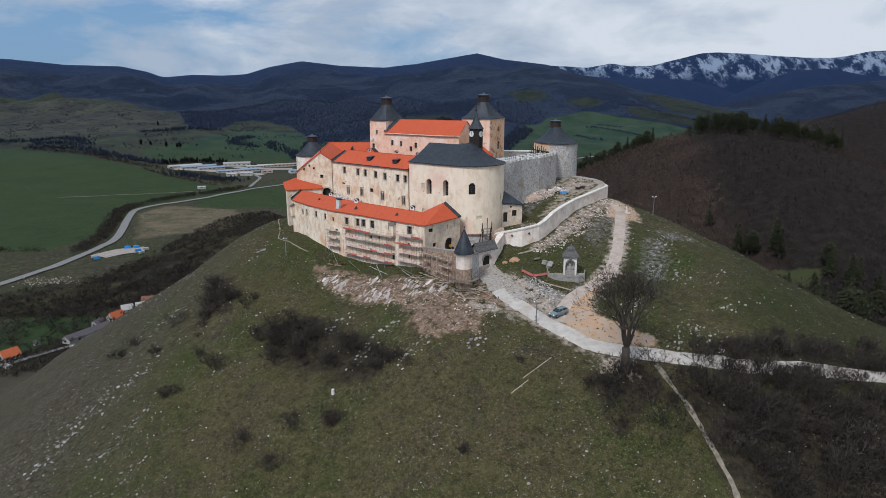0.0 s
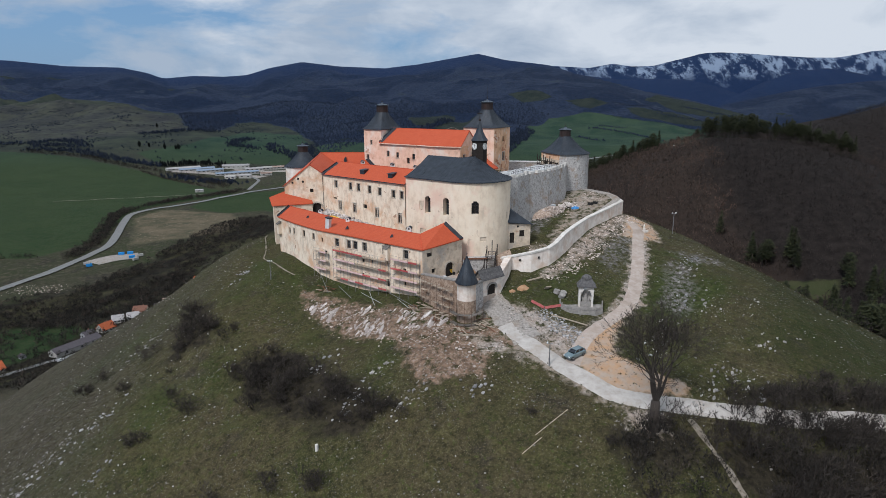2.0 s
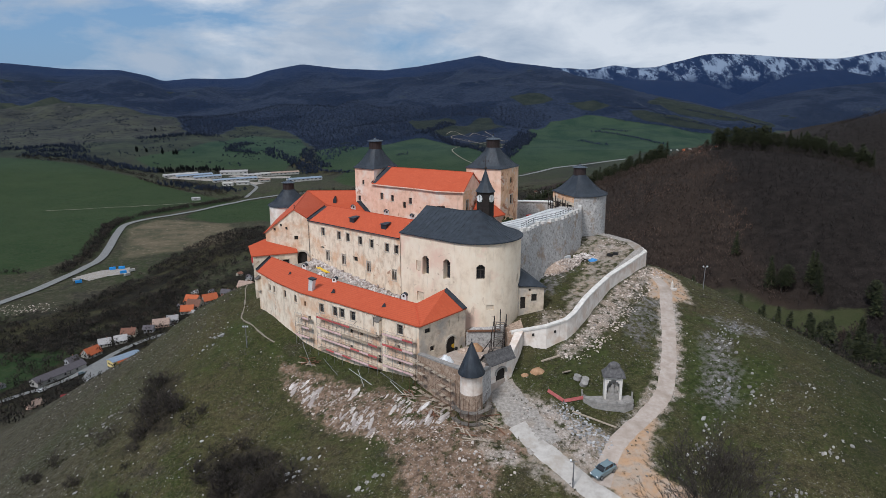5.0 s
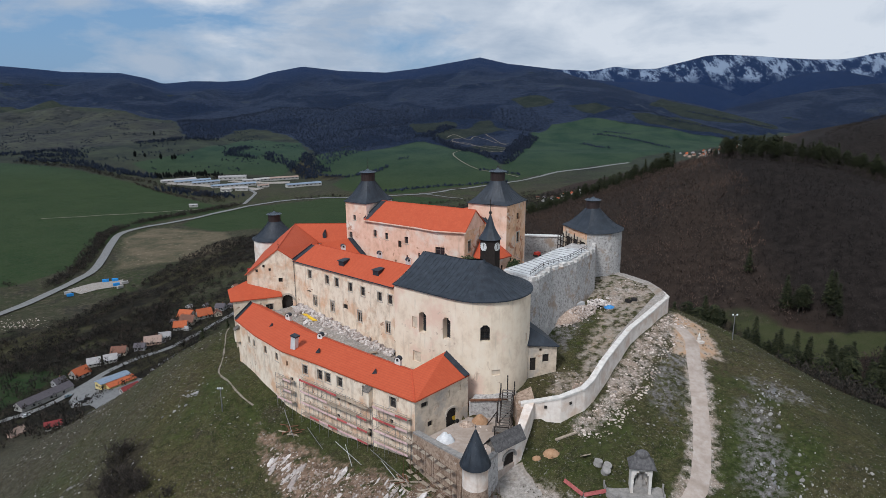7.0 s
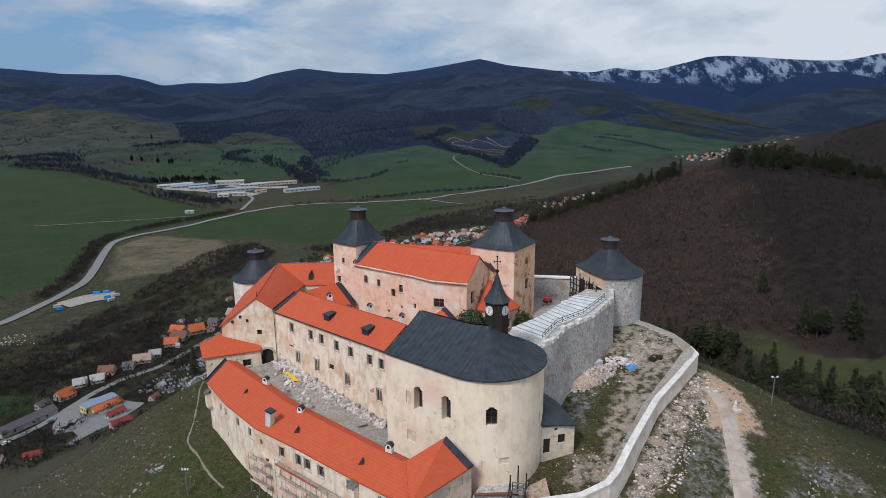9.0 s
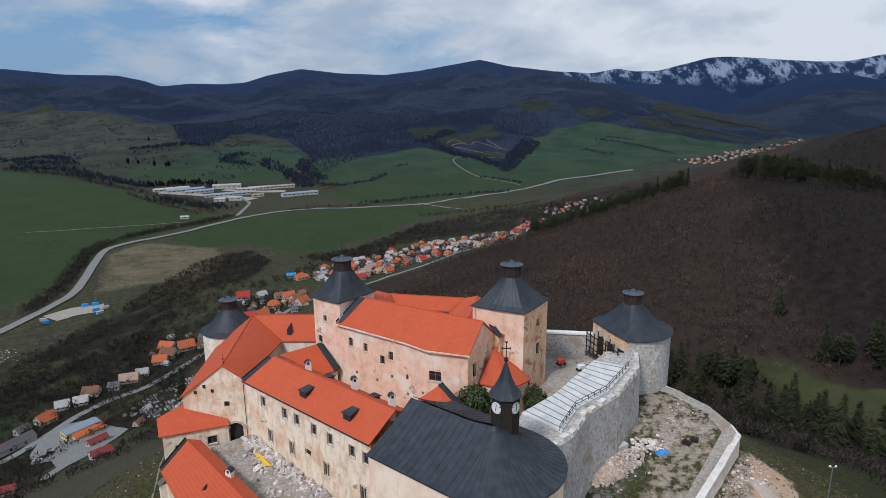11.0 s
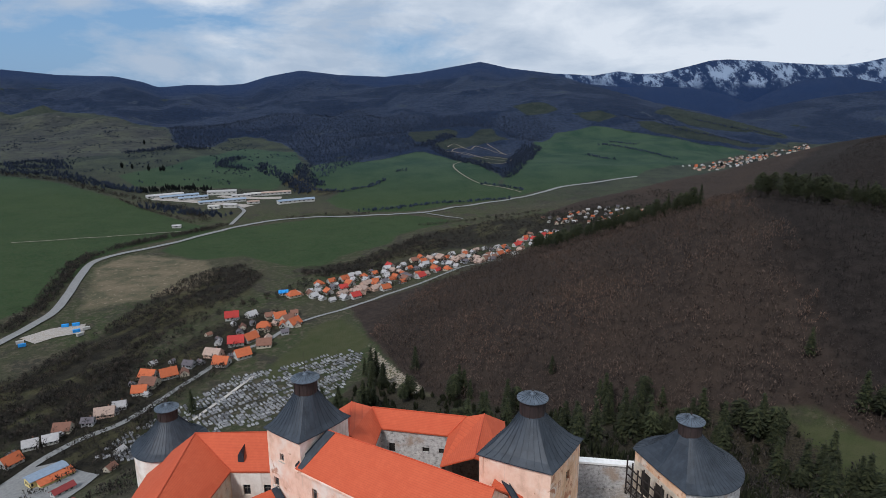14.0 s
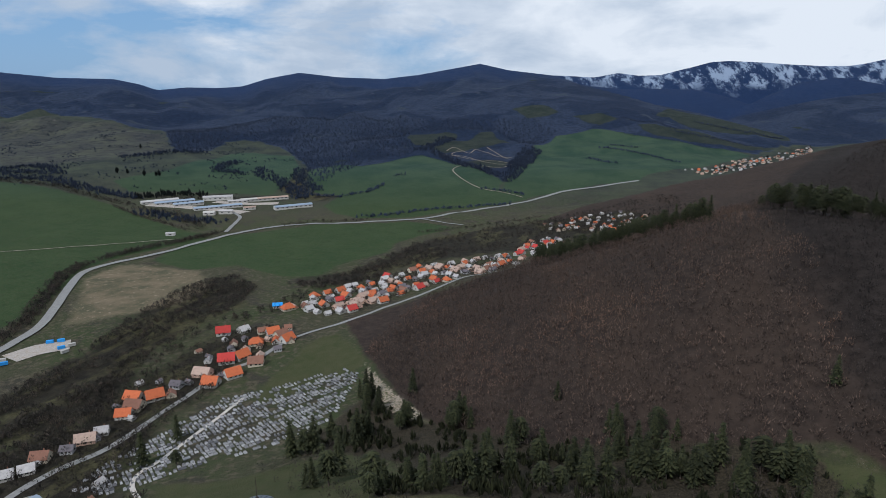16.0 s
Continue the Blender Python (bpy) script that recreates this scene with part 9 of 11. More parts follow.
# ---- scaffolding ----
def scaffold(a, b, top, low, bays, levels, pitch, label, off=1.35, gap0=0.35, toe=True, rusty=False):
    t = thing("scaffolding", label, "scaffolding", group="scaffolding")
    d = Vector((b[0] - a[0], b[1] - a[1])); ln = d.length; d.normalize()
    n = Vector((d.y, -d.x))
    rnd = random.Random(int(top * 100) + bays)
    metal = M["iron_rust"] if rusty else M["steel"]
    for i in range(bays + 1):
        for w in (gap0, off):
            p = Vector(a) + d * ln * i / bays + n * w
            bm = bmesh.new(); add_beam(bm, (p.x, p.y, max(low, gz(p.x, p.y) - 0.4)), (p.x, p.y, top + (0.9 if w > 1 else 0.0) + rnd.uniform(-0.1, 0.3)), 0.07, sides=6); part("standard", bm, metal, t)
    for k in range(levels):
        z = top - k * pitch
        for i in range(bays):
            p, q = Vector(a) + d * ln * i / bays, Vector(a) + d * ln * (i + 1) / bays
            if z < min(gz(*(p + n * off)), gz(*(q + n * off))) - 0.2:
                continue
            m = (p + q) / 2 + n * (gap0 + off) / 2
            rz = math.degrees(math.atan2(d.y, d.x))
            if rusty and rnd.random() < 0.2:
                continue
            bm = bmesh.new(); add_box(bm, (m.x, m.y, z - 0.06), (ln / bays * (rnd.uniform(0.5, 0.9) if rusty else 1.0), (off - gap0) * (0.6 if rusty else 1.0), 0.07), rz + (rnd.uniform(-8, 8) if rusty else 0)); part("deck", bm, M["timber_pale"], t)
            e = (p + q) / 2 + n * off
            if toe and rnd.random() < 0.85:
                bm = bmesh.new(); add_box(bm, (e.x, e.y, z + 0.16), (ln / bays * 0.98, 0.05, 0.42), rz); part("toe_board", bm, M["toe_red"] if rnd.random() < 0.38 else M["toe_pink"], t)
            bm = bmesh.new(); add_beam(bm, (p.x + n.x * off, p.y + n.y * off, z + 1.0), (q.x + n.x * off, q.y + n.y * off, z + 1.0), 0.05, sides=6); part("ledger", bm, metal, t)
            if rnd.random() < 0.3:
                bm = bmesh.new(); add_beam(bm, (p.x + n.x * (off + 0.05), p.y + n.y * (off + 0.05), z), (q.x + n.x * (off + 0.05), q.y + n.y * (off + 0.05), z + pitch), 0.05, sides=6); part("brace", bm, metal, t)
    return t


scaffold((-36.4, 16.2), (-32.6, 13.4), 3.6, -8, 2, 3, 2.3, "short steel scaffold with pink toe boards on the outer wing")
scaffold((-30.4, 12.0), (-15.4, 0.4), 4.8, -9, 7, 4, 2.4, "long steel scaffold with faded red toe boards on the outer wing")
scaffold((-14.2, -0.6), (-7.6, -5.4), 5.8, -9, 3, 4, 2.3, "steel scaffold with red toe boards at the wing's corner")
scaffold((-7.6, -6.6), (0.6, -16.6), 3.0, -10, 6, 5, 1.9, "rusty pole scaffold before the yard wall", 1.9, 0.7, False, True)
for k in range(8):
    a = 3.3 + k * 0.42
    if k == 0:
        ts = thing("scaffolding", "rusty pole scaffold round the foot of the turret", "scaffolding", group="scaffolding")
    for r in (2.7, 3.7):
        x, y = 2.9 + r * math.cos(a), -18.2 + r * math.sin(a)
        bm = bmesh.new(); add_beam(bm, (x, y, gz(x, y) - 0.4), (x, y, 1.4), 0.07, sides=6); part("standard", bm, M["iron_rust"], ts)
    for z in (-3.2, -1.0):
        bm = bmesh.new(); x, y = 2.9 + 3.2 * math.cos(a + 0.2), -18.2 + 3.2 * math.sin(a + 0.2)
        add_box(bm, (x, y, z), (1.0, 1.25, 0.07), math.degrees(a + 0.2)); part("deck", bm, M["timber_grey"], ts)
# poles, planks and tubes lying below the scaffolds
for k, (a, b, mt) in enumerate((((-29.5, 8.2, -4.0), (-25.5, 3.2, -6.2), "steel"), ((-23.0, 3.4, -4.2), (-17.0, -3.5, -5.4), "steel"), ((-15.5, -2.4, -2.2), (-8.0, -10.5, -6.0), "steel"), ((-13.2, -4.8, -3.0), (-10.0, -9.5, -5.4), "steel"), ((-34.8, 11.0, -1.2), (-32.0, 7.0, -4.0), "steel"), ((-20.6, 0.6, -3.0), (-18.8, -3.2, -5.0), "steel"))):
    a, b = Vector(a), Vector(b)
    b.z, a.z = gz(b.x, b.y) + 0.12, max(a.z, gz(a.x, a.y) + 0.12)
    bm = bmesh.new(); add_beam(bm, a, b, 0.11, sides=8)
    tagged(part("scaffold_tube", bm, M["concrete"] if k % 2 else M["steel"]), "loose pale tube leaning below the scaffold", "tube", "loose tubes")
rpl = random.Random(77)
for k in range(64):
    x, y = rpl.choice(((-33.5, 9.8), (-31.8, 8.6), (-7.6, -11.8), (-5.6, -13.8), (-3.5, -17.0), (-1.5, -20.4), (1.6, -23.0), (5.6, -20.0), (6.6, -22.5), (-9.5, -9.5), (3.6, -24.5)))
    x, y = x + rpl.uniform(-1.3, 1.3), y + rpl.uniform(-1.3, 1.3)
    bm = bmesh.new(); add_box(bm, (0, 0, 0), (rpl.uniform(1.6, 3.0), 0.25, 0.06))
    ob = part("plank", bm, M["timber_pale"] if k % 3 else M["timber_rust"]); ob.matrix_basis = pose(x, y, gz(x, y) + 0.18, rpl.uniform(-5, 5), rpl.uniform(-12, 12), rpl.uniform(-90, 20))
    tagged(ob, "weathered plank lying among the rubble", "plank", "loose planks")

# ---- courtyard between the palace and the outer wing ----
yard2 = thing("courtyard", "stony courtyard sloping between palace and outer wing", "courtyard", kind="structure")
CY = [(-46.5, 43.0), (-41.0, 46.5), (MA[0] + 0.6, MA[1] + 0.6), (MB[0] + 0.6, MB[1] + 0.6), (-8.0, 9.0), (-13.0, 10.0), (-22.0, 17.5), (-30.5, 24.0), (-38.5, 33.0)]
bm = bmesh.new(); add_prism(bm, CY[::-1], -1, [7.6, 7.8, 8.4, 4.6, 3.6, 3.6, 4.2, 5.6, 7.0][::-1]); part("ground_fill", bm, M["gravel_grey"], yard2)
bm = bmesh.new(); add_prism(bm, [(-26, 25.8), (-18.5, 24.6), (-12.5, 18.0), (-14.5, 14.5), (-22, 20.5)][::-1], 1, [5.45, 4.9, 4.25, 4.0, 4.75][::-1]); part("turf", bm, M["turf"], yard2, "patch of trampled grass")
rcg = np.random.RandomState(81)
f = rcg.uniform(0.06, 1.0, 1500)
off = np.abs(rcg.normal(0, 1.5, 1500)) * (0.45 + 0.8 * np.sin(f * 3.1))
cx_ = MA[0] + (MB[0] - MA[0]) * f - mn[0] * off - 0.3; cy_ = MA[1] + (MB[1] - MA[1]) * f - mn[1] * off - 0.3
stones("courtyard_rocks", cx_, cy_, 0.10 + 0.46 * rcg.uniform(0, 1, 1500) ** 2.2, M["stone_pale"], 82, "grey jagged bedrock along the palace foot", "rock", 0.9, z=8.3 - 4.2 * f + 1.1 * np.exp(-off ** 2 / 2), sink=0.0, long=1.5, tilt=0.5, boxy=0.6)
sx, sy = spread_points((tuple(CY),), 0.8, 83, lambda x, y: rcg.uniform(0, 1, x.shape) < 0.4)
stones("courtyard_rubble", sx, sy, 0.08 + 0.22 * rcg.uniform(0, 1, len(sx)) ** 2, M["stone_bits"], 84, "small rubble over the courtyard", "rubble", z=8.2 - 4.3 * np.clip((sx + 42) / 32, 0, 1) - 0.3)
for k in range(5):
    bm = bmesh.new(); add_beam(bm, (-37.6 + 0.28 * k, 40.8 - 0.1 * k, 8.0 + 0.03 * k), (-34.2 + 0.28 * k, 37.2 - 0.1 * k, 7.6 + 0.03 * k), 0.2, sides=10)
    tagged(part("pipe", bm, M["paint_yellow"]), "yellow plastic pipe lying in the courtyard", "pipe", "yellow pipes")
for k in range(4):
    bm = bmesh.new(); add_box(bm, (-40.3 + 0.7 * k, 45.0 - 0.6 * k, 8.15 + 0.05 * k), (3.2, 0.7, 0.12), -40 + 5 * k)
    tagged(part("board", bm, M["terrace_sheet"]), "grey building board stacked in the courtyard", "board", "stacked boards")
bench = thing("work_bench", "rough brown timber work bench in the courtyard", "bench")
bm = bmesh.new(); add_box(bm, (-18.0, 23.0, 5.6), (1.7, 0.8, 0.12), 30); part("top", bm, M["timber_pale"], bench)
for dx, dy in ((-0.6, -0.5), (0.7, 0.1), (-0.8, 0.0), (0.5, 0.6)):
    bm = bmesh.new(); add_beam(bm, (-18 + dx, 23 + dy, 4.4), (-18 + dx, 23 + dy, 5.6), 0.1); part("leg", bm, M["timber_pale"], bench)
for a, b in (((-23.0, 23.0, 5.3), (-20.0, 23.6, 5.2)), ((-18.5, 19.0, 4.8), (-12.5, 15.5, 4.3)), ((-18.0, 18.4, 4.7), (-13.5, 14.6, 4.2)), ((-17.4, 21.6, 4.9), (-15.6, 22.2, 4.9))):
    bm = bmesh.new(); add_beam(bm, a, b, 0.16, 0.12)
    tagged(part("timber_beam", bm, M["timber_grey"]), "grey timber beam lying on the courtyard grass", "beam", "courtyard beams")

# ---- outer ward ----
heap("rubble_mound", 27.4, 33.6, 6.4, 2.5, 2.0, M["rubble"], "long heap of salvaged building stone in the ward", "heap", rz=33, seed=7)
rwd = np.random.RandomState(91)
n_ = 900
u_, v_ = rwd.uniform(-1, 1, n_), rwd.uniform(-1, 1, n_)
ok = u_ ** 2 + v_ ** 2 < 1
u_, v_ = u_[ok], v_[ok]
hx_ = 27.4 + (u_ * 6.4 * math.cos(0.576) - v_ * 2.5 * math.sin(0.576)); hy2 = 33.6 + (u_ * 6.4 * math.sin(0.576) + v_ * 2.5 * math.cos(0.576))
stones("heap_stones", hx_, hy2, 0.16 + 0.2 * rwd.uniform(0, 1, len(hx_)), M["stone_warm"], 92, "salvaged stones covering the long heap", "stones", 0.8, z=ground(hx_, hy2) + 2.0 * (1 - (u_ ** 2 + v_ ** 2) ** 0.7))
u_ = rwd.normal(0, 1.3, 150); v_ = rwd.normal(0, 1.0, 150)
stones("debris_pile", 33.6 + u_, 37.6 + v_, 0.2 + 0.3 * rwd.uniform(0, 1, 150), M["stone_pale"], 93, "tumbled pale debris beside the blue tarpaulin", "debris", 0.7, z=ground(33.6 + u_, 37.6 + v_) + 1.3 * np.exp(-(u_ ** 2 + v_ ** 2) / 2.5))
bm = bmesh.new(); add_box(bm, (0, 0, 0.75), (2.6, 1.5, 1.5)); bmesh.ops.bevel(bm, geom=bm.edges[:], offset=0.06, segments=1)
ob = part("concrete_block", bm, M["concrete"]); ob.matrix_basis = pose(28.9, 37.4, gz(28.9, 37.4), 0, 0, 35); tagged(ob, "pale concrete slab block beside the stone heap", "block")
heap("tarpaulin", 35.9, 36.2, 1.4, 1.0, 0.55, M["tarp_blue"], "crumpled blue tarpaulin on the ward's ground", "tarpaulin", seed=8)
for k in range(2):
    pal = thing("crate", "dark slatted crate standing in the ward", "crate", (0, 0, 0), "dark crates")
    for j in range(5):
        bm = bmesh.new(); add_box(bm, (0, -0.6 + 0.3 * j, 0.64), (1.0, 0.14, 0.08)); part("slat", bm, M["timber_dark"], pal)
    bm = bmesh.new(); add_box(bm, (0, 0, 0.3), (0.95, 1.3, 0.6)); part("box", bm, M["rubber"], pal)
    pal.matrix_basis = pose(40.6 + 1.5 * k, 37.6 + 0.5 * k, gz(40.6 + 1.5 * k, 37.6 + 0.5 * k), 0, 0, 40 + 25 * k)
for k in range(9):
    a = 6.283 * k / 9
    x, y = 23.9 + 1.4 * math.cos(a), 6.8 + 1.4 * math.sin(a)
    bm = bmesh.new(); bmesh.ops.create_icosphere(bm, subdivisions=1, radius=0.42, matrix=Matrix.Diagonal((1.1, 0.8, 0.7, 1)))
    ob = part("ring_stone", bm, M["rubble"]); ob.matrix_basis = pose(x, y, gz(x, y) + 0.1, 0, 0, 47 * k); tagged(ob, "rough stone set in a ring on the turf", "stone", "ring of stones")
bm = bmesh.new(); add_box(bm, (0, 0, 0), (4.2, 0.4, 0.25))
ob = part("timber_beam", bm, M["timber_pale"]); ob.matrix_basis = pose(19.1, -4.6, gz(19.1, -4.6) + 0.2, 0, -6, 24); tagged(ob, "pale squared timber lying on the slope", "beam")
pal = thing("pallet", "grey timber pallet leaning on the bank", "pallet")
for j in range(5):
    bm = bmesh.new(); add_box(bm, (-0.6 + 0.3 * j, 0, 0.1), (0.2, 1.3, 0.05)); part("slat", bm, M["timber_pale"], pal)
for j in (-0.5, 0, 0.5):
    bm = bmesh.new(); add_box(bm, (0, j, 0.02), (1.4, 0.12, 0.12)); part("bearer", bm, M["timber_pale"], pal)
pal.matrix_basis = pose(21.5, -9.8, gz(21.5, -9.8) + 0.5, -38, 0, 20)
bar = thing("barrier", "red mesh barrier sagging along the road bank", "barrier")
BP = [(17.4, -14.2), (19.8, -17.2), (23.4, -16.6)]
for p, q in zip(BP, BP[1:]):
    bm = bmesh.new(); za, zb = gz(*p) + 0.2, gz(*q) + 0.2
    nn_ = Vector((q[1] - p[1], p[0] - q[0])).normalized() * 0.35
    add_slab(bm, [(*p, za + 0.45), (*q, zb + 0.45), (q[0] + nn_.x, q[1] + nn_.y, zb), (p[0] + nn_.x, p[1] + nn_.y, za)], 0.06); part("mesh_sheet", bm, M["tarp_red"], bar)
for p in BP:
    bm = bmesh.new(); add_beam(bm, (*p, gz(*p) - 0.2), (*p, gz(*p) + 1.15), 0.08); part("post", bm, M["timber_grey"], bar)
for k, (x, y) in enumerate(((23.3, -11.2), (24.6, -12.0), (24.2, -12.9))):
    bm = bmesh.new(); bmesh.ops.create_cone(bm, cap_ends=True, segments=14, radius1=0.75, radius2=0.7, depth=0.9, matrix=pose(0, 0, 0.4, 14 * k, 10, 0)); bmesh.ops.bevel(bm, geom=bm.edges[:], offset=0.06, segments=1)
    ob = part("stone_drum", bm, M["grey_stone"]); ob.matrix_basis = pose(x, y, gz(x, y), 0, 0, 0); tagged(ob, "grey cylindrical stone drum on the bank", "stone drum", "stone drums")
sx, sy = spread_points((((17, -18), (20, -17), (27, -27), (24, -30), (20, -25)),), 0.55, 95)
stones("bank_stones", sx, sy, 0.14 + 0.3 * rwd.uniform(0, 1, len(sx)) ** 2, M["stone_crag"], 96, "grey stones tipped down the road bank", "stones")
for nm, x, y, mt, lb in (("site_machine", 21.6, 57.8, "paint_red", "red building machine standing in the upper court"), ("site_machine", 25.2, 55.0, "sheet_white", "white building machine standing in the upper court")):
    t = thing(nm, lb, "machine", (x, y, 17.9))
    bm = bmesh.new(); add_box(bm, (0, 0, 0.85), (1.5, 1.0, 0.9), 30); bmesh.ops.bevel(bm, geom=bm.edges[:], offset=0.12, segments=2); part("body", bm, M[mt], t)
    for s in (-0.5, 0.5):
        bm = bmesh.new(); bmesh.ops.create_cone(bm, cap_ends=True, segments=12, radius1=0.35, radius2=0.35, depth=1.15, matrix=pose(s, s * 0.58, 0.35, 90, 0, 30)); part("wheel", bm, M["rubber"], t)

rct = np.random.RandomState(141)
CT = ((14, 42), (26, 51), (28.5, 56), (28, 64.5), (18, 65.5), (10, 57))
sx, sy = spread_points((CT,), 0.75, 142, lambda x, y: rct.uniform(0, 1, x.shape) < 0.35 + 0.5 * np.clip(waves(x, y, 7, 46), 0, 1))
stones("court_rubble", sx, sy, 0.08 + 0.25 * rct.uniform(0, 1, len(sx)) ** 2, M["stone_bits"], 143, "rubble strewn over the upper court", "rubble", z=15.2 + np.clip((sx - 10) * 0.17, 0, 2.9))
u_, v_ = rct.normal(0, 1.5, 420), rct.normal(0, 1.2, 420)
stones("gravel_heap", 28.2 + u_, 57.6 + v_, 0.10 + 0.2 * rct.uniform(0, 1, 420), M["stone_pale"], 145, "heap of pale broken stone in the upper court", "heap", 0.8, z=17.4 + 1.5 * np.exp(-(u_ ** 2 + v_ ** 2) / 3.5))
cable = bmesh.new()
for k in range(10):
    f0, f1 = k / 10, (k + 1) / 10
    add_beam(cable, (9.5 + 13 * f0, 44 - 13 * f0, 24.5 - 2 * f0 - 1.2 * math.sin(3.14 * f0)), (9.5 + 13 * f1, 44 - 13 * f1, 24.5 - 2 * f1 - 1.2 * math.sin(3.14 * f1)), 0.05)
tagged(part("cable", cable, M["steel"]), "thin grey cable slung across the upper court", "cable")

# ---- shrine ----
shr = thing("wayside_shrine", "white wayside shrine with arched niche and dark shingle roof", "shrine")
SX, SY, SZ, SRZ = 28.7, -16.2, gz(28.7, -16.2) - 0.2, -8.0
sm = pose(SX, SY, SZ, 0, 0, SRZ) @ Matrix.Diagonal((0.84, 0.84, 0.95, 1))


def spart(name, bm, mat, label="", parent=None, smooth=False):
    bm.transform(sm)
    return part(name, bm, mat, parent or shr, label, smooth)


bm = bmesh.new()
for s in (-1, 1):
    add_box(bm, (s * 1.6, 0, 2.6), (0.5, 2.6, 5.2))
add_box(bm, (0, 1.1, 2.6), (2.7, 0.4, 5.2)); add_box(bm, (0, -0.1, 4.85), (2.7, 2.4, 0.7))
for k in range(8):
    t0, t1 = math.pi * k / 8, math.pi * (k + 1) / 8
    pts = [(1.36 * math.cos(t), 3.2 + 1.36 * math.sin(t)) for t in (t0, t1)]
    for y0, y1 in ((-1.3, -0.9),):
        add_slab(bm, [(pts[1][0], y0, 4.6), (pts[0][0], y0, 4.6), (pts[0][0], y1, 4.6), (pts[1][0], y1, 4.6)], 4.6 - min(pts[0][1], pts[1][1]))
spart("body", bm, M["lime_cap"], "white plastered body with arched niche")
bm = bmesh.new(); add_box(bm, (0, -0.2, 0.9), (2.7, 1.8, 1.0)); spart("altar", bm, M["grey_stone"])
bm = bmesh.new(); add_lathe(bm, (0, -0.1, 1.4), [(0.75, 0), (0.7, 0.5), (0.45, 1.1), (0.3, 1.7), (0.0, 2.0)], 10); spart("carving", bm, M["grey_stone"], "weathered stone carving in the niche")
for s in (-0.75, 0.75):
    bm = bmesh.new(); add_lathe(bm, (s, -0.2, 1.4), [(0.32, 0), (0.3, 0.5), (0.2, 0.9), (0.0, 1.25)], 8); spart("carving", bm, M["grey_stone"], "weathered stone carving in the niche")
bm = bmesh.new()
for p in ([(-2.4, -1.9, 5.2), (2.4, -1.9, 5.2), (1.25, -0.3, 6.7), (-1.25, -0.3, 6.7)], [(2.4, 1.6, 5.2), (-2.4, 1.6, 5.2), (-1.25, 0.2, 6.7), (1.25, 0.2, 6.7)], [(2.4, -1.9, 5.2), (2.4, 1.6, 5.2), (1.25, 0.2, 6.7), (1.25, -0.3, 6.7)], [(-2.4, 1.6, 5.2), (-2.4, -1.9, 5.2), (-1.25, -0.3, 6.7), (-1.25, 0.2, 6.7)]):
    add_slab(bm, p, 0.16)
spart("roof", bm, M["shingle_grey"], "dark grey shingle roof")
bm = bmesh.new(); add_lathe(bm, (0, 0, 0), [(1.2, 6.5), (1.35, 6.9), (1.15, 7.25), (0.6, 7.6), (0.0, 7.75)], 14); bm.transform(Matrix.Diagonal((1, 0.6, 1, 1))); spart("roof_cap", bm, M["shingle_grey"], "small rounded shingle cap", smooth=True)
bm = bmesh.new(); add_prism(bm, [(-6.6, 0.2), (-6.2, -2.4), (-4.2, -4.0), (-1.2, -4.5), (2.2, -4.2), (4.2, -2.8), (4.5, 0.6), (3, 1.8), (-5.4, 1.8)], -3.5, 0.35); spart("terrace", bm, M["grey_stone"], "low rounded stone terrace")
TP = [(-6.4, 0.2), (-6.0, -2.3), (-4.1, -3.8), (-1.2, -4.3), (0.6, -4.2), (2.2, -4.0), (4.0, -2.7), (4.3, 0.6)]
for p in TP:
    bm = bmesh.new(); add_box(bm, (p[0], p[1], 0.85), (0.3, 0.3, 1.1)); spart("post", bm, M["grey_stone"])
for p, q in zip(TP, TP[1:]):
    bm = bmesh.new(); add_beam(bm, (*p, 0.7), (*q, 0.7), 0.16, 0.5); spart("parapet", bm, M["grey_stone"])
bm = bmesh.new(); add_beam(bm, (20.8, -20.0, gz(20.8, -20) + 0.3), (27.6, -24.2, gz(27.6, -24.2) + 0.3), 0.22); tagged(part("timber_beam", bm, M["timber_pale"]), "long pale pole lying along the bank", "beam")

# ---- car ----
def car_loft(rows):
    """Cross-sections along the length: x, half width, low z, high z."""
    bm = bmesh.new(); R = []
    for x, w, z0_, z1_, ch in rows:
        R.append([bm.verts.new((x, s * ww, z)) for s, ww, z in ((-1, w * 0.94, z0_), (-1, w, z0_ + 0.2), (-1, w, z1_ - ch * 0.9), (-1, w - ch, z1_), (1, w - ch, z1_), (1, w, z1_ - ch * 0.9), (1, w, z0_ + 0.2), (1, w * 0.94, z0_))])
    for p, q in zip(R, R[1:]):
        for k in range(8):
            bm.faces.new((p[k], q[k], q[(k + 1) % 8], p[(k + 1) % 8]))
    bm.faces.new(R[0]); bm.faces.new(R[-1][::-1])
    bmesh.ops.recalc_face_normals(bm, faces=bm.faces)
    return bm


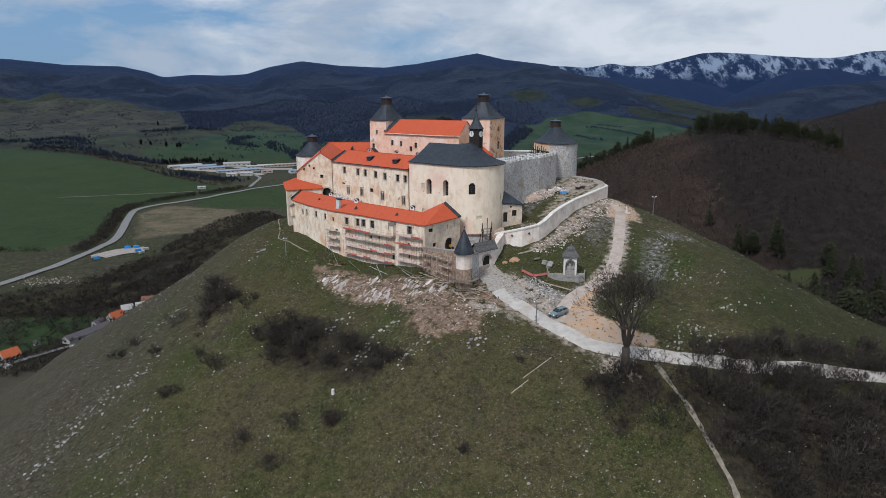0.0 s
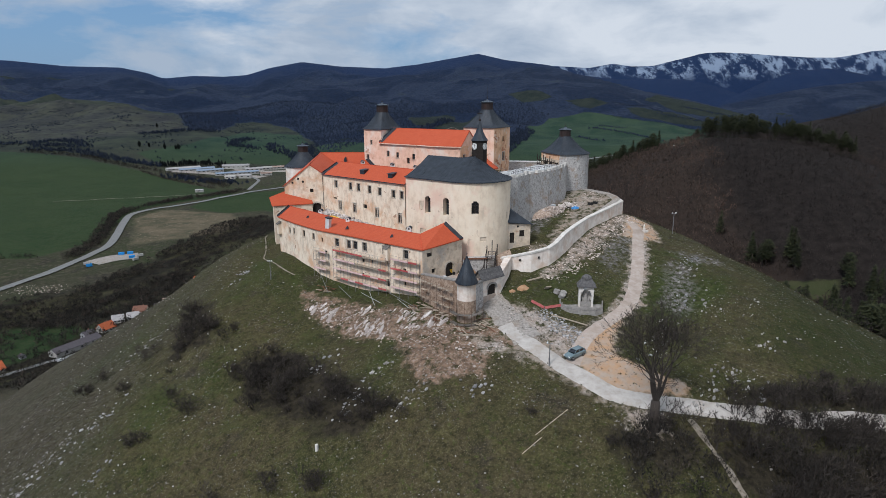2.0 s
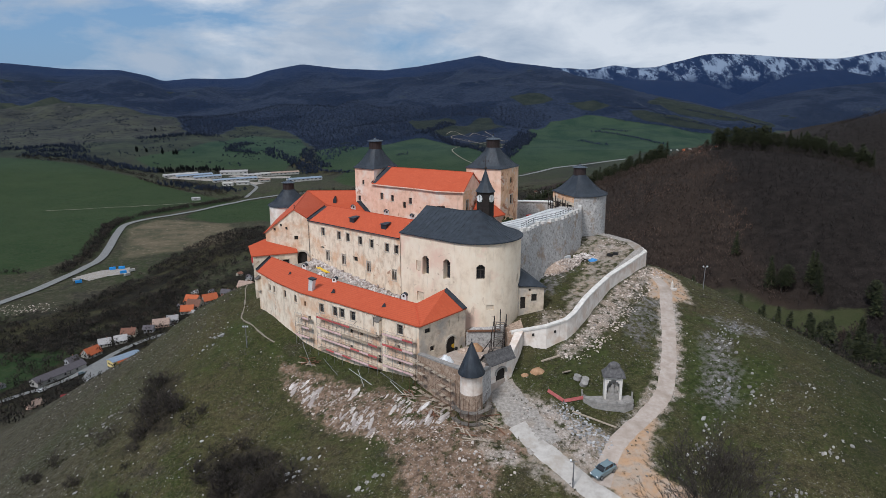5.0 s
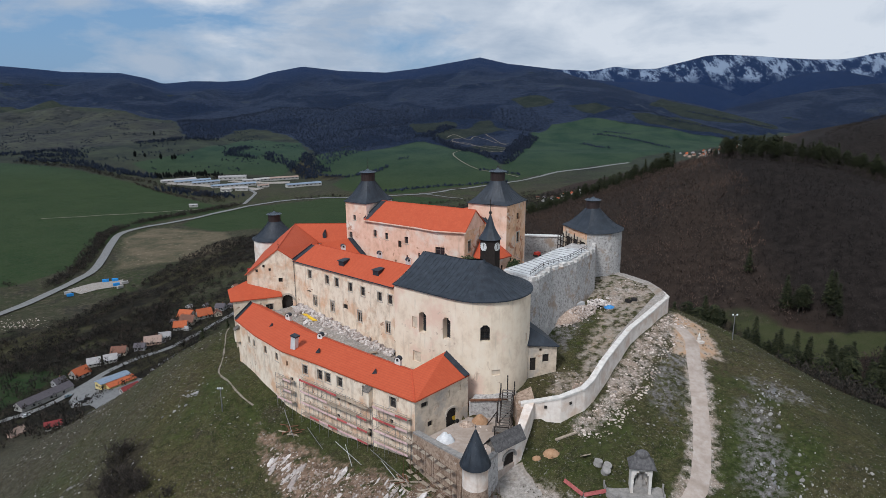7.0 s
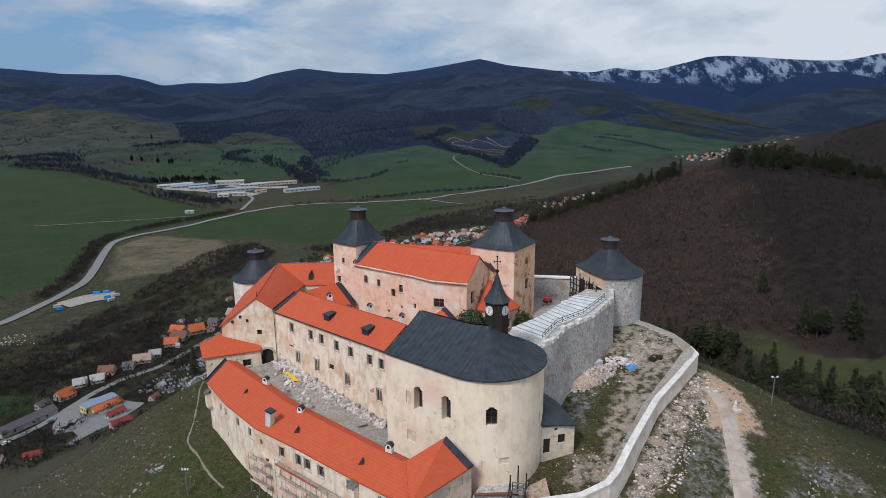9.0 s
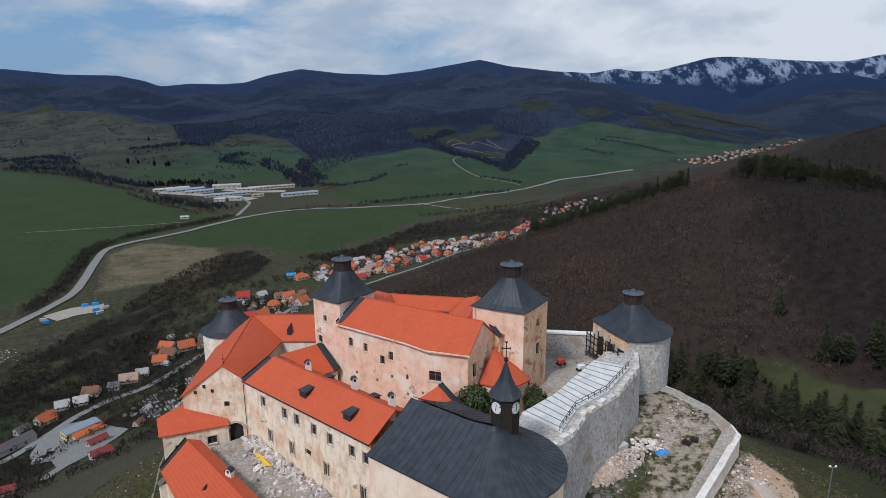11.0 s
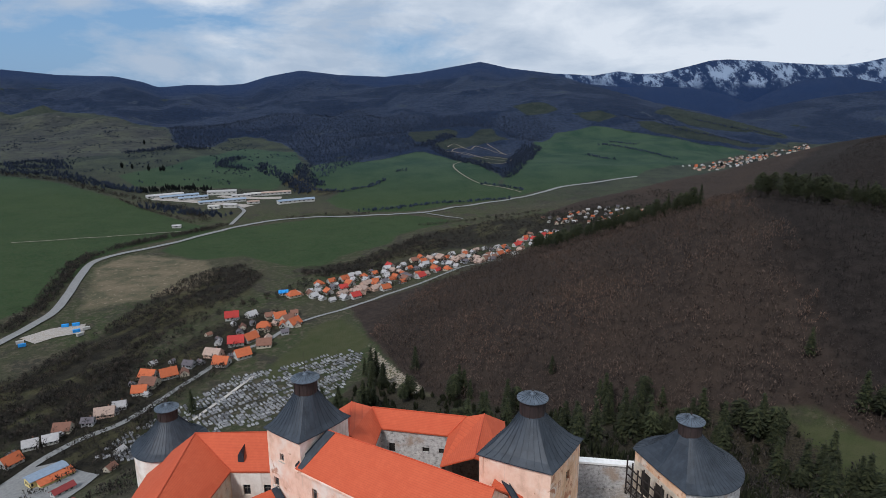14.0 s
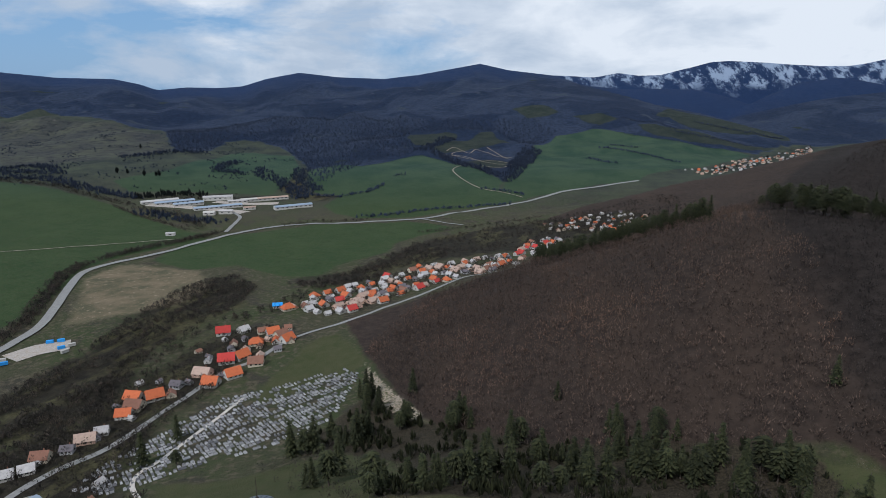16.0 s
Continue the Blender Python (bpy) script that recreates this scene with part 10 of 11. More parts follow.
def parked_car(cm, paint, label, group=""):
    car = thing("car", label, "car", group=group)


    def cpart(name, bm, mat, label="", parent=None, smooth=False):
        bm.transform(cm)
        return part(name, bm, mat, parent or car, label, smooth)


    body = cpart("body", car_loft([(2.25, 0.62, 0.42, 0.72, 0.1), (2.1, 0.82, 0.3, 0.82, 0.1), (1.2, 0.88, 0.26, 1.0, 0.12), (0.8, 0.9, 0.26, 1.08, 0.1), (-1.9, 0.9, 0.26, 1.12, 0.1), (-2.15, 0.86, 0.3, 1.08, 0.1), (-2.25, 0.8, 0.4, 0.95, 0.1)]), paint)
    cab = cpart("cabin", car_loft([(0.95, 0.76, 1.0, 1.06, 0.03), (0.35, 0.72, 1.0, 1.52, 0.06), (-0.2, 0.72, 1.0, 1.6, 0.06), (-1.6, 0.71, 1.0, 1.58, 0.06), (-2.1, 0.7, 1.0, 1.14, 0.05)]), M["glass_dark"], "dark glazed cabin")
    bm = bmesh.new(); add_box(bm, (-0.65, 0, 1.6), (1.9, 1.28, 0.07)); bmesh.ops.bevel(bm, geom=bm.edges[:], offset=0.03, segments=1); cpart("roof", bm, paint)
    for s in (-1, 1):
        for x0, x1, z0_, z1_ in ((0.9, 0.3, 1.08, 1.56), (-0.45, -0.45, 1.08, 1.6), (-1.45, -1.6, 1.08, 1.58), (-2.08, -1.75, 1.1, 1.56)):
            bm = bmesh.new(); add_beam(bm, (x0, s * 0.77, z0_), (x1, s * 0.69, z1_), 0.09); cpart("pillar", bm, paint)
        bm = bmesh.new(); add_box(bm, (2.12, s * 0.62, 0.72), (0.22, 0.34, 0.16), s * -12); cpart("headlight", bm, M["sheet_white"], "clear headlight")
        bm = bmesh.new(); add_box(bm, (-2.2, s * 0.7, 0.95), (0.12, 0.2, 0.3)); cpart("tail_light", bm, M["paint_red"], "red tail light")
        bm = bmesh.new(); add_box(bm, (0.62, s * 1.0, 1.08), (0.14, 0.2, 0.14)); cpart("mirror", bm, paint)
        for x in (1.4, -1.4):
            bm = bmesh.new(); bmesh.ops.create_cone(bm, cap_ends=True, segments=20, radius1=0.33, radius2=0.33, depth=0.22, matrix=pose(x, s * 0.83, 0.33, 90, 0, 0)); w_ = cpart("wheel", bm, M["rubber"])
            bm = bmesh.new(); bmesh.ops.create_cone(bm, cap_ends=True, segments=14, radius1=0.2, radius2=0.2, depth=0.02, matrix=pose(x, s * 0.95, 0.33, 90, 0, 0)); cpart("rim", bm, M["steel"], "", w_)
    bm = bmesh.new(); add_box(bm, (2.2, 0, 0.5), (0.1, 1.1, 0.16)); cpart("grille", bm, M["rubber"])


parked_car(pose(23.4, -33.4, gz(23.4, -33.4) + 0.12, 0, 0, 216) @ pose(0, 0, 0, 0, 3, 0), M["carpaint"], "grey-blue family car parked where the track meets the road")

# ---- statue, lamps and poles ----
bm = bmesh.new()
z0_ = gz(53.8, 27.5) - 0.1
SS = 0.72
add_lathe(bm, (53.8, 27.5, z0_), [(r_ * SS, h_ * SS) for r_, h_ in ((0.75, -0.4), (0.75, 0.5), (0.5, 0.55), (0.45, 1.2), (0.6, 1.3), (0.34, 1.35), (0.38, 2.0), (0.3, 2.5), (0.12, 2.75), (0.17, 3.0), (0.0, 3.2))], 12)
add_box(bm, (54.2, 27.0, z0_ + 0.2), (1.1, 0.7, 0.5), 20)
tagged(part("statue", bm, M["lime_cap"], smooth=False), "white statue on a stepped plinth by the track", "statue")


def lamp(x, y, h, floods, label):
    t = thing("lamp_post", label, "lamp", (x, y, gz(x, y)), "site lamps")
    bm = bmesh.new(); add_beam(bm, (0, 0, -0.5), (0, 0, h), 0.26, 0.16, 8); part("pole", bm, M["steel"], t)
    bm = bmesh.new(); add_beam(bm, (-0.55, 0, h - 0.1), (0.55, 0, h - 0.1), 0.09); part("bracket", bm, M["steel"], t)
    for k in range(floods):
        bm = bmesh.new(); add_box(bm, (-0.5 + k * (1.0 / max(floods - 1, 1)), 0, h + 0.12), (0.3, 0.24, 0.3), 15 * k, 25); bmesh.ops.bevel(bm, geom=bm.edges[:], offset=0.04, segments=1); part("floodlight", bm, M["sheet_white"], t)
    bm = bmesh.new(); add_box(bm, (0.0, 0.12, 1.3), (0.3, 0.2, 0.45)); part("switch_box", bm, M["steel"], t)


lamp(64.0, 33.6, 6.0, 2, "slim steel floodlight post on the ridge")
lamp(-49.2, 15.6, 5.2, 3, "steel floodlight post with white lamps below the wing")
lamp(18.2, -35.7, 4.6, 1, "thin grey pole beside the gravel road")
bm = bmesh.new(); add_lathe(bm, (-24.5, -45, gz(-24.5, -45)), [(0.35, -0.2), (0.3, 1.0), (0.26, 1.1), (0.0, 1.12)], 6)
tagged(part("marker_stone", bm, M["lime_cap"]), "white-painted marker stone on the grass slope", "marker")
for k, (a, b) in enumerate((((14, -50), (20, -46)), ((11.5, -53), (15, -50.5)))):
    bm = bmesh.new(); add_beam(bm, (*a, gz(*a) + 0.12), (*b, gz(*b) + 0.12), 0.16, sides=7)
    tagged(part("log", bm, M["timber_pale"]), "pale stripped log lying on the grass", "log", "stripped logs")
# white mortar and stone scattered down from the curtain wall's foot
rwf = np.random.RandomState(181)
WALL_FOOT = (((20.5, -2), (24.5, 1), (27.5, 5), (31, 11.3), (38, 22), (45, 30.8), (51, 38.5), (55.5, 37), (49.5, 27), (42, 15.5), (35.6, 5.4), (29, -3), (21.5, -7)),)
sx, sy = spread_points(WALL_FOOT, 0.55, 182, lambda x, y: waves(x, y, 9, 46) > -0.25)
stones("foot_rubble", sx, sy, 0.07 + 0.3 * rwf.uniform(0, 1, len(sx)) ** 2.6, M["stone_warm"], 183, "pale mortar and stone spilled along the curtain wall", "rubble")


# ---- roads ----
def strip(name, line, width, mat, lift, label, cat="road", step=2.0, wob=0.0):
    """A road laid on the ground along a plan line."""
    pts = [Vector(p) for p in line]
    dense = []
    for i in range(len(pts) - 1):
        p0, p1, p2, p3 = pts[max(i - 1, 0)], pts[i], pts[i + 1], pts[min(i + 2, len(pts) - 1)]
        k = max(2, int((p2 - p1).length / step))
        for j in range(k):
            t = j / k
            dense.append(0.5 * ((2 * p1) + (p2 - p0) * t + (2 * p0 - 5 * p1 + 4 * p2 - p3) * t * t + (3 * p1 - p0 - 3 * p2 + p3) * t ** 3))
    dense.append(pts[-1])
    bm = bmesh.new()
    rows = []
    for i, p in enumerate(dense):
        d = (dense[min(i + 1, len(dense) - 1)] - dense[max(i - 1, 0)]).normalized()
        n = Vector((-d.y, d.x))
        w = width * (1 + wob * math.sin(i * 0.9) + wob * 0.7 * math.sin(i * 2.3 + 1))
        row = []
        for f in (-0.56, -0.42, -0.17, 0.17, 0.42, 0.56):
            e = abs(f) > 0.5
            q = p + n * w * f * (1 + (3.0 * wob * noise.noise(Vector((i * step * 0.28, 7.0 if f > 0 else 2.0, width))) if abs(f) > 0.4 else 0.0))
            row.append(bm.verts.new((q.x, q.y, gz(q.x, q.y) + lift - (0.14 if e and lift < 0.3 else 0.0))))
        rows.append(row)
    for a, b in zip(rows, rows[1:]):
        for i in range(5):
            bm.faces.new((a[i], b[i], b[i + 1], a[i + 1]))
    ob = part(name, bm, mat, smooth=True)
    return tagged(ob, label, cat, kind="structure")


strip("road", [(8.2, -10.5), (10.0, -15), (12.0, -20), (15.5, -27.5)], 6.0, M["gravel_grey"], 0.08, "grey gravel apron before the gate", "apron", step=1.0, wob=0.08)
strip("road", [(11.0, -22.0), (13.5, -26.5), (18.5, -33.2), (23, -38.3), (28, -43), (34, -45.3), (40.5, -45.6), (50, -45.7), (60, -45), (70, -43), (88, -39.5), (125, -30)], 3.4, M["road_gravel"], 0.10, "pale gravel road up to the gate", step=1.0, wob=0.02)
strip("road", [(22.5, -35.5), (26.5, -28), (33.5, -20.8), (39, -13.8), (43.5, -2.5), (47, 9), (49.7, 19), (51.9, 27.3), (50.8, 33)], 2.9, M["clay_track"], 0.09, "pinkish clay track climbing beside the wall", step=0.7, wob=0.02)
strip("road", [(40.3, -48.5), (42.5, -54), (44.3, -58.5), (46.6, -68), (48, -76), (51, -92)], 1.0, M["trodden"], 0.07, "narrow trodden footpath down the slope", "path", step=1.0, wob=0.2)
strip("path", [(-62, 56), (-60.9, 51), (-56.9, 38), (-55.5, 31), (-51, 25), (-47, 20), (-42.7, 16)], 0.38, M["trodden"], 0.06, "thin trodden trail across the slope", "path", step=1.0, wob=0.2)
strip("road", [(-440, 330), (-424, 380), (-411, 440), (-404, 502), (-407, 560), (-425, 614), (-456, 691), (-477, 755), (-464, 800), (-423, 875), (-378, 988), (-310, 1074), (-212, 1102), (-64, 1140), (-6, 1195), (75, 1258), (151, 1324), (195, 1377), (256, 1441), (348, 1500), (458, 1552)], 8.5, M["asphalt_road"], 1.0, "grey valley road", step=8.0)
strip("road", [(-387, 1014), (-402, 1113), (-412, 1158), (-440, 1200)], 6, M["asphalt_road"], 1.2, "side road to the farm sheds", step=8.0)
strip("road", [(-73, 1144), (-26, 1106), (14, 1082)], 4.5, M["asphalt_road"], 1.2, "side road across the fields", step=8.0)
strip("road", [(-212, 376), (-212, 378), (-200, 414), (-185, 457), (-168, 475), (-147, 522), (-111, 554), (-87, 576), (-39, 618), (-4, 664), (28, 677), (71, 665)], 4.2, M["asphalt_road"], 0.5, "village street below the wooded hill", step=5.0)
strip("road", [(-661, 859), (-562, 901), (-448, 956)], 2.2, M["trodden"], 1.0, "pale field lane", "lane", step=8.0)
strip("road", [(43, 1792), (7, 1732), (-6, 1660), (18, 1568), (60, 1470), (111, 1431), (151, 1377)], 2.6, M["trodden"], 1.0, "pale lane across the green hill", "lane", step=8.0)
for line in (((-28, 1988), (-1, 2044), (44, 1980), (72, 2028), (131, 1952), (174, 1932)), ((-36, 1940), (42, 1912), (105, 1800), (150, 1756)), ((26, 2008), (-10, 1944), (75, 1864)), ((92, 1864), (162, 1800), (132, 1720), (70, 1740)), ((105, 2060), (163, 1908))):
    strip("track", line, 2.6, M["trodden"], 1.2, "pale zigzag track on the quarry hill", "track", step=10.0)
strip("road", [(-126, 234), (-182, 301), (-178, 331), (-167, 366), (-155, 409)], 2.5, M["road_gravel"], 0.5, "gravel walk through the cemetery", "path", step=4.0)


# ---- village ----
def house_paint(name, rgb, var=0.15):
    return material(name, [(0.3, tuple(c * (1 - var) for c in rgb)), (0.7, tuple(min(c * (1 + var), 0.9) for c in rgb))], 0.6, 4, bump=0.1, vary=0.12)


HW = [house_paint("render_white", (0.38, 0.37, 0.35)), house_paint("render_sand", (0.44, 0.39, 0.31)), house_paint("render_grey", (0.34, 0.34, 0.35)), house_paint("render_rose", (0.50, 0.34, 0.27))]
HR = [house_paint("tiles_orange", (0.36, 0.095, 0.038)), house_paint("tiles_red", (0.34, 0.038, 0.032)), house_paint("tiles_brown", (0.17, 0.085, 0.06)), house_paint("sheet_grey", (0.32, 0.31, 0.31)), house_paint("tiles_pale", (0.30, 0.22, 0.18)), house_paint("sheet_blue", (0.03, 0.22, 0.55)), house_paint("slate_dark", (0.10, 0.09, 0.10))]


def village_house(w, d, h, rh, wall, rf, label, hip=False, chimney=True):
    """A small gabled house at the origin."""
    t = thing("village_house", label, "house", group="village houses")
    bm = bmesh.new()
    add_prism(bm, [(-w / 2, -d / 2), (w / 2, -d / 2), (w / 2, d / 2), (-w / 2, d / 2)], -2.5, h)
    if not hip:
        for s in (-1, 1):
            add_face(bm, [(s * w / 2, -d / 2, h), (s * w / 2, d / 2, h), (s * w / 2, 0, h + rh)][::s])
    part("wall", bm, wall, t)
    o = 0.5
    k = d / 2 * 0.8 if hip else -o
    bm = bmesh.new()
    e = h - rh * o / (d / 2)
    add_slab(bm, [(-w / 2 - o, -d / 2 - o, e), (w / 2 + o, -d / 2 - o, e), (w / 2 - k, 0, h + rh), (-w / 2 + k, 0, h + rh)], 0.2)
    add_slab(bm, [(w / 2 + o, d / 2 + o, e), (-w / 2 - o, d / 2 + o, e), (-w / 2 + k, 0, h + rh), (w / 2 - k, 0, h + rh)], 0.2)
    if hip:
        add_slab(bm, [(w / 2 + o, -d / 2 - o, e), (w / 2 + o, d / 2 + o, e), (w / 2 - k, 0, h + rh)], 0.2)
        add_slab(bm, [(-w / 2 - o, d / 2 + o, e), (-w / 2 - o, -d / 2 - o, e), (-w / 2 + k, 0, h + rh)], 0.2)
    rb = part("roof", bm, rf, t)
    if chimney:
        bm = bmesh.new(); add_box(bm, (w * 0.2, d * 0.1, h + rh), (0.6, 0.6, 1.6)); part("chimney", bm, HR[2], rb)
    for sx in (-0.28, 0.05, 0.3):
        for sy in (-1, 1):
            bm = bmesh.new(); add_box(bm, (w * sx, sy * (d / 2 + 0.01), 1.7), (1.3, 0.1, 1.4)); part("window", bm, M["glass_dark"], t)
    bm = bmesh.new(); add_box(bm, (-w / 2 - 0.01, 0.5, 1.7), (0.1, 1.3, 1.4)); part("window", bm, M["glass_dark"], t)
    bm = bmesh.new(); add_box(bm, (w / 2 + 0.01, 0.5, 1.7), (0.1, 1.3, 1.4)); part("window", bm, M["glass_dark"], t)
    return t


TEMPL = [
    village_house(11, 9.5, 2.7, 4.3, HW[0], HR[0], "white village house with orange tiled roof"),
    village_house(12, 10, 3.0, 4.6, HW[0], HR[1], "white village house with bright red roof"),
    village_house(11, 9.5, 2.8, 4.0, HW[1], HR[2], "sand-coloured village house with brown tiled roof"),
    village_house(9, 8.5, 2.6, 3.4, HW[0], HR[3], "white village house with grey sheet roof"),
    village_house(13, 10, 2.7, 4.0, HW[3], HR[4], "rose village house with pale weathered roof"),
    village_house(12, 9.5, 2.7, 4.0, HW[1], HR[0], "sand-coloured village house with orange roof", hip=True),
    village_house(8, 7, 3.0, 2.6, HW[2], HR[6], "small grey village house with dark roof"),
    village_house(9, 7, 3.0, 2.2, HW[0], HR[5], "small village house with bright blue sheet roof"),
]
used = [False] * len(TEMPL)


def put_house(k, x, y, rz, s=1.0):
    m = pose(x, y, gz(x, y) + 0.4, 0, 0, rz) @ Matrix.Diagonal((s, s, s, 1))
    if not used[k]:
        TEMPL[k].matrix_basis = m
        used[k] = True
        return TEMPL[k]
    return copy_thing(TEMPL[k], m)


VR_ANG = 55
for k, x, y, rz in ((1, -218, 541, 20), (3, -200, 545, 50), (5, -178, 513, 15), (0, -170, 537, 35), (0, -151, 516, 60), (2, -160, 530, 50), (1, -191, 475, 15), (0, -181, 482, 55), (2, -164, 468, 10), (4, -202, 452, -10),
                    (0, -176, 447, 40), (0, -188, 433, -5), (6, -214, 431, -8), (0, -238, 413, -8), (0, -223, 414, 35), (2, -231, 400, -5), (0, -233, 389, 10), (3, -236, 366, 20), (4, -241, 356, 20), (6, -245, 343, 10), (2, -257, 335, 10),
                    (3, -257, 322, 30), (3, -266, 316, 30), (0, -266, 298, 66), (6, -272, 284, 66), (0, -298, 222, 60), (7, -187, 614, 15), (5, -174, 606, 40)):
    put_house(k, x, y, rz, 0.9 if y < 400 else 1.05)
rs = random.Random(5)
CL1 = ((-176, 616), (-150, 655), (-98, 712), (-34, 768), (70, 806), (74, 690), (-4, 676), (-62, 618), (-104, 588), (-136, 575))
CL2 = ((142, 1060), (201, 1116), (302, 1154), (350, 1136), (338, 1055), (256, 1004), (181, 1003))
CL3 = ((617, 1688), (740, 1768), (850, 1912), (1038, 2052), (1170, 2204), (1350, 2400), (1210, 2130), (1010, 1910), (850, 1760), (760, 1660), (640, 1610))


def scatter(poly, count, gap, rnd, tries=40):
    xs, ys = [p[0] for p in poly], [p[1] for p in poly]
    out = []
    for _ in range(count * tries):
        if len(out) >= count:
            break
        x, y = rnd.uniform(min(xs), max(xs)), rnd.uniform(min(ys), max(ys))
        if bool(inside(list(poly), np.array(x), np.array(y))) and all((x - a) ** 2 + (y - b) ** 2 > gap * gap for a, b in out):
            out.append((x, y))
    return out


for x, y in scatter(CL1, 110, 9.5, rs):
    put_house(rs.choice((0, 0, 1, 2, 3, 3, 3, 4, 4, 5, 6, 6, 3)), x, y, VR_ANG - 15 + rs.choice((0, 90)) + rs.uniform(-10, 10), rs.uniform(0.6, 0.92))
for x, y in scatter(((-222, 405), (-208, 440), (-212, 500), (-214, 550), (-160, 556), (-140, 515), (-168, 470), (-184, 440)), 22, 12.0, rs):
    put_house(rs.choice((0, 2, 2, 3, 4, 6, 6)), x, y, 20 + rs.choice((0, 90)) + rs.uniform(-15, 15), rs.uniform(0.5, 0.8))
CL4 = ((72, 806), (112, 920), (172, 965), (170, 850), (84, 722))
for x, y in scatter(CL4, 30, 10.5, rs):
    put_house(rs.choice((0, 0, 1, 2, 3, 3, 4, 6)), x, y, VR_ANG - 15 + rs.choice((0, 90)) + rs.uniform(-10, 10), rs.uniform(0.55, 0.85))
for x, y in scatter(CL2, 60, 11.0, rs):
    put_house(rs.choice((0, 0, 2, 3, 3, 3, 3, 4, 6, 6)), x, y, rs.uniform(0, 180), rs.uniform(0.45, 0.75))
for x, y in scatter(CL3, 120, 15.0, rs):
    put_house(rs.choice((0, 2, 2, 3, 3, 3, 6, 4, 6)), x, y, rs.uniform(0, 180), rs.uniform(0.5, 0.8))


for x, y in scatter(GARDEN[0], 20, 14.0, rs):
    if not bool(inside(list(PARK), np.array(x), np.array(y))):
        put_house(rs.choice((2, 3, 3, 4, 6, 6)), x, y, 64 + rs.choice((0, 90)) + rs.uniform(-12, 12), rs.uniform(0.4, 0.62))


sx, sy = spread_points((CL1, CL2), 6.2, 171, lambda x, y: waves(x, y, 30, 44) > -0.35)
brush("garden_scrub", sx, sy, 5.0, 2.4, M["scrub_cover"], 172, "leafless garden trees between the village houses", "garden trees", 30, 0.3, 0.015, 0.32)
sx, sy = spread_points((CL3,), 14.0, 173, lambda x, y: waves(x, y, 60, 45) > -0.1)
brush("garden_scrub", sx, sy, 7.0, 4.0, M["scrub_cover"], 174, "leafless trees among the far village's houses", "garden trees", 14, 0.2, 0.04)


# sheds of the farm yard
def shed(x, y, w, d, h, rz, rf, label):
    t = thing("farm_shed", label, "shed", group="farm sheds")
    bm = bmesh.new()
    add_prism(bm, [(-w / 2, -d / 2), (w / 2, -d / 2), (w / 2, d / 2), (-w / 2, d / 2)], -3, h)
    for s in (-1, 1):
        add_face(bm, [(s * w / 2, -d / 2, h), (s * w / 2, d / 2, h), (s * w / 2, 0, h + d * 0.16)][::s])
    part("wall", bm, HW[0], t)
    bm = bmesh.new()
    for s in (-1, 1):
        add_slab(bm, [(-w / 2 - 0.5, s * (d / 2 + 0.6), h - 0.2), (w / 2 + 0.5, s * (d / 2 + 0.6), h - 0.2), (w / 2 + 0.5, 0, h + d * 0.16), (-w / 2 - 0.5, 0, h + d * 0.16)][::s], 0.3)
    part("roof", bm, rf, t)
    k = int(w / 9)
    for i in range(k):
        bm = bmesh.new(); add_box(bm, (-w / 2 + (i + 0.5) * w / k, -d / 2 - 0.03, h * 0.55), (4.5, 0.15, 1.4)); part("window", bm, M["glass_dark"], t)
    t.matrix_basis = pose(x, y, gz(x, y) + 0.6, 0, 0, rz)


PALE_BLUE = house_paint("sheet_pale_blue", (0.20, 0.25, 0.32))
for x, y, w, d, h, rz, rf, lb in ((-628, 1292, 75, 15, 5, 38, HR[3], "long pale farm shed with grey roof"), (-596, 1290, 80, 15, 5, 38, PALE_BLUE, "long farm shed with pale blue roof"), (-560, 1275, 60, 15, 5, 36, PALE_BLUE, "long farm shed with pale blue roof"),
                              (-523, 1344, 62, 18, 7, 18, HR[3], "large hall with a pale grey roof"), (-487, 1247, 95, 14, 5, 32, PALE_BLUE, "very long farm shed with pale blue roof"), (-440, 1336, 60, 14, 5, 30, HW[0], "white farm building with pale roof"),
                              (-404, 1352, 66, 13, 5, 28, HR[4], "sandy farm building with pale roof"), (-335, 1258, 78, 15, 5, 32, PALE_BLUE, "lone farm shed with pale blue roof"), (-478, 1178, 22, 12, 5, 5, HW[0], "white yard building with pale roof"), (-450, 1190, 26, 12, 6, 10, HR[3], "white yard building with grey roof"), (-420, 1240, 24, 12, 4, 30, HR[4], "small yard building with sandy roof"), (-468, 1310, 40, 12, 5, 20, HR[3], "low grey yard shed among the barns")):
    shed(x, y, w, d, h, rz, rf, lb)
strip("yard", [(-640, 1262), (-560, 1252), (-470, 1225), (-415, 1200)], 26, M["gravel_grey"], 0.7, "pale concrete yard before the farm sheds", "yard", step=10.0)
strip("yard", [(-520, 1318), (-455, 1300), (-380, 1310)], 22, M["gravel_grey"], 0.7, "pale yard between the barns", "yard", step=10.0)
shed(-470, 990, 14, 8, 4, 10, HR[3], "small white field barn")
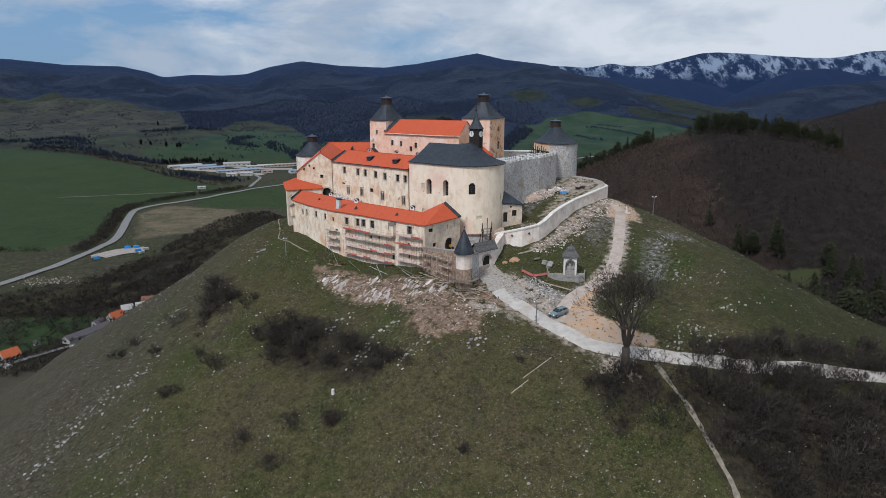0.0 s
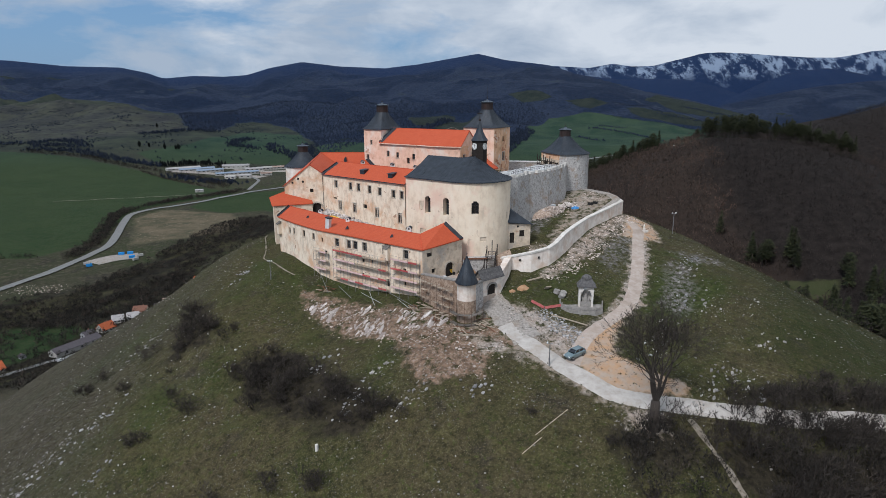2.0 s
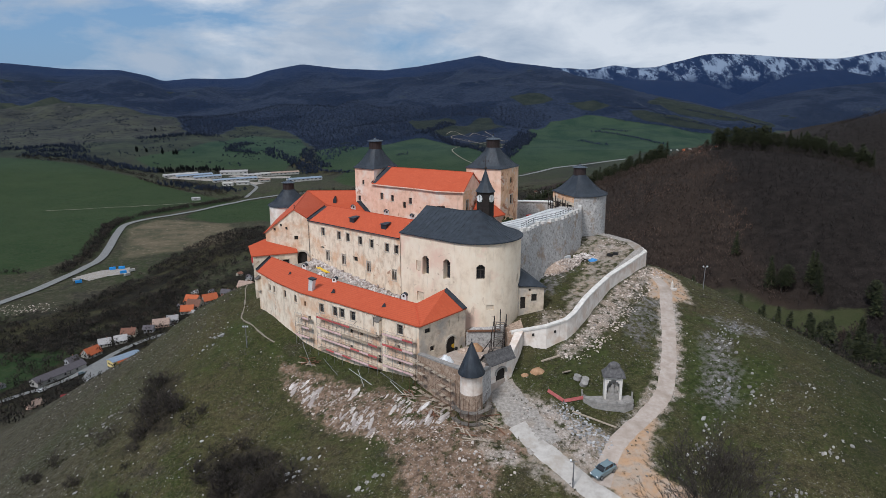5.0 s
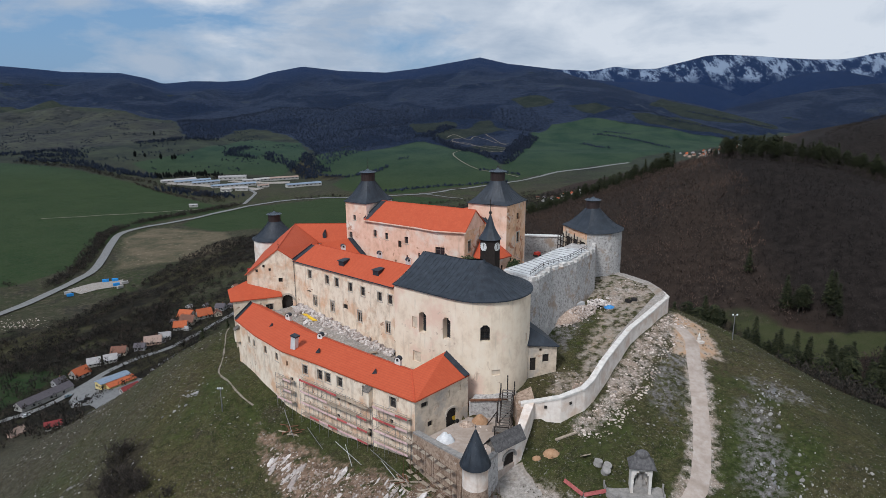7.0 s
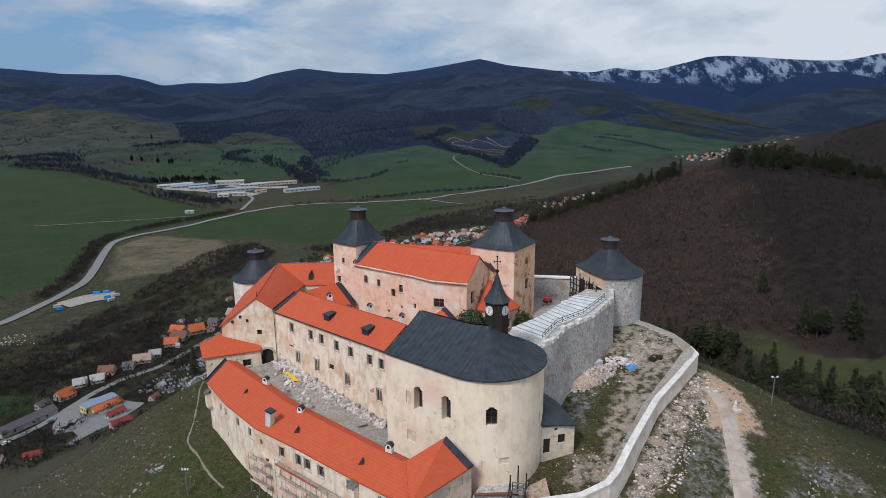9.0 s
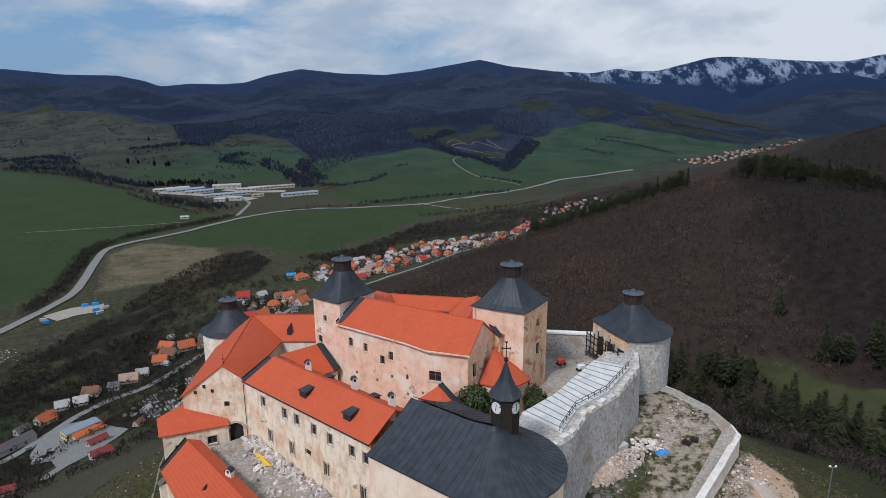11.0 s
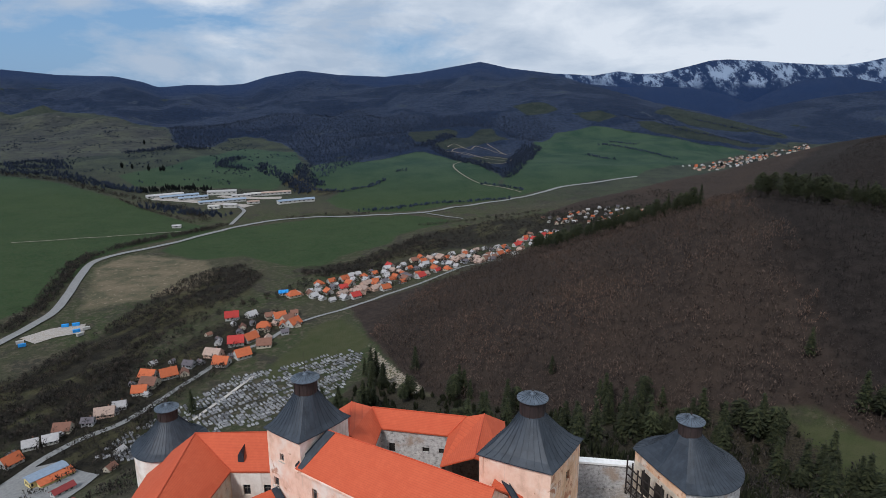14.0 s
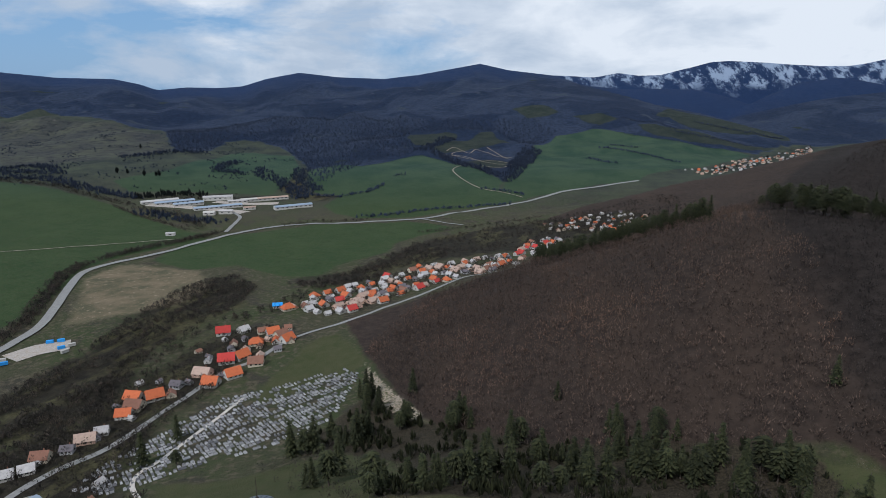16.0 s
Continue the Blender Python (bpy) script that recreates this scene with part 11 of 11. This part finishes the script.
# yard of parked white and blue containers beside the valley road
strip("yard", [(-384, 486), (-372, 505), (-350, 518)], 22, M["gravel_grey"], 0.6, "pale gravel storage yard", "yard", step=5.0)
for i, (x, y, rz) in enumerate(((-386, 480, 30), (-380, 474, 30), (-352, 508, 40), (-346, 514, 40), (-362, 524, 20), (-370, 520, 20), (-344, 500, 60))):
    bm = bmesh.new()
    rib = [(-3 + j * 0.25, 1.25 if j % 4 < 2 else 1.2) for j in range(25)]
    add_prism(bm, [(x_, -w_) for x_, w_ in rib] + [(x_, w_) for x_, w_ in rib[::-1]], 0, 2.6)
    ob = part("container", bm, HR[5] if i % 3 else HW[0])
    ob.matrix_basis = pose(x, y, gz(x, y) + 0.7, 0, 0, rz)
    tagged(ob, "blue steel storage container" if i % 3 else "white steel storage container", "container", "yard containers")

# cemetery: rows of pale graves with headstones
CEM = ((-217, 300), (-213, 325), (-201, 349), (-185, 380), (-170, 412), (-140, 420), (-87, 448), (-72, 430), (-81, 362), (-105, 336), (-136, 322), (-156, 314), (-189, 292))
M["grave"] = island_mat("grave_stone", (0.07, 0.07, 0.08), (0.40, 0.40, 0.41), 0.5)
bm = bmesh.new()
rg = random.Random(9)
ca, sa = math.cos(radians(38)), math.sin(radians(38))
for i in range(-60, 70):
    for j in range(-50, 60):
        u, v = i * 2.7 + rg.uniform(-0.4, 0.4), j * 3.7 + rg.uniform(-0.5, 0.5)
        x, y = -140 + u * ca - v * sa, 350 + u * sa + v * ca
        if rg.random() < 0.14 or j % 9 == 3 or float(waves(np.array(x), np.array(y), 34, 61)) < -0.42 or not bool(inside(list(CEM), np.array(x), np.array(y))):
            continue
        z = gz(x, y) + 0.25
        w, ln = rg.choice((1.3, 1.9, 2.3)), rg.uniform(2.2, 2.9)
        rz = 38 + rg.uniform(-4, 4)
        add_box(bm, (x, y, z + 0.1), (w, ln, 0.35), rz)
        add_box(bm, (x - sa * ln * 0.5, y + ca * ln * 0.5, z + 0.45), (w * 0.7, 0.2, rg.uniform(0.5, 1.0)), rz)
tagged(part("graves", bm, M["grave"]), "dense rows of pale stone graves in the cemetery", "graves", kind="stuff")


# yellow depot with its car park
M["wall_yellow"] = house_paint("render_yellow", (0.62, 0.50, 0.22))
dep = thing("depot_house", "yellow depot with grey sheet roof and orange lean-to", "house")
bm = bmesh.new(); add_prism(bm, [(-10, -4), (10, -4), (10, 4), (-10, 4)], -3, 4.6); part("wall", bm, M["wall_yellow"], dep)
bm = bmesh.new()
for s_ in (-1, 1):
    add_slab(bm, [(-10.5, s_ * 4.6, 4.5), (10.5, s_ * 4.6, 4.5), (10.5, 0, 5.6), (-10.5, 0, 5.6)][::s_], 0.2)
part("roof", bm, PALE_BLUE, dep, "low pale blue-grey sheet roof")
bm = bmesh.new(); add_prism(bm, [(-7, -9), (11, -9), (11, -4), (-7, -4)], -3, 2.6); part("lean_to_wall", bm, M["wall_yellow"], dep)
bm = bmesh.new(); add_slab(bm, [(-7.5, -9.6, 2.5), (11.5, -9.6, 2.5), (11.5, -4, 4.3), (-7.5, -4, 4.3)], 0.2); part("lean_to_roof", bm, HR[0], dep, "orange tiled lean-to roof")
for x_ in (-2.2, 0.4, 2.4):
    bm = bmesh.new(); add_box(bm, (-10.02, x_, 2.2), (0.1, 1.1, 1.5)); part("window", bm, M["glass_dark"], dep)
for x_ in (-9, ):
    bm = bmesh.new(); add_box(bm, (x_ - 0.2, -4.02, 2.4), (1.1, 0.1, 1.6)); part("window", bm, M["glass_dark"], dep)
dep.matrix_basis = pose(-232, 280, gz(-232, 280) + 0.8, 0, 0, 57)
bm = bmesh.new()
bm.faces.new([bm.verts.new((x_, y_, 0)) for x_, y_ in ((-247, 254), (-253, 272), (-252, 292), (-238, 298), (-212, 284), (-201, 279), (-202, 262), (-204, 246), (-208, 231), (-208, 214), (-213, 214), (-216, 232), (-227, 244), (-238, 243))])
bmesh.ops.triangulate(bm, faces=bm.faces[:])
bmesh.ops.subdivide_edges(bm, edges=bm.edges[:], cuts=5, use_grid_fill=True)
for v in bm.verts:
    v.co.z = gz(v.co.x, v.co.y) + 0.5
bmesh.ops.recalc_face_normals(bm, faces=bm.faces[:])
tagged(part("car_park", bm, M["asphalt_road"], smooth=True), "grey car park round the depot", "car park", kind="structure")
M["paint_white"] = house_paint("car_white", (0.66, 0.67, 0.68))
for x_, y_, r_, pt, lb in ((-237, 247, 40, "paint_white", "white van parked below the depot"), (-235, 250, 40, "rubber", "black car parked below the depot"), (-234, 254, 40, "rubber", "black car parked below the depot"), (-262, 236, 60, "paint_white", "white car parked beside the village street"), (-252, 262, 60, "carpaint", "grey car parked beside the village street")):
    parked_car(pose(x_, y_, gz(x_, y_) + 0.65, 0, 0, r_), M[pt], lb, "village cars")
DARK_RED = house_paint("sheet_dark_red", (0.19, 0.035, 0.035))
lg = village_house(34, 8.5, 3.4, 2.6, HW[0], HR[6], "long low village house with dark brown roof", chimney=False)
lg.matrix_basis = pose(-267, 261, gz(-267, 261) + 0.5, 0, 0, 66)
for x_, y_, w_, d_, r_ in ((-211, 262, 11, 5, 60), (-193, 236, 10, 8, 50), (-225, 207, 8, 5, 30)):
    rd = village_house(w_, d_, 2.6, 1.8, HW[0], DARK_RED, "small shed with a dark red sheet roof", chimney=False)
    rd.matrix_basis = pose(x_, y_, gz(x_, y_) + 0.5, 0, 0, r_)
strip("village_street", [(-310, 190), (-280, 226), (-261, 247), (-254, 272), (-250, 300), (-240, 322), (-222, 345), (-212, 378)], 5.0, M["asphalt_road"], 0.5, "grey village street past the depot", "street", step=4.0)
rdb = np.random.RandomState(131)
dx_, dy_ = rdb.normal(-386, 14, 260), rdb.normal(399, 8, 260)
stones("dump_rubble", dx_, dy_, 0.2 + 0.6 * rdb.uniform(0, 1, 260) ** 2, M["stone_warm"], 132, "pale dumped rubble on the valley floor", "rubble", 0.5)
